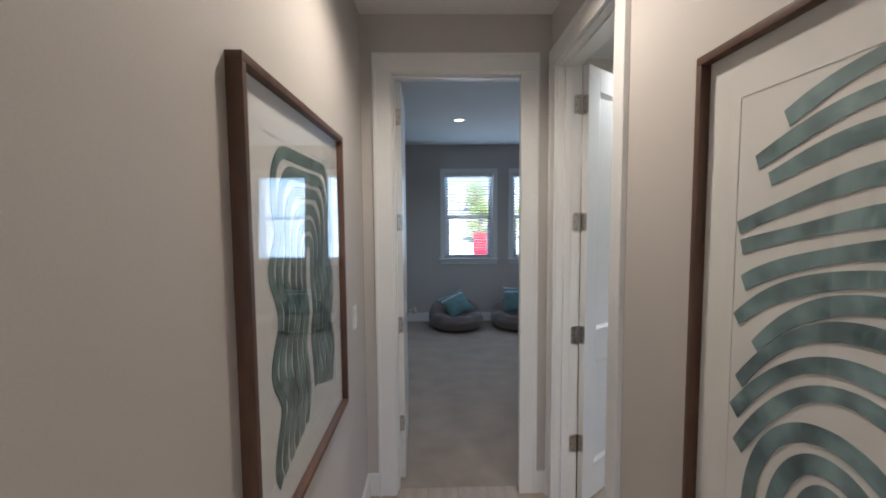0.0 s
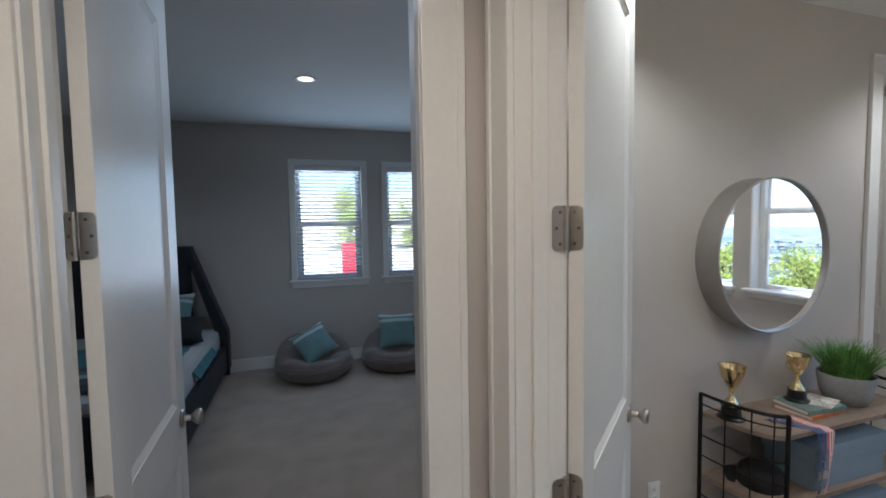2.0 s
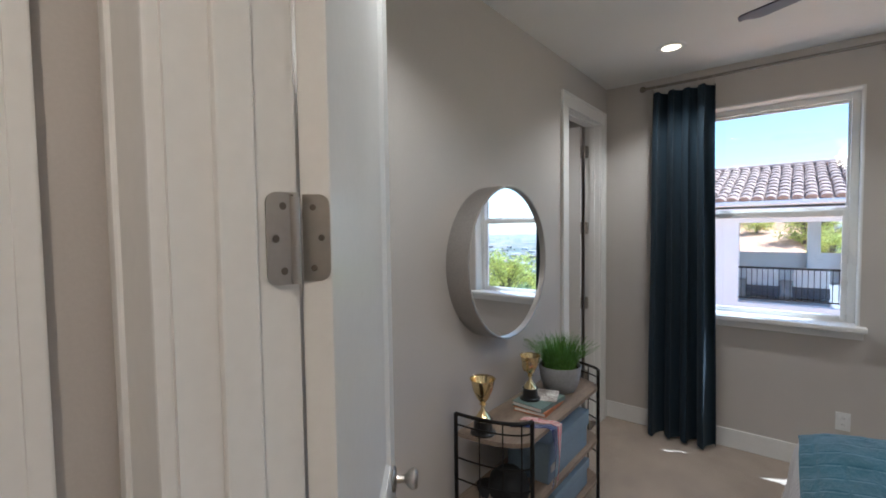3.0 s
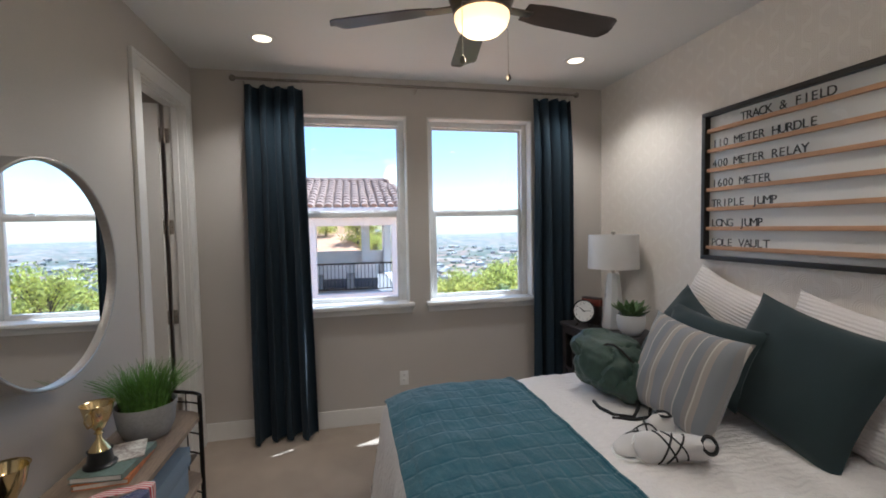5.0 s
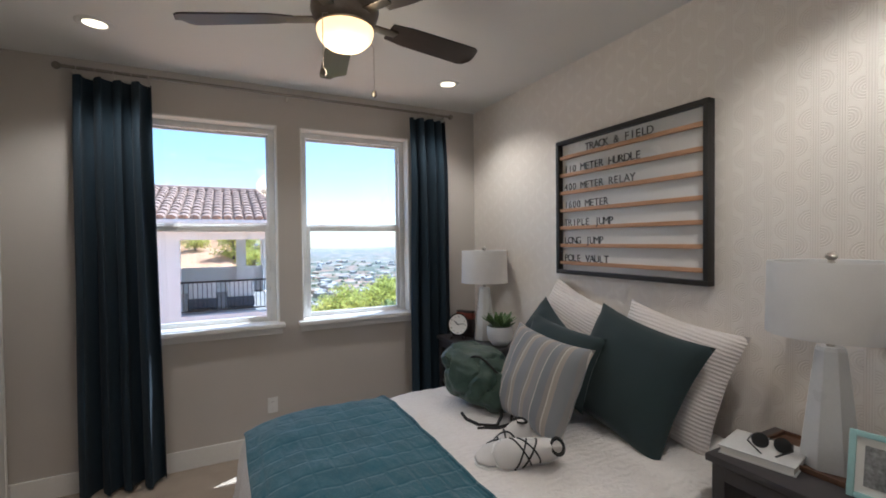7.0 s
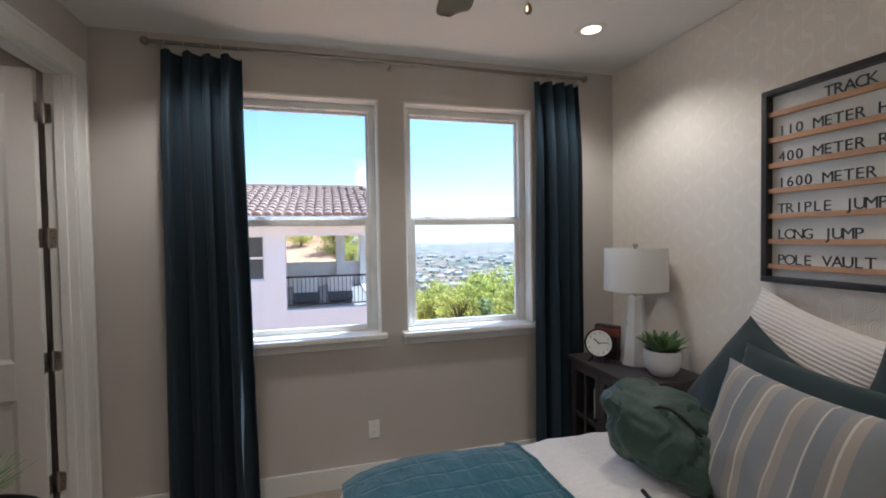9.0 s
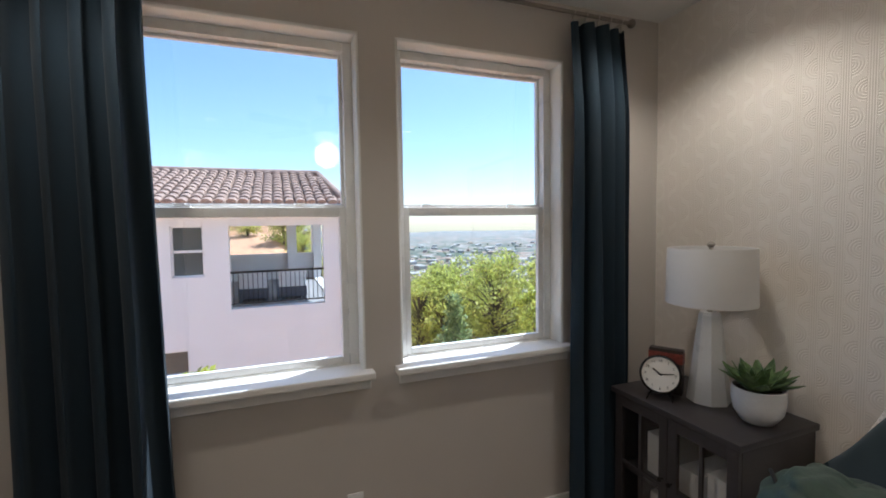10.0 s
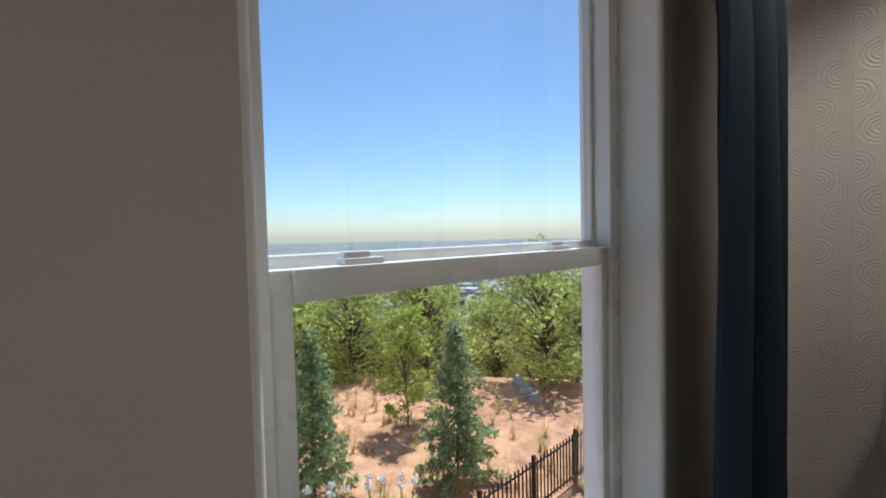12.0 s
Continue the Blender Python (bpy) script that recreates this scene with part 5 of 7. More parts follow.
# ---- green nylon bag on the bed ----
def bag():
    t = thing("backpack", pose(3.0, 0.80, 0.645, 0, 0, 18) @ Matrix.Diagonal((0.95, 0.92, 1.02, 1)), "dark green nylon backpack lying on the coverlet", "backpack")
    bm = bmesh.new()
    bmesh.ops.create_icosphere(bm, subdivisions=5, radius=1.0)
    for v in bm.verts:
        p = v.co.copy()
        s = Vector((0.245, 0.19, 0.15))
        sq = Vector([math.copysign(abs(c) ** 0.8, c) for c in p])
        q = Vector((sq.x * s.x, sq.y * s.y, sq.z * s.z))
        q *= 1 + 0.10 * noise.noise(p * 2.0) + 0.07 * noise.noise(p * 5.0 + Vector((3, 0, 0)))
        crease = abs(math.sin(5 * p.x + 2 * p.z + 2 * noise.noise(p * 1.5)))
        q *= 1 - 0.09 * (1 - min(1, crease * 3))
        q.z += 0.165 + 0.05 * p.x
        q.z = max(0.004, q.z)
        v.co = q
    part("body", bm, M_BAG, t)
    part("zip", tube([(0.24 * math.cos(a), 0.15 * math.sin(a) - 0.03, 0.20 + 0.10 * math.sin(a * 2 + 1) ** 2) for a in np.linspace(0.2, 2.8, 16)], 0.006, 6), M_BLACKCLOTH, t)
    for pts in (((-0.17, 0.06, 0.10), (-0.24, 0.12, 0.03), (-0.27, 0.20, 0.012), (-0.20, 0.26, 0.012), (-0.10, 0.25, 0.012), (-0.03, 0.21, 0.014)),
                ((-0.20, 0.02, 0.16), (-0.27, 0.06, 0.05), (-0.31, 0.13, 0.012), (-0.29, 0.21, 0.012), (-0.22, 0.30, 0.012))):
        part("strap", tube(pts, 0.009, 6), M_BLACKCLOTH, t)
    return t


bag()


# ---- white training shoes ----
M_SHOE = mat("white_shoe_mesh", (0.60, 0.58, 0.57), 0.7, var=0.05, scale=12, fine=300, bump=0.25, dist=0.001)


def shoe(at):
    t = thing("shoe", at, "white sports shoe with crossed black straps lying on the bed", "shoe", "pair of shoes")
    bm = bmesh.new()
    n, m = 26, 20
    rings_ = []
    for i in range(n + 1):
        s = i / n
        x = -0.135 + 0.27 * s
        w = (0.036 + 0.012 * smoothstep(0.35, 0.75, s)) * math.sqrt(max(0.02, 1 - (2 * s - 1) ** 6))
        h = 0.098 - 0.055 * smoothstep(0.28, 0.72, s) - 0.025 * smoothstep(0.75, 1, s)
        h *= math.sqrt(max(0.05, 1 - max(0, 2 * s - 1) ** 8)) * (0.8 + 0.2 * min(1, s * 6))
        rings_.append([bm.verts.new((x, w * math.cos(a), max(0, h * math.sin(a)) if math.sin(a) > 0 else 0.008 * math.sin(a))) for a in [2 * math.pi * k / m for k in range(m)]])
    for a, b in zip(rings_, rings_[1:]):
        for k in range(m):
            bm.faces.new((a[k], a[(k + 1) % m], b[(k + 1) % m], b[k]))
    bm.faces.new(rings_[0][::-1])
    bm.faces.new(rings_[-1])
    part("upper", bm, M_SHOE, t)
    part("sole", grid(16, 6, lambda u, v: (-0.138 + 0.278 * u, (v - 0.5) * 0.096 * math.sqrt(max(0.05, 1 - (2 * u - 1) ** 6)) * (0.85 + 0.25 * u), -0.008), thick=0.012), M_VINYL, t)
    part("ankle_opening", lathe([(0.020, 0.0), (0.030, 0.004), (0.024, 0.010), (0.018, 0.002)], 18), M_BLACKCLOTH, t, at=pose(-0.085, 0, 0.088))
    def skin(x, a):
        """A point on the upper at length x, a degrees up from its inner side."""
        k = (x + 0.135) / 0.27
        wd = (0.036 + 0.012 * smoothstep(0.35, 0.75, k)) * math.sqrt(max(0.02, 1 - (2 * k - 1) ** 6))
        ht = (0.098 - 0.055 * smoothstep(0.28, 0.72, k) - 0.025 * smoothstep(0.75, 1, k)) * (0.8 + 0.2 * min(1, k * 6))
        return (x, (wd + 0.001) * math.cos(radians(a)), (ht + 0.001) * math.sin(radians(a)))

    for x0, x1 in ((-0.035, 0.035), (0.035, -0.035), (0.0, 0.065), (0.065, 0.0)):
        part("strap", tube([skin(x0 + (x1 - x0) * q / 9, 15 + 150 * q / 9) for q in range(10)], 0.0032, 6), M_BLACKCLOTH, t)
    return t


shoe(pose(2.44, 1.03, 0.668, 0, 0, 96) @ Matrix.Diagonal((1.05, 1.25, 1.25, 1)))
shoe(pose(2.345, 0.985, 0.700, -58, 0, 74) @ Matrix.Diagonal((1.05, 1.25, 1.25, 1)))


# ---- curtains and rod ----
rod = thing("curtain_rod", pose(4.305, 0, 2.655), "brushed nickel curtain rod with ball finials above the windows", "curtain rod")
part("pole", tube([(0, 0.31, 0), (0, 2.945, 0)], 0.0105, 12), M_ROD, rod)
for y in (0.29, 2.966):
    part("finial", lathe([(0, -0.024), (0.014, -0.019), (0.023, -0.006), (0.023, 0.006), (0.014, 0.019), (0, 0.024)], 20), M_ROD, rod, at=pose(0, y, 0, 90, 0, 0))
for y in (0.36, 1.643, 2.90):
    b = part("bracket", tube([(0.092, y, -0.012), (0.03, y, -0.016), (0, y, -0.012)], 0.006, 8), M_NICKEL, rod)
    part("wall_plate", lathe([(0, 0), (0.018, 0), (0.018, 0.006), (0, 0.007)], 16), M_NICKEL, b, at=pose(0.095, y, -0.012, 0, -90, 0))


def curtain(y0, y1, bottom_y0, bottom_y1, pleats, label, seed):
    t = thing("curtain", pose(4.305, 0, 0), label, "curtain", "window curtains")

    def f(u, v):
        z = 2.605 - v * 2.585
        y = (y0 + u * (y1 - y0)) * (1 - v) + (bottom_y0 + u * (bottom_y1 - bottom_y0)) * v
        amp = 0.040 + 0.022 * v
        ph = 2 * math.pi * pleats * u + 0.5 * math.sin(v * 3 + seed) * u
        x = amp * math.sin(ph) + 0.012 * noise.noise(Vector((u * 5, v * 3, seed))) + 0.35 * amp * math.sin(ph * 0.63 + seed + v)
        return (x - 0.042 * min(1, v * 6), y + 0.010 * math.cos(ph * 2), z)
    part("panel", grid(pleats * 14, 26, f, thick=0.004), M_CURTAIN, t)
    n = pleats + 1
    for i in range(n):
        y = y0 + 0.015 + (y1 - y0 - 0.03) * i / (n - 1)
        part("ring", tube([(0.016 * math.cos(a), y, 2.655 + 0.016 * math.sin(a) - 0.004) for a in np.linspace(0, 2 * math.pi, 14)[:-1]], 0.0022, 5, closed=True), M_NICKEL, t)
        part("clip", box(-0.004, 0.004, y - 0.003, y + 0.003, 2.598, 2.640), M_NICKEL, t)
    return t


curtain(2.485, 2.885, 2.445, 2.885, 4, "floor-length dark teal curtain gathered on rings", 1)
curtain(0.345, 0.675, 0.335, 0.69, 4, "floor-length dark teal curtain beside the nightstand", 5)


# ---- ceiling fixtures ----
def downlight(x, y, lit, label, z=H):
    t = thing("downlight", pose(x, y, z), label, "downlight", "recessed downlights")
    part("trim_ring", lathe([(0.052, -0.001), (0.058, -0.006), (0.080, -0.007), (0.088, -0.002), (0.088, 0.0)], 32), M_TRIM, t)
    part("lens", lathe([(0, -0.004), (0.040, -0.004), (0.056, -0.003), (0.056, 0.0)], 28), M_CANLENS if lit else M_CANOFF, t)
    return t


for x, y in BEDROOM_CANS:
    downlight(x, y, True, "lit round recessed downlight in the bedroom ceiling")
for x, y in HALL_CANS:
    downlight(x, y, True, "lit round recessed downlight in the hall ceiling")
downlight(0.478, 5.18, True, "round recessed downlight in the second bedroom ceiling")
sd = thing("smoke_detector", pose(1.47, 2.95, H), "white round smoke detector on the bedroom ceiling", "smoke detector")
part("body", lathe([(0.068, 0), (0.068, -0.018), (0.058, -0.034), (0.03, -0.042), (0, -0.043)], 28), M_VINYL, sd)
part("vent_ring", lathe([(0.060, -0.020), (0.071, -0.022), (0.071, -0.027), (0.060, -0.029)], 28), M_VINYL, sd)

fan = thing("ceiling_fan", pose(2.66, 1.63, H), "five-blade dark wood ceiling fan with a lit frosted bowl", "ceiling fan")
part("canopy", lathe([(0, 0), (0.075, 0), (0.075, -0.01), (0.060, -0.045), (0.018, -0.060), (0, -0.060)], 28), M_DARKNICKEL, fan)
part("down_rod", tube([(0, 0, -0.05), (0, 0, -0.20)], 0.012, 10), M_DARKNICKEL, fan)
part("motor", lathe([(0, -0.16), (0.04, -0.165), (0.10, -0.18), (0.130, -0.205), (0.135, -0.245), (0.125, -0.275), (0.118, -0.285), (0.118, -0.310), (0.108, -0.318), (0, -0.318)], 36), M_DARKNICKEL, fan)
part("light_bowl", lathe([(0.112, -0.316), (0.112, -0.330), (0.102, -0.358), (0.075, -0.383), (0.035, -0.395), (0, -0.397)], 36), M_BOWL, fan, "glowing frosted glass bowl")
for k in range(5):
    a = -8 + 72 * k
    arm = part("blade_arm", box(0.11, 0.235, -0.024, 0.024, -0.278, -0.270, 0.003), M_DARKNICKEL, fan, at=pose(0, 0, 0, 0, 0, a))

    def bl(u, v):
        x = 0.20 + 0.47 * u
        w = 0.058 + 0.014 * u
        w *= math.sqrt(max(0.0, 1 - max(0, (u - 0.86) / 0.142) ** 3)) if u > 0.86 else 1
        w *= 0.75 + 0.25 * min(1, u * 5)
        return (x, (v * 2 - 1) * w, -0.266 - (v * 2 - 1) * 0.012)
    part("blade", grid(24, 6, bl, thick=0.006), M_BLADE, fan, "dark walnut blade", pose(0, 0, 0, 0, 0, a))
for x, y, l in ((0.10, -0.15, 0.515), (-0.10, 0.11, 0.53)):
    ch = part("pull_chain", tube([(x * 0.72, y * 0.72, -0.30), (x, y, -0.32), (x, y, -l)], 0.0016, 5), M_NICKEL, fan)
    part("pull_knob", lathe([(0, -0.034), (0.009, -0.028), (0.012, -0.016), (0.007, -0.004), (0.002, 0)], 14), M_DARKNICKEL, ch, at=pose(x, y, -l + 0.01))

# ---- letter board ----
BL, BR, BB_, BT = 3.224, 2.178, 1.342, 2.230
lb = thing("letter_board", pose((BL + BR) / 2, 0.002, BB_), "black-framed letter board with pine rails listing athletics events", "letter board")
w, h = BL - BR, BT - BB_
M_BOARD = mat("pale_board", (0.72, 0.72, 0.71), 0.25, var=0.02, scale=3, bump=0.02)
part("back_panel", box(-w / 2 + 0.02, w / 2 - 0.02, 0.0, 0.012, 0.02, h - 0.02), M_BOARD, lb)
f = 0.026
for b in ((-w / 2, w / 2, 0, f), (-w / 2, w / 2, h - f, h)):
    part("frame_side", box(b[0], b[1], 0, 0.052, b[2], b[3], 0.003), M_BLACKWOOD, lb)
for b in ((-w / 2, -w / 2 + f), (w / 2 - f, w / 2)):
    part("frame_side", box(b[0], b[1], 0, 0.052, f, h - f, 0.003), M_BLACKWOOD, lb)
LINES = ["TRACK & FIELD", "110 METER HURDLE", "400 METER RELAY", "1600 METER", "TRIPLE JUMP", "LONG JUMP", "POLE VAULT"]
LETTERS = {}
FR = [0.090, 0.232, 0.372, 0.512, 0.652, 0.792, 0.930]
M_LETTER = mat("black_letter", (0.015, 0.015, 0.016), 0.5, var=0.1)


def text_bm(s, size, depth=0.0015, spacing=1.25):
    cu = bpy.data.curves.new("text", "FONT")
    cu.body, cu.size, cu.extrude, cu.space_character, cu.space_word = s, size, depth, spacing, 1.2
    ob = bpy.data.objects.new("text", cu)
    scene.collection.objects.link(ob)
    me = ob.to_mesh()
    bm = bmesh.new()
    bm.from_mesh(me)
    ob.to_mesh_clear()
    bpy.data.objects.remove(ob)
    bpy.data.curves.remove(cu)
    return bm


for s, q in zip(LINES, FR):
    z = h - f - q * (h - 2 * f)
    rail = part("rail", box(-w / 2 + f, w / 2 - f, 0.012, 0.034, z - 0.022, z, 0.003), M_PINE, lb, "pine letter rail")
    pitch = 0.0375
    x0 = len(s) * pitch / 2 + 0.02 if "&" in s else w / 2 - f - 0.045
    for k, letter in enumerate(s):
        if letter != " ":
            if letter not in LETTERS:
                glyph = text_bm(letter, 0.064)
                half = (min(v.co.x for v in glyph.verts) + max(v.co.x for v in glyph.verts)) / 2
                bmesh.ops.translate(glyph, verts=glyph.verts, vec=(-half, 0, 0))
                LETTERS[letter] = mesh_of("letter", glyph, M_LETTER, soft=False)
            ob = new("letter", LETTERS[letter])
            ob.parent = rail
            ob.matrix_basis = pose(x0 - (k + 0.5) * pitch, 0.0402, z + 0.002, 90, 0, 180)
    part("rail_lip", box(-w / 2 + f, w / 2 - f, 0.034, 0.038, z - 0.022, z + 0.001, 0.001), M_PINE, rail)


# ---- nightstands, lamps and what stands on them ----
M_CABGLASS = glass("cabinet_glass")
M_INSIDE = mat("white_box", (0.62, 0.62, 0.61), 0.7, var=0.05)


def nightstand(x0, x1, group):
    t = thing("nightstand", pose((x0 + x1) / 2, 0.02, 0), "charcoal cabinet nightstand with two glazed doors beside the bed", "nightstand", group)
    w, d, hh = x1 - x0, 0.46, 0.775
    part("top", box(-w / 2 - 0.015, w / 2 + 0.015, 0, d + 0.015, hh - 0.028, hh, 0.006), M_NIGHT, t)
    for s in (-1, 1):
        part("side", box(min(s * w / 2, s * (w / 2 - 0.02)), max(s * w / 2, s * (w / 2 - 0.02)), 0, d - 0.02, 0.06, hh - 0.028, 0.002), M_NIGHT, t)
        for y in (0.03, d - 0.05):
            part("foot", box(s * (w / 2 - 0.03) - 0.022, s * (w / 2 - 0.03) + 0.022, y - 0.022, y + 0.022, 0, 0.06, 0.004), M_NIGHT, t)
    part("back", box(-w / 2 + 0.02, w / 2 - 0.02, 0, 0.012, 0.06, hh - 0.028), M_NIGHT, t)
    for z in (0.07, 0.36):
        part("shelf", box(-w / 2 + 0.02, w / 2 - 0.02, 0.012, d - 0.03, z, z + 0.018), M_NIGHT, t)
    for s in (-1, 1):
        a, b = (0.002, w / 2 - 0.003) if s > 0 else (-w / 2 + 0.003, -0.002)
        dm = bmesh.new()
        r = 0.045
        for p, q, z0, z1 in ((a, a + r, 0.075, hh - 0.035), (b - r, b, 0.075, hh - 0.035), (a + r, b - r, 0.075, 0.125), (a + r, b - r, hh - 0.085, hh - 0.035)):
            box_bm(dm, p, q, d - 0.02, d, z0, z1, 0.002)
        m = (a + b) / 2
        box_bm(dm, m - 0.008, m + 0.008, d - 0.015, d - 0.003, 0.125, hh - 0.085)
        box_bm(dm, a + r, m - 0.008, d - 0.015, d - 0.003, 0.40, 0.416)
        box_bm(dm, m + 0.008, b - r, d - 0.015, d - 0.003, 0.40, 0.416)
        dr = part("door", dm, M_NIGHT, t, soft=False)
        g = part("pane", box(a + r, b - r, d - 0.012, d - 0.009, 0.125, hh - 0.085), M_CABGLASS, dr, soft=False)
        g.visible_shadow = False
        part("knob", lathe([(0, 0), (0.005, 0), (0.005, 0.012), (0.011, 0.018), (0.009, 0.026), (0, 0.028)], 14), M_BLACKMETAL, dr, at=pose(a + r / 2 if s > 0 else b - r / 2, d, 0.45, -90, 0, 0))
    return t


nightstand(3.56, 4.20, "bedside nightstands")
nightstand(1.24, 1.90, "bedside nightstands")
for k, (x, z, hh) in enumerate(((3.70, 0.378, 0.16), (3.84, 0.378, 0.12), (4.02, 0.378, 0.20), (3.72, 0.088, 0.18), (4.0, 0.088, 0.2))):
    bx = part("storage_box", box(-0.055, 0.055, -0.12, 0.12, 0, hh, 0.004), M_INSIDE, None, at=pose(x, 0.27, z))
    tagged(bx, "small white box inside the glazed nightstand", "box", "boxes in the nightstand")


def table_lamp(x, y, label):
    t = thing("table_lamp", pose(x, y, 0.775), label, "lamp", "bedside lamps")
    bm = lathe([(0, 0), (0.088, 0), (0.091, 0.004), (0.046, 0.405), (0.040, 0.418), (0, 0.418)], 8)
    part("base", bm, M_LAMPBASE, t, "white faceted ceramic base", soft=False)
    part("neck", lathe([(0.012, 0.415), (0.012, 0.47), (0.018, 0.48), (0.012, 0.50)], 12), M_NICKEL, t)
    sh = part("shade", lathe([(0.185, 0.458), (0.1855, 0.465), (0.1805, 0.708), (0.179, 0.714), (0.177, 0.712), (0.183, 0.462), (0.185, 0.458)], 48), M_SHADE, t, "white linen drum shade")
    bm = bmesh.new()
    for k in range(3):
        a = 2 * math.pi * k / 3
        tube([(0.008 * math.cos(a), 0.008 * math.sin(a), 0.700), (0.178 * math.cos(a), 0.178 * math.sin(a), 0.700)], 0.002, 5, bm)
    tube([(0, 0, 0.50), (0, 0, 0.712)], 0.003, 6, bm)
    part("harp", bm, M_NICKEL, sh)
    part("finial", lathe([(0, 0.706), (0.012, 0.708), (0.008, 0.716), (0.017, 0.724), (0.018, 0.733), (0.010, 0.742), (0, 0.744)], 18), M_NICKEL, t)
    return t


table_lamp(3.89, 0.215, "white faceted table lamp with drum shade by the window")
table_lamp(1.655, 0.205, "white faceted table lamp with drum shade near the door")

clock = thing("desk_clock", pose(3.99, 0.405, 0.775, 0, 0, 38), "round black desk clock with a white dial on wire feet", "clock")
tilt = pose(0, 0, 0.118, -78, 0, 0) @ pose(0, 0, 0, 0, 0, 180)
part("case", lathe([(0, -0.03), (0.070, -0.03), (0.086, -0.012), (0.090, 0.010), (0.084, 0.014), (0.080, 0.008), (0.080, 0.004), (0, 0.004)], 40), M_BLACKMETAL, clock, at=tilt)
dial = part("dial", lathe([(0, 0.006), (0.080, 0.006), (0.080, 0.004)], 40), M_PAPER, clock, at=tilt)
for k in range(12):
    a = 2 * math.pi * k / 12
    num = (3 - k) % 12 or 12
    bm = text_bm(str(num), 0.017, 0.0003, 1.0)
    wd = max(v.co.x for v in bm.verts) / 2
    part("numeral", bm, M_LETTER, dial, at=pose(0.064 * math.cos(a) - wd, 0.064 * math.sin(a) - 0.006, 0.0068), soft=False)
for a, L, ww in ((8, 0.058, 0.0025), (143, 0.040, 0.0035)):
    part("hand", box(-0.008, L, -ww, ww, 0.007, 0.0082), M_LETTER, dial, at=pose(0, 0, 0, 0, 0, a), soft=False)
for s in (-1, 1):
    part("wire_foot", tube([(s * 0.03, 0.0, 0.045), (s * 0.055, 0.035, 0.004), (s * 0.055, -0.03, 0.004), (s * 0.03, -0.02, 0.04)], 0.003, 6), M_BLACKMETAL, clock)
bk = thing("keepsake_box", pose(4.05, 0.30, 0.775, 0, 0, 30), "dark red and black box standing behind the clock", "box")
part("body", box(-0.075, 0.075, -0.025, 0.025, 0, 0.215, 0.003), mat("dark_cover", (0.03, 0.022, 0.02), 0.4, var=0.4, scale=14), bk)
part("red_band", box(-0.077, 0.077, -0.0265, 0.0265, 0.15, 0.20, 0.002), mat("red_print", (0.22, 0.045, 0.03), 0.45, var=0.5, scale=30), bk)


def potted(x, y, z, name, label, profile, pot_mat, soil_r, soil_z, leaf_fn, leaf_mat, category="plant"):
    t = thing(name, pose(x, y, z), label, category)
    part("pot", lathe(profile, 36), pot_mat, t)
    part("soil", lathe([(0, soil_z), (soil_r, soil_z), (soil_r, soil_z - 0.01)], 24), mat("potting_soil", (0.05, 0.04, 0.03), 0.95, var=0.4, scale=40, bump=0.6), t)
    part("leaves", leaf_fn(), leaf_mat, t)
    return t


def succulent_bm(R, z0, n, seed):
    bm = bmesh.new()
    rng = random.Random(seed)
    for i in range(n):
        a = i * 2.39996
        q = (i + 0.5) / n
        L = R * (0.55 + 0.7 * q) * rng.uniform(0.85, 1.15)
        el = radians(80 - 72 * q)
        c = rng.uniform(-0.025, 0.025), rng.uniform(-0.025, 0.025)

        def f(u, v, a=a, L=L, el=el, c=c):
            wd = L * 0.21 * math.sin(math.pi * min(1, 0.12 + 0.88 * v)) ** 0.8 * (1 - v * 0.3)
            s = (u - 0.5) * 2
            out = L * v
            e = el + 0.5 * v
            lift = math.sin(el) * out + 0.25 * L * v * v - 0.0
            rr = math.cos(el) * out
            zz = lift + 0.35 * wd * s * s
            return (c[0] + rr * math.cos(a) - s * wd * math.sin(a), c[1] + rr * math.sin(a) + s * wd * math.cos(a), z0 + zz)
        grid(4, 6, f, bm, 0)
    return bm


def thick_leaves(bm):
    bmesh.ops.recalc_face_normals(bm, faces=bm.faces)
    bmesh.ops.solidify(bm, geom=list(bm.faces), thickness=0.003)
    return bm


def grassy_bm(R, z0, n, seed, hgt):
    bm = bmesh.new()
    rng = random.Random(seed)
    for i in range(n):
        a, r0 = rng.uniform(0, 6.283), R * math.sqrt(rng.random())
        b = a + rng.uniform(-0.6, 0.6)
        L, lean = hgt * rng.uniform(0.6, 1.1), rng.uniform(0.1, 0.75) * (0.2 + 0.9 * r0 / R)
        x0, y0 = r0 * math.cos(a), r0 * math.sin(a)
        rows = []
        for k in range(4):
            v = k / 3
            wd = 0.0042 * (1 - v * 0.95)
            o = lean * L * v * v
            px_, py_, pz = x0 + o * math.cos(b), y0 + o * math.sin(b), z0 + L * v * (1 - 0.25 * lean * v)
            rows.append([bm.verts.new((px_ - wd * math.sin(b), py_ + wd * math.cos(b), pz)), bm.verts.new((px_, py_, pz + 0.0015)), bm.verts.new((px_ + wd * math.sin(b), py_ - wd * math.cos(b), pz))])
        for p, q in zip(rows, rows[1:]):
            bm.faces.new((p[0], p[1], q[1], q[0]))
            bm.faces.new((p[1], p[2], q[2], q[1]))
    return bm


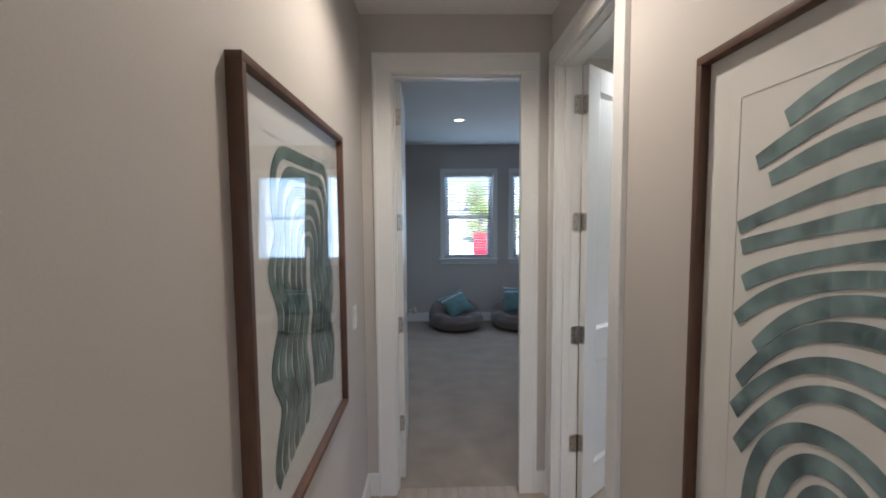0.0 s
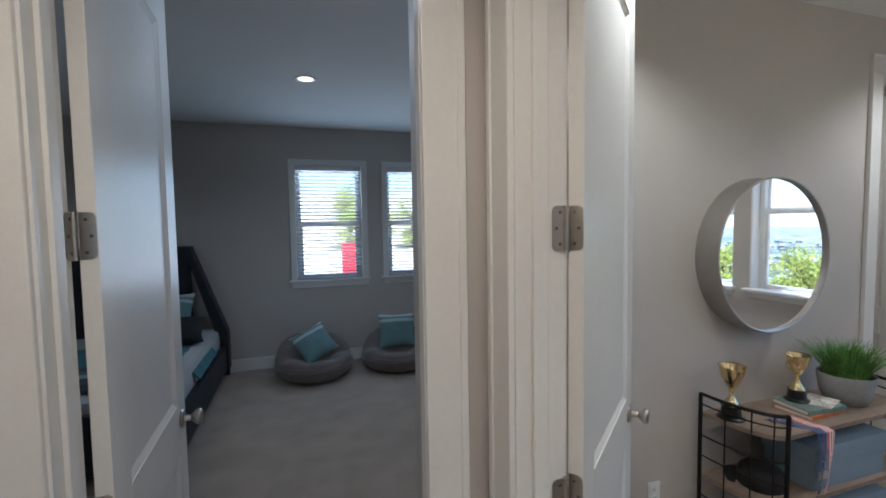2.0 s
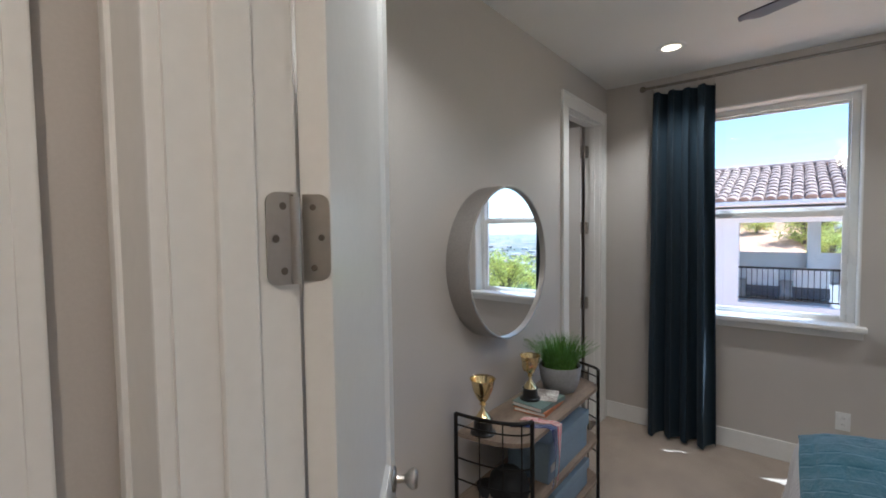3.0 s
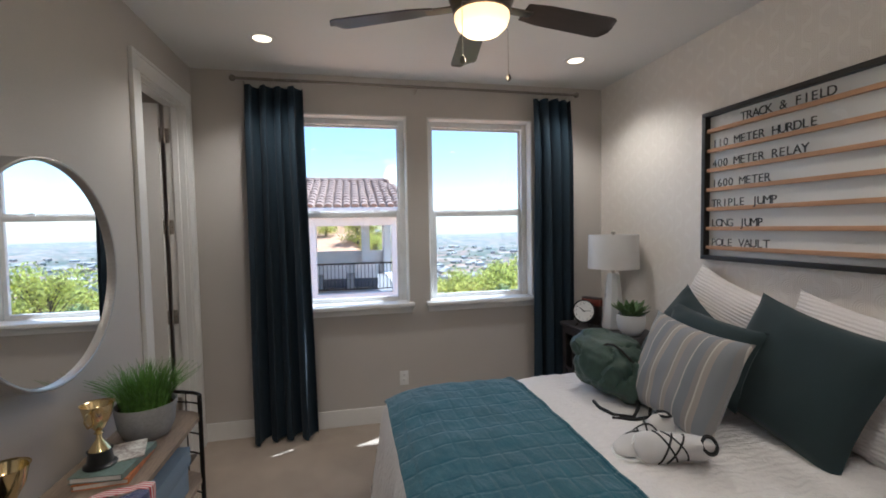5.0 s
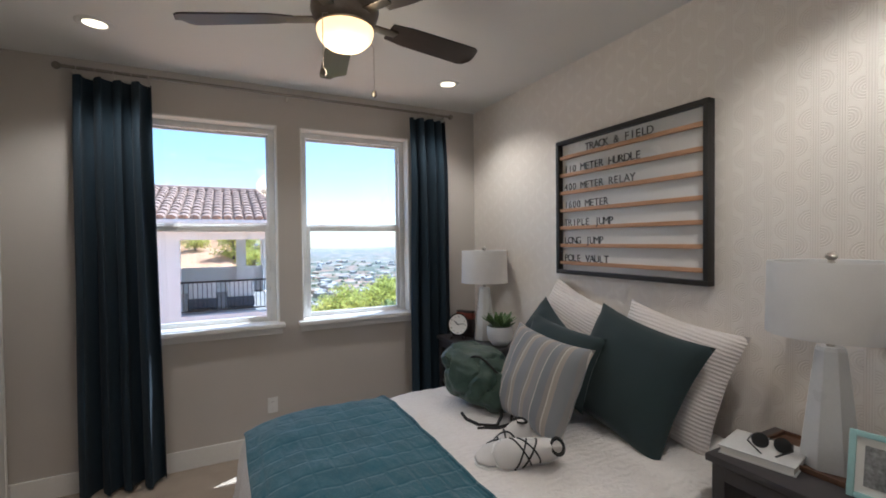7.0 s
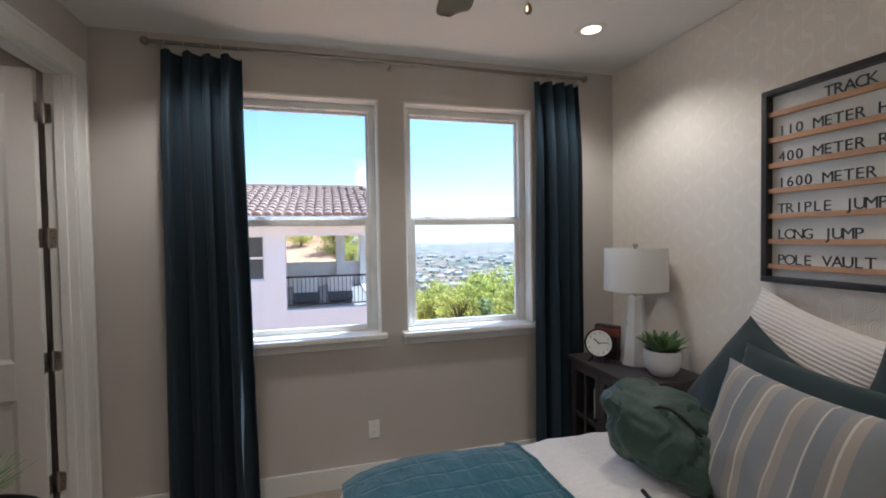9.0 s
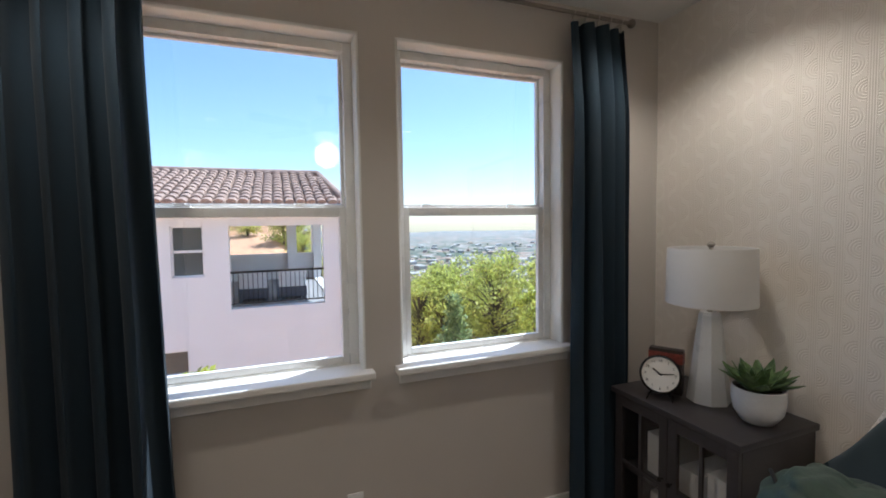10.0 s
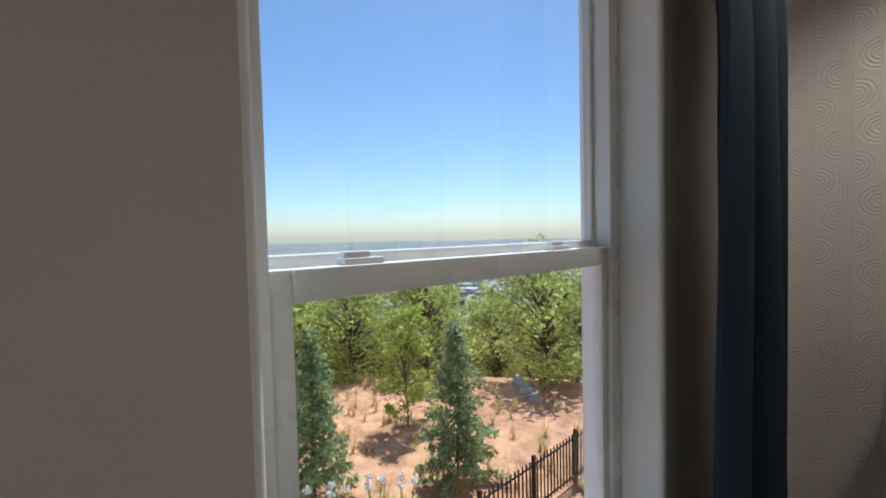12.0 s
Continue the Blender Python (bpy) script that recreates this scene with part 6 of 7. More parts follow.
POT = [(0, 0), (0.052, 0), (0.060, 0.003), (0.088, 0.045), (0.098, 0.10), (0.096, 0.145), (0.091, 0.147), (0.088, 0.125), (0, 0.125)]
potted(3.66, 0.225, 0.775, "potted_succulent", "green succulent in a white round pot on the nightstand", POT, M_WHITEPOT, 0.088, 0.128, lambda: thick_leaves(succulent_bm(0.13, 0.128, 40, 3)), M_SUCC)
potted(1.36, 0.24, 0.775, "potted_succulent", "spiky green plant in a small white pot behind a photo frame", [(r * 0.7, z * 0.9) for r, z in POT], M_WHITEPOT, 0.06, 0.113, lambda: thick_leaves(succulent_bm(0.12, 0.11, 30, 8)), M_SUCC)

nb = thing("notebook", pose(1.80, 0.33, 0.775, 0, 0, 12), "thick pale notebook lying on the nightstand", "book")
part("cover", box(-0.115, 0.115, -0.10, 0.10, 0, 0.004, 0.001), M_INSIDE, nb)
part("page_block", box(-0.110, 0.108, -0.096, 0.096, 0.004, 0.026), M_PAPER, nb)
part("front_cover", box(-0.115, 0.115, -0.10, 0.10, 0.026, 0.031, 0.001), M_INSIDE, nb)
tr = thing("wooden_tray", pose(1.70, 0.20, 0.775, 0, 0, 0), "dark wooden tray with raised rim under the lamp", "tray")
part("base", box(-0.15, 0.15, -0.12, 0.13, 0, 0.004), M_WALNUT, tr)
for b in ((-0.16, 0.16, 0.13, 0.14), (-0.16, 0.16, -0.13, -0.12), (-0.16, -0.15, -0.12, 0.13), (0.15, 0.16, -0.12, 0.13)):
    part("rim", box(*b, 0, 0.018, 0.002), M_WALNUT, tr)
sg = thing("sunglasses", pose(1.775, 0.33, 0.806, 0, 0, 200), "folded black sunglasses on the notebook", "sunglasses")
for s in (-1, 1):
    part("lens", lathe([(0, 0), (0.024, 0.001), (0.027, 0.004), (0.024, 0.006), (0, 0.007)], 20), M_BLACKPLASTIC, sg, at=pose(s * 0.033, 0, 0.026, 80, 0, 0))
    part("temple_arm", tube([(s * 0.060, 0, 0.036), (s * 0.064, -0.05, 0.033), (s * 0.02, -0.085, 0.012)], 0.003, 6), M_BLACKPLASTIC, sg)
part("bridge", tube([(-0.012, 0.004, 0.034), (0, 0.006, 0.037), (0.012, 0.004, 0.034)], 0.0025, 6), M_BLACKPLASTIC, sg)
pf = thing("photo_frame", pose(1.475, 0.36, 0.775, 0, 0, 8), "pale aqua photo frame standing on the nightstand", "photo frame")
M_AQUA = mat("aqua_frame", (0.38, 0.60, 0.60), 0.4, var=0.06)
lean = pose(0, 0, 0, 12, 0, 0)
for b in ((-0.075, -0.058, 0, 0.20), (0.058, 0.075, 0, 0.20), (-0.058, 0.058, 0, 0.017), (-0.058, 0.058, 0.183, 0.20)):
    part("frame_side", box(b[0], b[1], -0.008, 0.008, b[2], b[3], 0.002), M_AQUA, pf, at=lean)
part("mount", box(-0.058, 0.058, -0.004, 0.0, 0.017, 0.183), M_PAPER, pf, at=lean)
part("picture", box(-0.038, 0.038, 0.0, 0.002, 0.04, 0.16), mat("grey_print", (0.25, 0.25, 0.25), 0.5, var=0.6, scale=25), pf, at=lean)

# ---- round mirror ----
mi = thing("round_mirror", pose(2.622, 3.27, 1.437, 90, 0, 0), "large round mirror in a deep grey metal rim on the wall", "mirror")
part("rim", lathe([(0.385, 0.0), (0.385, 0.121), (0.380, 0.124), (0.374, 0.122), (0.374, 0.0)], 72), M_ZINC, mi, "brushed grey metal band")
part("glass", lathe([(0, 0.106), (0.374, 0.106), (0.374, 0.100)], 72), M_MIRROR, mi, "mirror glass", soft=False)


# ---- wall plates ----
def wall_plate(name, at, label, category, rocker):
    t = thing(name, at, label, category)
    part("plate", box(-0.036, 0.036, -0.006, 0, -0.058, 0.058, 0.002), M_VINYL, t)
    if rocker:
        part("rocker", box(-0.017, 0.017, -0.010, -0.006, -0.033, 0.033, 0.002), M_VINYL, t)
    else:
        for z in (-0.02, 0.02):
            s = part("socket", box(-0.017, 0.017, -0.008, -0.006, z - 0.014, z + 0.014, 0.002), M_VINYL, t)
            for x in (-0.006, 0.006):
                part("slot", box(x - 0.001, x + 0.001, -0.0086, -0.008, z - 0.002, z + 0.006), M_LETTER, s)
    return t


wall_plate("light_switch", pose(-0.21, 2.275, 1.14, 0, 0, 90), "white rocker light switch on the hall wall", "switch", True)
wall_plate("wall_outlet", pose(4.40, 1.78, 0.35, 0, 0, -90), "white wall outlet under the window", "outlet", False)
wall_plate("wall_outlet", pose(2.0, 3.27, 0.29), "white wall outlet on the mirror wall", "outlet", False)


# ---- wire rack with wooden shelves ----
RX0, RX1, RYB, RYF = 2.25, 3.33, 3.235, 2.915
rack = thing("display_rack", pose(0, 0, 0), "black wire rack with three weathered wood shelves by the wall", "shelf")


def rack_arc(side, n=9, inset=0.0):
    """The bowed end of the rack, from the back post to the front post."""
    pts = []
    for k in range(n):
        th = math.pi / 2 * k / (n - 1)
        dx = 0.13 * (1 - math.cos(th)) + inset
        pts.append(((RX0 + dx) if side < 0 else (RX1 - dx), RYB - (RYB - RYF) * math.sin(th)))
    return pts


for side in (-1, 1):
    arc = rack_arc(side)
    for x, y in (arc[0], arc[-1]):
        part("post", tube([(x, y, 0), (x, y, 0.765)], 0.0095, 10), M_BLACKMETAL, rack)
    for z in (0.765, 0.715, 0.56, 0.46, 0.26, 0.06):
        part("side_rail", tube([(x, y, z) for x, y in arc], 0.0085 if z == 0.765 else 0.004, 8), M_BLACKMETAL, rack)
    for k in (2, 4, 6):
        x, y = arc[k]
        part("side_wire", tube([(x, y, 0.04), (x, y, 0.765)], 0.0035, 6), M_BLACKMETAL, rack)
for z in (0.655, 0.345, 0.105):
    part("back_rail", tube([(RX0, RYB, z), (RX1, RYB, z)], 0.005, 6), M_BLACKMETAL, rack)
    bm = bmesh.new()
    outline = rack_arc(-1, 9, 0.006) + rack_arc(1, 9, 0.006)[::-1]
    lo = [bm.verts.new((x, y + 0.003, z)) for x, y in outline]
    hi = [bm.verts.new((x, y + 0.003, z + 0.020)) for x, y in outline]
    bm.faces.new(lo)
    bm.faces.new(hi)
    for k in range(len(lo)):
        j = (k + 1) % len(lo)
        bm.faces.new((lo[k], lo[j], hi[j], hi[k]))
    part("shelf", bm, M_SHELFWOOD, rack, "weathered grey-brown wood board", soft=False)


def trophy(x, y, z, k, handles):
    t = thing("trophy", pose(x, y, z) @ Matrix.Diagonal((k, k, k, 1)), "gold cup trophy on a black plinth", "trophy", "gold trophies")
    part("plinth", lathe([(0, 0), (0.052, 0), (0.052, 0.006), (0.040, 0.012), (0.036, 0.050), (0.040, 0.056), (0, 0.056)], 24), M_BLACKPLASTIC, t)
    part("cup", lathe([(0, 0.056), (0.034, 0.057), (0.026, 0.072), (0.010, 0.095), (0.008, 0.112), (0.016, 0.118), (0.009, 0.124), (0.022, 0.140), (0.040, 0.175), (0.050, 0.222), (0.053, 0.224), (0.047, 0.220), (0.036, 0.178), (0.0, 0.150)], 32), M_GOLD, t)
    if handles:
        for s in (-1, 1):
            part("cup_handle", tube([(s * 0.046, 0, 0.205), (s * 0.072, 0, 0.212), (s * 0.080, 0, 0.188), (s * 0.062, 0, 0.160), (s * 0.034, 0, 0.158)], 0.0035, 8), M_GOLD, t)
    return t


trophy(2.325, 3.135, 0.675, 1.12, False)
BOOKS = [(0.00, 0.020, (0.45, 0.16, 0.05), 3), (0.021, 0.022, (0.16, 0.22, 0.20), -4)]
for z, hh, c, turn in BOOKS:
    b = thing("book", pose(2.75, 3.07, 0.675 + z, 0, 0, turn), "thin hardback book lying in a stack under a trophy", "book", "stacked books")
    cover = mat("book_cover", c, 0.5, var=0.3, scale=20)
    part("cover", box(-0.12, 0.12, -0.085, 0.085, 0, 0.003), cover, b, soft=False)
    part("page_block", box(-0.117, 0.117, -0.082, 0.080, 0.003, hh - 0.003), M_PAPER, b, soft=False)
    part("front_cover", box(-0.12, 0.12, -0.085, 0.085, hh - 0.003, hh), cover, b, soft=False)
    part("spine", box(-0.12, 0.12, -0.088, -0.085, 0, hh), cover, b, soft=False)
pp = tagged(part("magazine", box(-0.08, 0.08, -0.06, 0.06, 0, 0.004, 0.001), mat("magazine_print", (0.45, 0.22, 0.20), 0.4, var=0.7, scale=16, tint=(0.6, 0.6, 0.55)), None, at=pose(2.80, 3.05, 0.719, 0, 0, 18)), "small magazine with a red and pale cover", "magazine")
trophy(2.715, 3.10, 0.719, 1.02, True)
GP = [(0, 0), (0.070, 0), (0.084, 0.008), (0.106, 0.055), (0.119, 0.145), (0.117, 0.152), (0.111, 0.148), (0.108, 0.125), (0, 0.125)]
potted(3.03, 3.075, 0.675, "potted_grass", "bushy green grass plant in a grey concrete pot", GP, M_CONCRETE, 0.108, 0.128, lambda: grassy_bm(0.09, 0.125, 640, 4, 0.19), M_GRASSLEAF)

FLAG_BLUE = mat("medal_ribbon_blue", (0.02, 0.035, 0.14), 0.6, var=0.2, scale=60)
DOTS = FLAG_BLUE.node_tree.nodes.new("ShaderNodeTexVoronoi")
DOTS.inputs["Scale"].default_value = 60
STRIPES = band_material("medal_ribbon_stripes", [(0, (0.50, 0.06, 0.07)), (0.5, (0.72, 0.66, 0.64))], 0, 0.012)
nt = FLAG_BLUE.node_tree
rmp = nt.nodes.new("ShaderNodeMath")
rmp.operation = "LESS_THAN"
rmp.inputs[1].default_value = 0.32
nt.links.new(DOTS.outputs["Distance"], rmp.inputs[0])
mxn = nt.nodes.new("ShaderNodeMix")
mxn.data_type = "RGBA"
nt.links.new(rmp.outputs[0], mxn.inputs[0])
nt.links.new(nt.nodes["Principled BSDF"].inputs["Base Color"].links[0].from_socket, mxn.inputs[6])
mxn.inputs[7].default_value = (0.6, 0.62, 0.68, 1)
nt.links.new(mxn.outputs[2], nt.nodes["Principled BSDF"].inputs["Base Color"])
rb = thing("medal_ribbon", pose(2.585, 2.905, 0), "red, white and blue medal ribbon hanging over the shelf edge", "ribbon")


def ribbon_drop(x0, width, flare):
    def f(u, v):
        s = v * 0.46
        top = 0.16
        if s < top:
            return (x0 + (u - 0.5) * width - 0.10 * (top - s) / top * flare, 0.012 + (top - s) * 0.9, 0.679 + 0.004 * math.sin(s * 40))
        d = s - top
        return (x0 + (u - 0.5) * width + 0.02 * math.sin(d * 9) * flare, -0.004 - 0.012 * math.sin(d * 10 + u * 2), 0.679 - d)
    return f


part("blue_band", grid(4, 30, ribbon_drop(-0.024, 0.046, 1.0), thick=0.0012), FLAG_BLUE, rb)
part("striped_band", grid(4, 30, ribbon_drop(0.026, 0.044, 0.6), thick=0.0012), STRIPES, rb)
sb = thing("storage_box", pose(2.86, 3.06, 0.365), "blue-grey lidded storage box on the middle shelf", "box")
M_BOXBLUE = mat("blue_grey_board", (0.22, 0.29, 0.36), 0.7, var=0.08, scale=8)
part("body", box(-0.26, 0.24, -0.115, 0.11, 0, 0.155, 0.003), M_BOXBLUE, sb)
part("lid", box(-0.27, 0.25, -0.125, 0.12, 0.12, 0.205, 0.004), M_BOXBLUE, sb)
part("label_holder", box(-0.235, -0.175, -0.119, -0.115, 0.05, 0.085, 0.001), M_NICKEL, sb)
sb2 = thing("storage_box", pose(2.90, 3.06, 0.125), "pale blue storage box on the bottom shelf", "box")
part("body", box(-0.22, 0.22, -0.11, 0.10, 0, 0.125, 0.003), M_BOXBLUE, sb2)
part("lid", box(-0.23, 0.23, -0.12, 0.11, 0.10, 0.15, 0.004), M_BOXBLUE, sb2)
cap = thing("cap", pose(2.44, 3.07, 0.365, 0, 0, 200), "black baseball cap resting on the middle shelf", "cap")
part("crown", lathe([(0.095, 0), (0.097, 0.03), (0.088, 0.075), (0.05, 0.108), (0, 0.115)], 28), M_BLACKCLOTH, cap)
part("visor", grid(12, 6, lambda u, v: ((u - 0.5) * 0.17, -(0.08 + 0.075 * v * math.sin(math.pi * (0.12 + 0.76 * u))), 0.008 - 0.015 * (2 * u - 1) ** 2 + 0.007), thick=0.003), M_BLACKCLOTH, cap)

# ---- framed abstract prints in the hall ----
def ink(name, c, t):
    m = mat(name, c, 0.75, var=0.62, scale=9, fine=16, bump=0.03, tint=t)
    return m


INK_GREEN = ink("green_grey_ink", (0.065, 0.098, 0.086), (0.155, 0.215, 0.19))
INK_TEAL = ink("teal_ink", (0.075, 0.13, 0.15), (0.19, 0.27, 0.28))


def stroke_bm(pts, width, y=0.0, t=0.0018):
    """A flat brush stroke in the x-z plane."""
    bm = bmesh.new()
    pts = [Vector((p[0], p[1])) for p in pts]
    rows = []
    for k, p in enumerate(pts):
        d = (pts[min(k + 1, len(pts) - 1)] - pts[max(k - 1, 0)]).normalized()
        nrm = Vector((-d.y, d.x))
        wd = (width[k] if isinstance(width, list) else width) / 2
        a, b = p + nrm * wd, p - nrm * wd
        rows.append((bm.verts.new((a.x, y, a.y)), bm.verts.new((b.x, y, b.y))))
    back = [tuple(bm.verts.new((v.co.x, v.co.y + t, v.co.z)) for v in r) for r in rows]
    for (a, b), (c, d) in zip(zip(rows, rows[1:]), zip(back, back[1:])):
        bm.faces.new((a[0], b[0], b[1], a[1]))
        bm.faces.new((a[0], c[0], d[0], b[0]))
        bm.faces.new((a[1], b[1], d[1], c[1]))
    return bm


def framed(name, at, w, h, label, strokes, material):
    t = thing(name, at, label, "picture", "framed hall prints")
    f, dpt = 0.019, 0.036
    for b in ((-w / 2, w / 2, -h / 2, -h / 2 + f), (-w / 2, w / 2, h / 2 - f, h / 2), (-w / 2, -w / 2 + f, -h / 2 + f, h / 2 - f), (w / 2 - f, w / 2, -h / 2 + f, h / 2 - f)):
        part("frame_side", box(b[0], b[1], -dpt, 0, b[2], b[3], 0.002), M_WALNUT, t, "dark walnut moulding")
    part("print_sheet", box(-w / 2 + f, w / 2 - f, -0.010, -0.004, -h / 2 + f, h / 2 - f), M_PAPER, t, soft=False)
    i = 0.104
    bm = bmesh.new()
    for b in ((-w / 2 + f, w / 2 - f, -h / 2 + f, -h / 2 + f + i), (-w / 2 + f, w / 2 - f, h / 2 - f - i, h / 2 - f), (-w / 2 + f, -w / 2 + f + i, -h / 2 + f + i, h / 2 - f - i), (w / 2 - f - i, w / 2 - f, -h / 2 + f + i, h / 2 - f - i)):
        box_bm(bm, b[0], b[1], -0.0115, -0.010, b[2], b[3])
    part("mount", bm, M_PAPER, t, "white bevelled mount", soft=False)
    for pts, wd in strokes:
        part("brush_stroke", stroke_bm(pts, wd, -0.0124), material, t, soft=False)
    g = part("glazing", box(-w / 2 + f, w / 2 - f, -0.024, -0.021, -h / 2 + f, h / 2 - f), M_PICGLASS, t, soft=False)
    g.visible_shadow = False
    return t


arches = []
for k in range(6):
    a, top, n = 0.278 - 0.0475 * k, 0.398 - 0.049 * k, 48
    wob = lambda z, q, amp, high: (amp * (1 - 0.09 * q) * math.sin(z * 26 + 2.37 + 0.10 * q) + 0.003 * math.sin(z * 47 + q)) * (1 - smoothstep(high - 0.14, high, z))
    low_l, low_r = -0.45 + 0.01 * k, -0.385 + 0.012 * k
    rr = min(0.10, a * 0.8)
    left = [(-a + wob(z, k, 0.027, top - rr), z) for z in np.linspace(low_l, top - rr, n)]
    turn1 = [(-a + rr - rr * math.cos(q), top - rr + rr * math.sin(q)) for q in np.linspace(0.15, math.pi / 2, 7)]
    turn2 = [(a - rr + rr * math.sin(q), top - rr + rr * math.cos(q)) for q in np.linspace(0, math.pi / 2 - 0.15, 7)]
    right = [(a + wob(z, k, 0.022, top - rr), z) for z in np.linspace(top - rr, low_r, n)]
    pts = [(float(p[0]) + 0.018, float(p[1])) for p in left + turn1 + turn2 + right]
    arches.append((pts, [0.0345 + 0.0025 * math.sin(j * 0.35 + 2 * k) for j in range(len(pts))]))
framed("framed_print", pose(-0.212, 1.475, 1.407, 0, 0, 90), 0.926, 1.102, "walnut-framed print of nested green wavy arches", arches, INK_GREEN)
bars = []
# each stroke: its left end, a point near the middle, where it crests
for y0, z0, z1, crest in ((-0.216, 0.382, 0.438, 0.12), (-0.285, 0.315, 0.384, 0.10), (-0.250, 0.279, 0.330, 0.08), (-0.330, 0.177, 0.264, 0.06), (-0.319, 0.137, 0.203, 0.05), (-0.310, 0.061, 0.155, 0.01), (-0.326, -0.019, 0.114, -0.01), (-0.270, -0.064, 0.076, -0.02), (-0.311, -0.147, 0.028, -0.03), (-0.323, -0.213, -0.036, -0.045), (-0.308, -0.283, -0.085, -0.05)):
    near = -0.030
    c = (z1 - z0) / ((y0 - crest) ** 2 - (near - crest) ** 2)
    top = z0 + c * (y0 - crest) ** 2
    end = min(0.31, 2 * crest - y0)
    xs = np.linspace(y0, end, 26)
    bars.append(([(float(x), float(top - c * (x - crest) ** 2 + 0.004 * math.sin(x * 16 + 9 * z0))) for x in xs], [0.030 + 0.004 * math.sin(k * 0.4 + 20 * z0) for k in range(26)]))
for half, top in ((0.185, -0.165), (0.125, -0.214), (0.068, -0.262)):
    bars.append(([(float(-0.089 - half * math.cos(q)), float(-0.45 + (top + 0.45) * math.sin(q) ** 0.8)) for q in np.linspace(0.02, math.pi - 0.02, 34)], 0.033))
framed("framed_print", pose(0.852, 0.722, 1.425, 0, 0, -90), 0.926, 1.15, "walnut-framed print of stacked teal brush strokes", bars, INK_TEAL)

# ---- second bedroom: blinds, bean bags, bed ----
slat_mesh = mesh_of("slat", grid(2, 4, lambda u, v: ((u - 0.5) * 0.73, (v - 0.5) * 0.048, 0.003 * (1 - (2 * v - 1) ** 2)), thick=0.0025), M_VINYL)
for a, b in WIN3:
    bl_ = thing("window_blind", pose((a + b) / 2, 6.945, 0), "white horizontal slat blind lowered in the window", "blind", "window blinds")
    part("head_rail", box(-0.372, 0.372, -0.028, 0.028, 2.255, 2.308, 0.003), M_VINYL, bl_)
    part("bottom_rail", box(-0.366, 0.366, -0.024, 0.024, 1.000, 1.015, 0.003), M_VINYL, bl_)
    for k in range(30):
        s = new("slat", slat_mesh)
        s.parent = bl_
        s.matrix_basis = pose(0, 0, 1.03 + 0.0415 * k, -16, 0, 0)
    for x in (-0.25, 0.25):
        part("ladder_cord", tube([(x, -0.026, 1.01), (x, -0.026, 2.26)], 0.0012, 4), M_VINYL, bl_)

M_BEAN = mat("grey_brown_corduroy", (0.155, 0.125, 0.112), 0.9, var=0.14, scale=6, fine=200, bump=0.3, dist=0.002, sheen=0.3)
PLAID = band_material("teal_striped_cushion", [(0, (0.15, 0.24, 0.25)), (0.72, (0.45, 0.50, 0.50)), (0.80, (0.15, 0.24, 0.25)), (0.88, (0.5, 0.52, 0.52))], 2, 0.42, offset=0.5)


def bean_bag(x, y, turn):
    t = thing("bean_bag_chair", pose(x, y, 0, 0, 0, turn), "round grey corduroy bean bag chair on the carpet", "bean bag", "bean bag chairs")
    bm = bmesh.new()
    bmesh.ops.create_icosphere(bm, subdivisions=5, radius=1.0)
    for v in bm.verts:
        p = v.co.copy()
        r = math.hypot(p.x, p.y)
        k = 0.40 * r ** 0.5 / max(r, 1e-4)
        q = Vector((p.x * k, p.y * k, 0.155 + math.copysign(abs(p.z) ** 0.85, p.z) * 0.155))
        if p.z > 0:
            dish = 0.15 * math.exp(-((q.x / 0.24) ** 2 + ((q.y + 0.05) / 0.25) ** 2))
            back = 0.15 * smoothstep(-0.10, 0.34, q.y) * min(1, p.z * 2.5)
            q.z += back - dish + 0.012 * math.sin(7 * math.atan2(p.y, p.x)) * p.z
        q.z -= 0.012 * math.exp(-((q.z - 0.20) / 0.012) ** 2)
        s = 1 + 0.025 * noise.noise(p * 3) - 0.012 * max(0, 1 - abs(math.sin(3 * math.atan2(p.y, p.x))) * 9)
        q = Vector((q.x * s, q.y * s, max(0.0, q.z)))
        v.co = q
    part("body", bm, M_BEAN, t)
    part("piping", tube([(0.403 * math.cos(a), 0.403 * math.sin(a), 0.155) for a in np.linspace(0, 2 * math.pi, 40)[:-1]], 0.006, 6, closed=True), M_BEAN, t)
    return t


bean_bag(0.50, 6.45, 10)
bean_bag(1.41, 6.46, -12)
pillow("cushion", "teal striped cushion tossed on a bean bag", PLAID, 0.40, 0.36, 0.13, 0.50, 6.40, 0.37, -38, 12, -24, 6, "bean bag cushions")
pillow("cushion", "teal striped cushion with dark piping on a bean bag", PLAID, 0.42, 0.38, 0.13, 1.40, 6.42, 0.42, -20, -6, 0, 7, "bean bag cushions")

M_DARKBED = mat("dark_navy_wood", (0.016, 0.018, 0.026), 0.5, var=0.2, scale=6)
NAVYTHROW = band_material("navy_grey_throw", [(0, (0.02, 0.025, 0.035)), (0.55, (0.35, 0.38, 0.40)), (0.7, (0.05, 0.12, 0.14)), (0.85, (0.03, 0.03, 0.04))], 1, 0.55)
rb_ = thing("platform_bed", pose(-1.15, 4.85, 0), "dark wooden bed with grey and teal bedding in the second bedroom", "bed")
part("side_rail", box(0.70, 0.76, 0, 2.0, 0.10, 0.36, 0.01), M_DARKBED, rb_)
part("side_rail", box(-0.76, -0.70, 0, 2.0, 0.10, 0.36, 0.01), M_DARKBED, rb_)
part("footboard", box(-0.76, 0.76, -0.05, 0, 0.08, 0.46, 0.01), M_DARKBED, rb_)
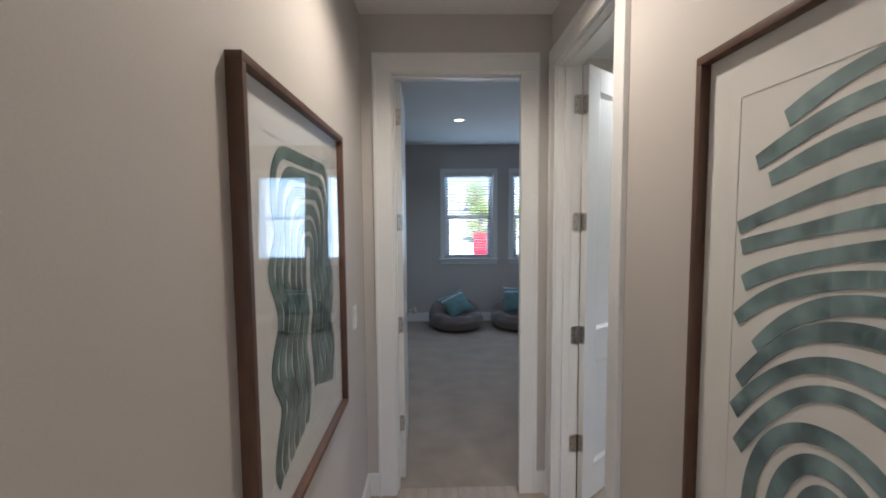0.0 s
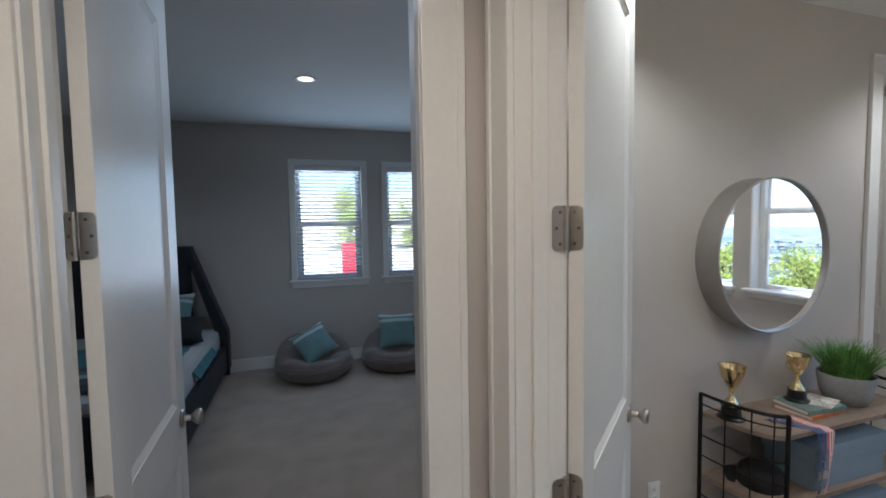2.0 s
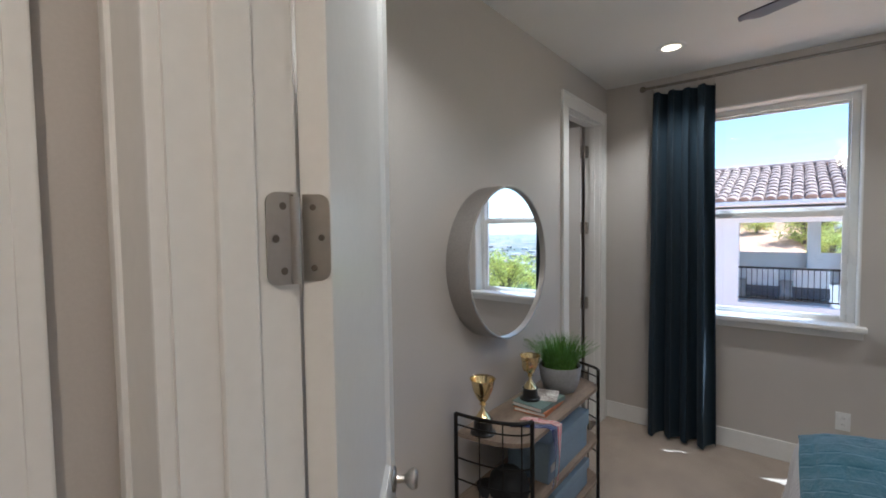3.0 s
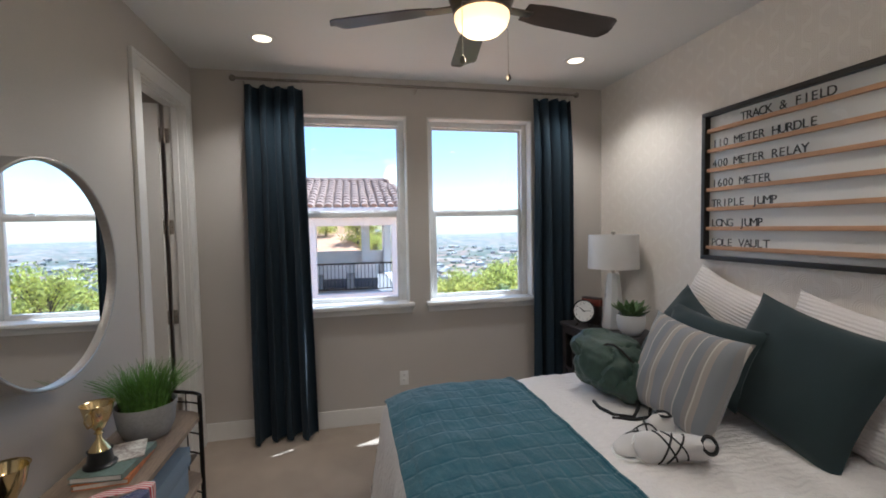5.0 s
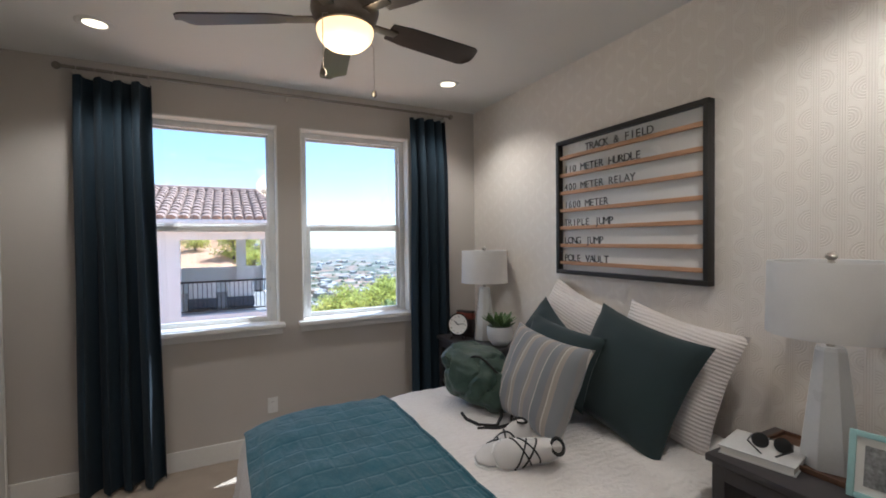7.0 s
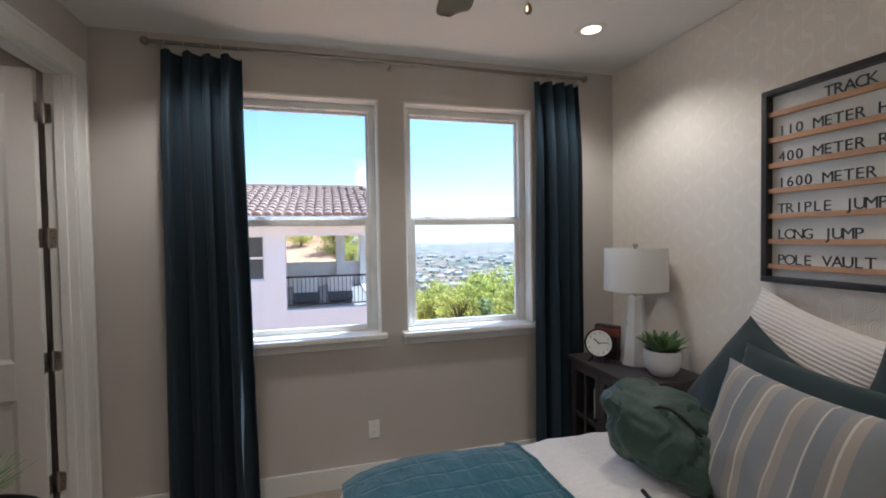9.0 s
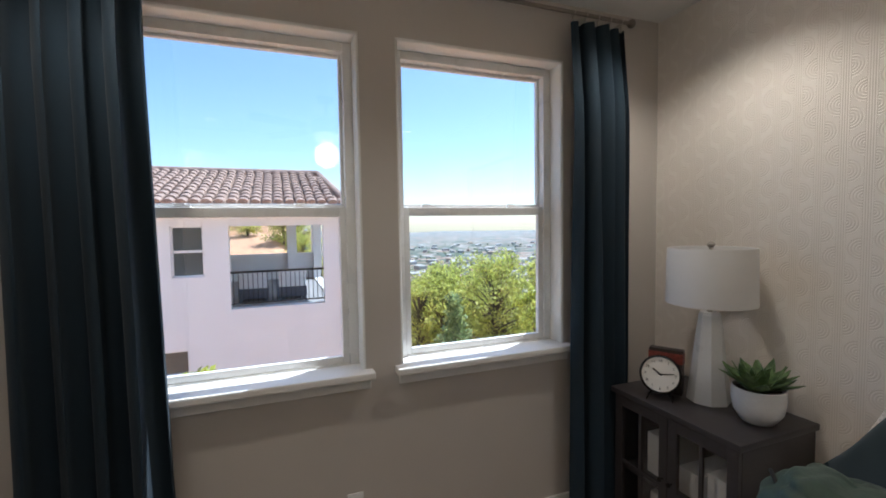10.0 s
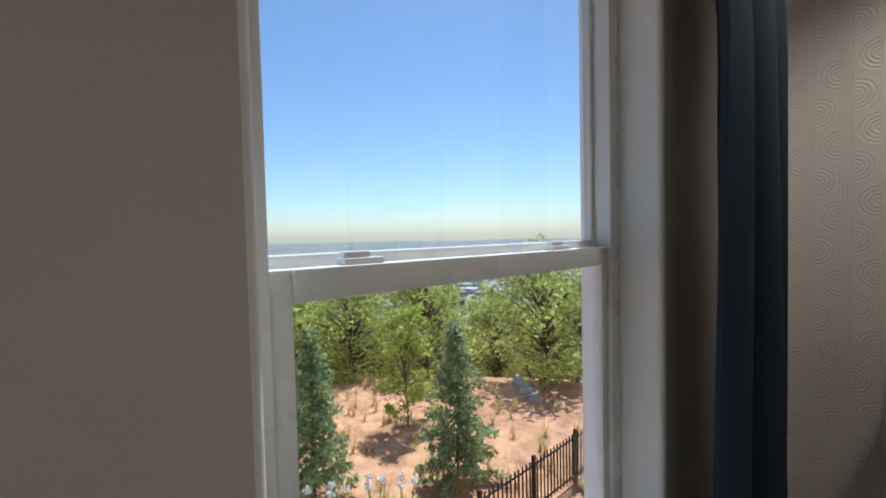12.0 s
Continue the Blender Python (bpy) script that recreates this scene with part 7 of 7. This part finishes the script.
part("headboard", box(-0.76, 0.42, 1.96, 2.03, 0.10, 1.42, 0.01), M_DARKBED, rb_)
wing = bmesh.new()
o = [(0.40, 1.42), (0.46, 1.42), (0.78, 0.50), (0.78, 0.10), (0.68, 0.10), (0.68, 0.46)]
lo = [wing.verts.new((x, 1.80, z)) for x, z in o]
hi = [wing.verts.new((x, 1.96, z)) for x, z in o]
wing.faces.new(lo)
wing.faces.new(hi)
for k in range(6):
    wing.faces.new((lo[k], lo[(k + 1) % 6], hi[(k + 1) % 6], hi[k]))
part("sloping_wing", wing, M_DARKBED, rb_, soft=False)
for x in (-0.72, 0.72):
    for y in (-0.02, 1.98):
        part("leg", box(x - 0.04, x + 0.04, y - 0.035, y + 0.035, 0, 0.46 if y < 0 else 0.12, 0.005), M_DARKBED, rb_)
part("mattress", box(-0.70, 0.70, 0.0, 1.95, 0.22, 0.54, 0.07), mat("grey_sheet", (0.45, 0.45, 0.44), 0.9, var=0.06, scale=6, fine=60, bump=0.3), rb_)
part("blanket", grid(24, 20, lambda u, v: (-0.70 + 1.42 * u if u < 0.9 else 0.578 + 0.2 * (1 - math.exp(-(u - 0.9) * 20)), 0.62 + 0.75 * v, 0.555 + 0.012 * noise.noise(Vector((u * 8, v * 6, 0))) - max(0, u - 0.88) * 1.2), thick=0.015), mat("teal_blanket", (0.07, 0.17, 0.19), 0.9, var=0.15, scale=7), rb_)
th = part("bed_throw", grid(30, 24, lambda u, v: (-1.75 + 1.22 * u if u < 0.75 else -0.835 + 0.51 * (1 - math.exp(-(u - 0.75) * 5.0)) , 4.98 + 0.55 * v, (0.575 if u < 0.75 else 0.575 - (u - 0.85) * 2.4 if u > 0.85 else 0.575) + 0.01 * noise.noise(Vector((u * 9, v * 7, 4))) + 0.02 * math.sin(v * 22) * max(0, u - 0.85)), thick=0.012), NAVYTHROW, None)
tagged(th, "navy and grey striped throw hanging over the bed's side", "throw")
pillow("bed_pillow", "pale teal pillow on the second bed", PLAID, 0.60, 0.42, 0.16, -0.95, 6.55, 0.76, -28, 0, 0, 8, "second bed pillows")
pillow("bed_pillow", "black pillow lying on the second bed", M_BLACKCLOTH, 0.52, 0.36, 0.18, -0.75, 6.15, 0.66, -62, 8, 0, 9, "second bed pillows")
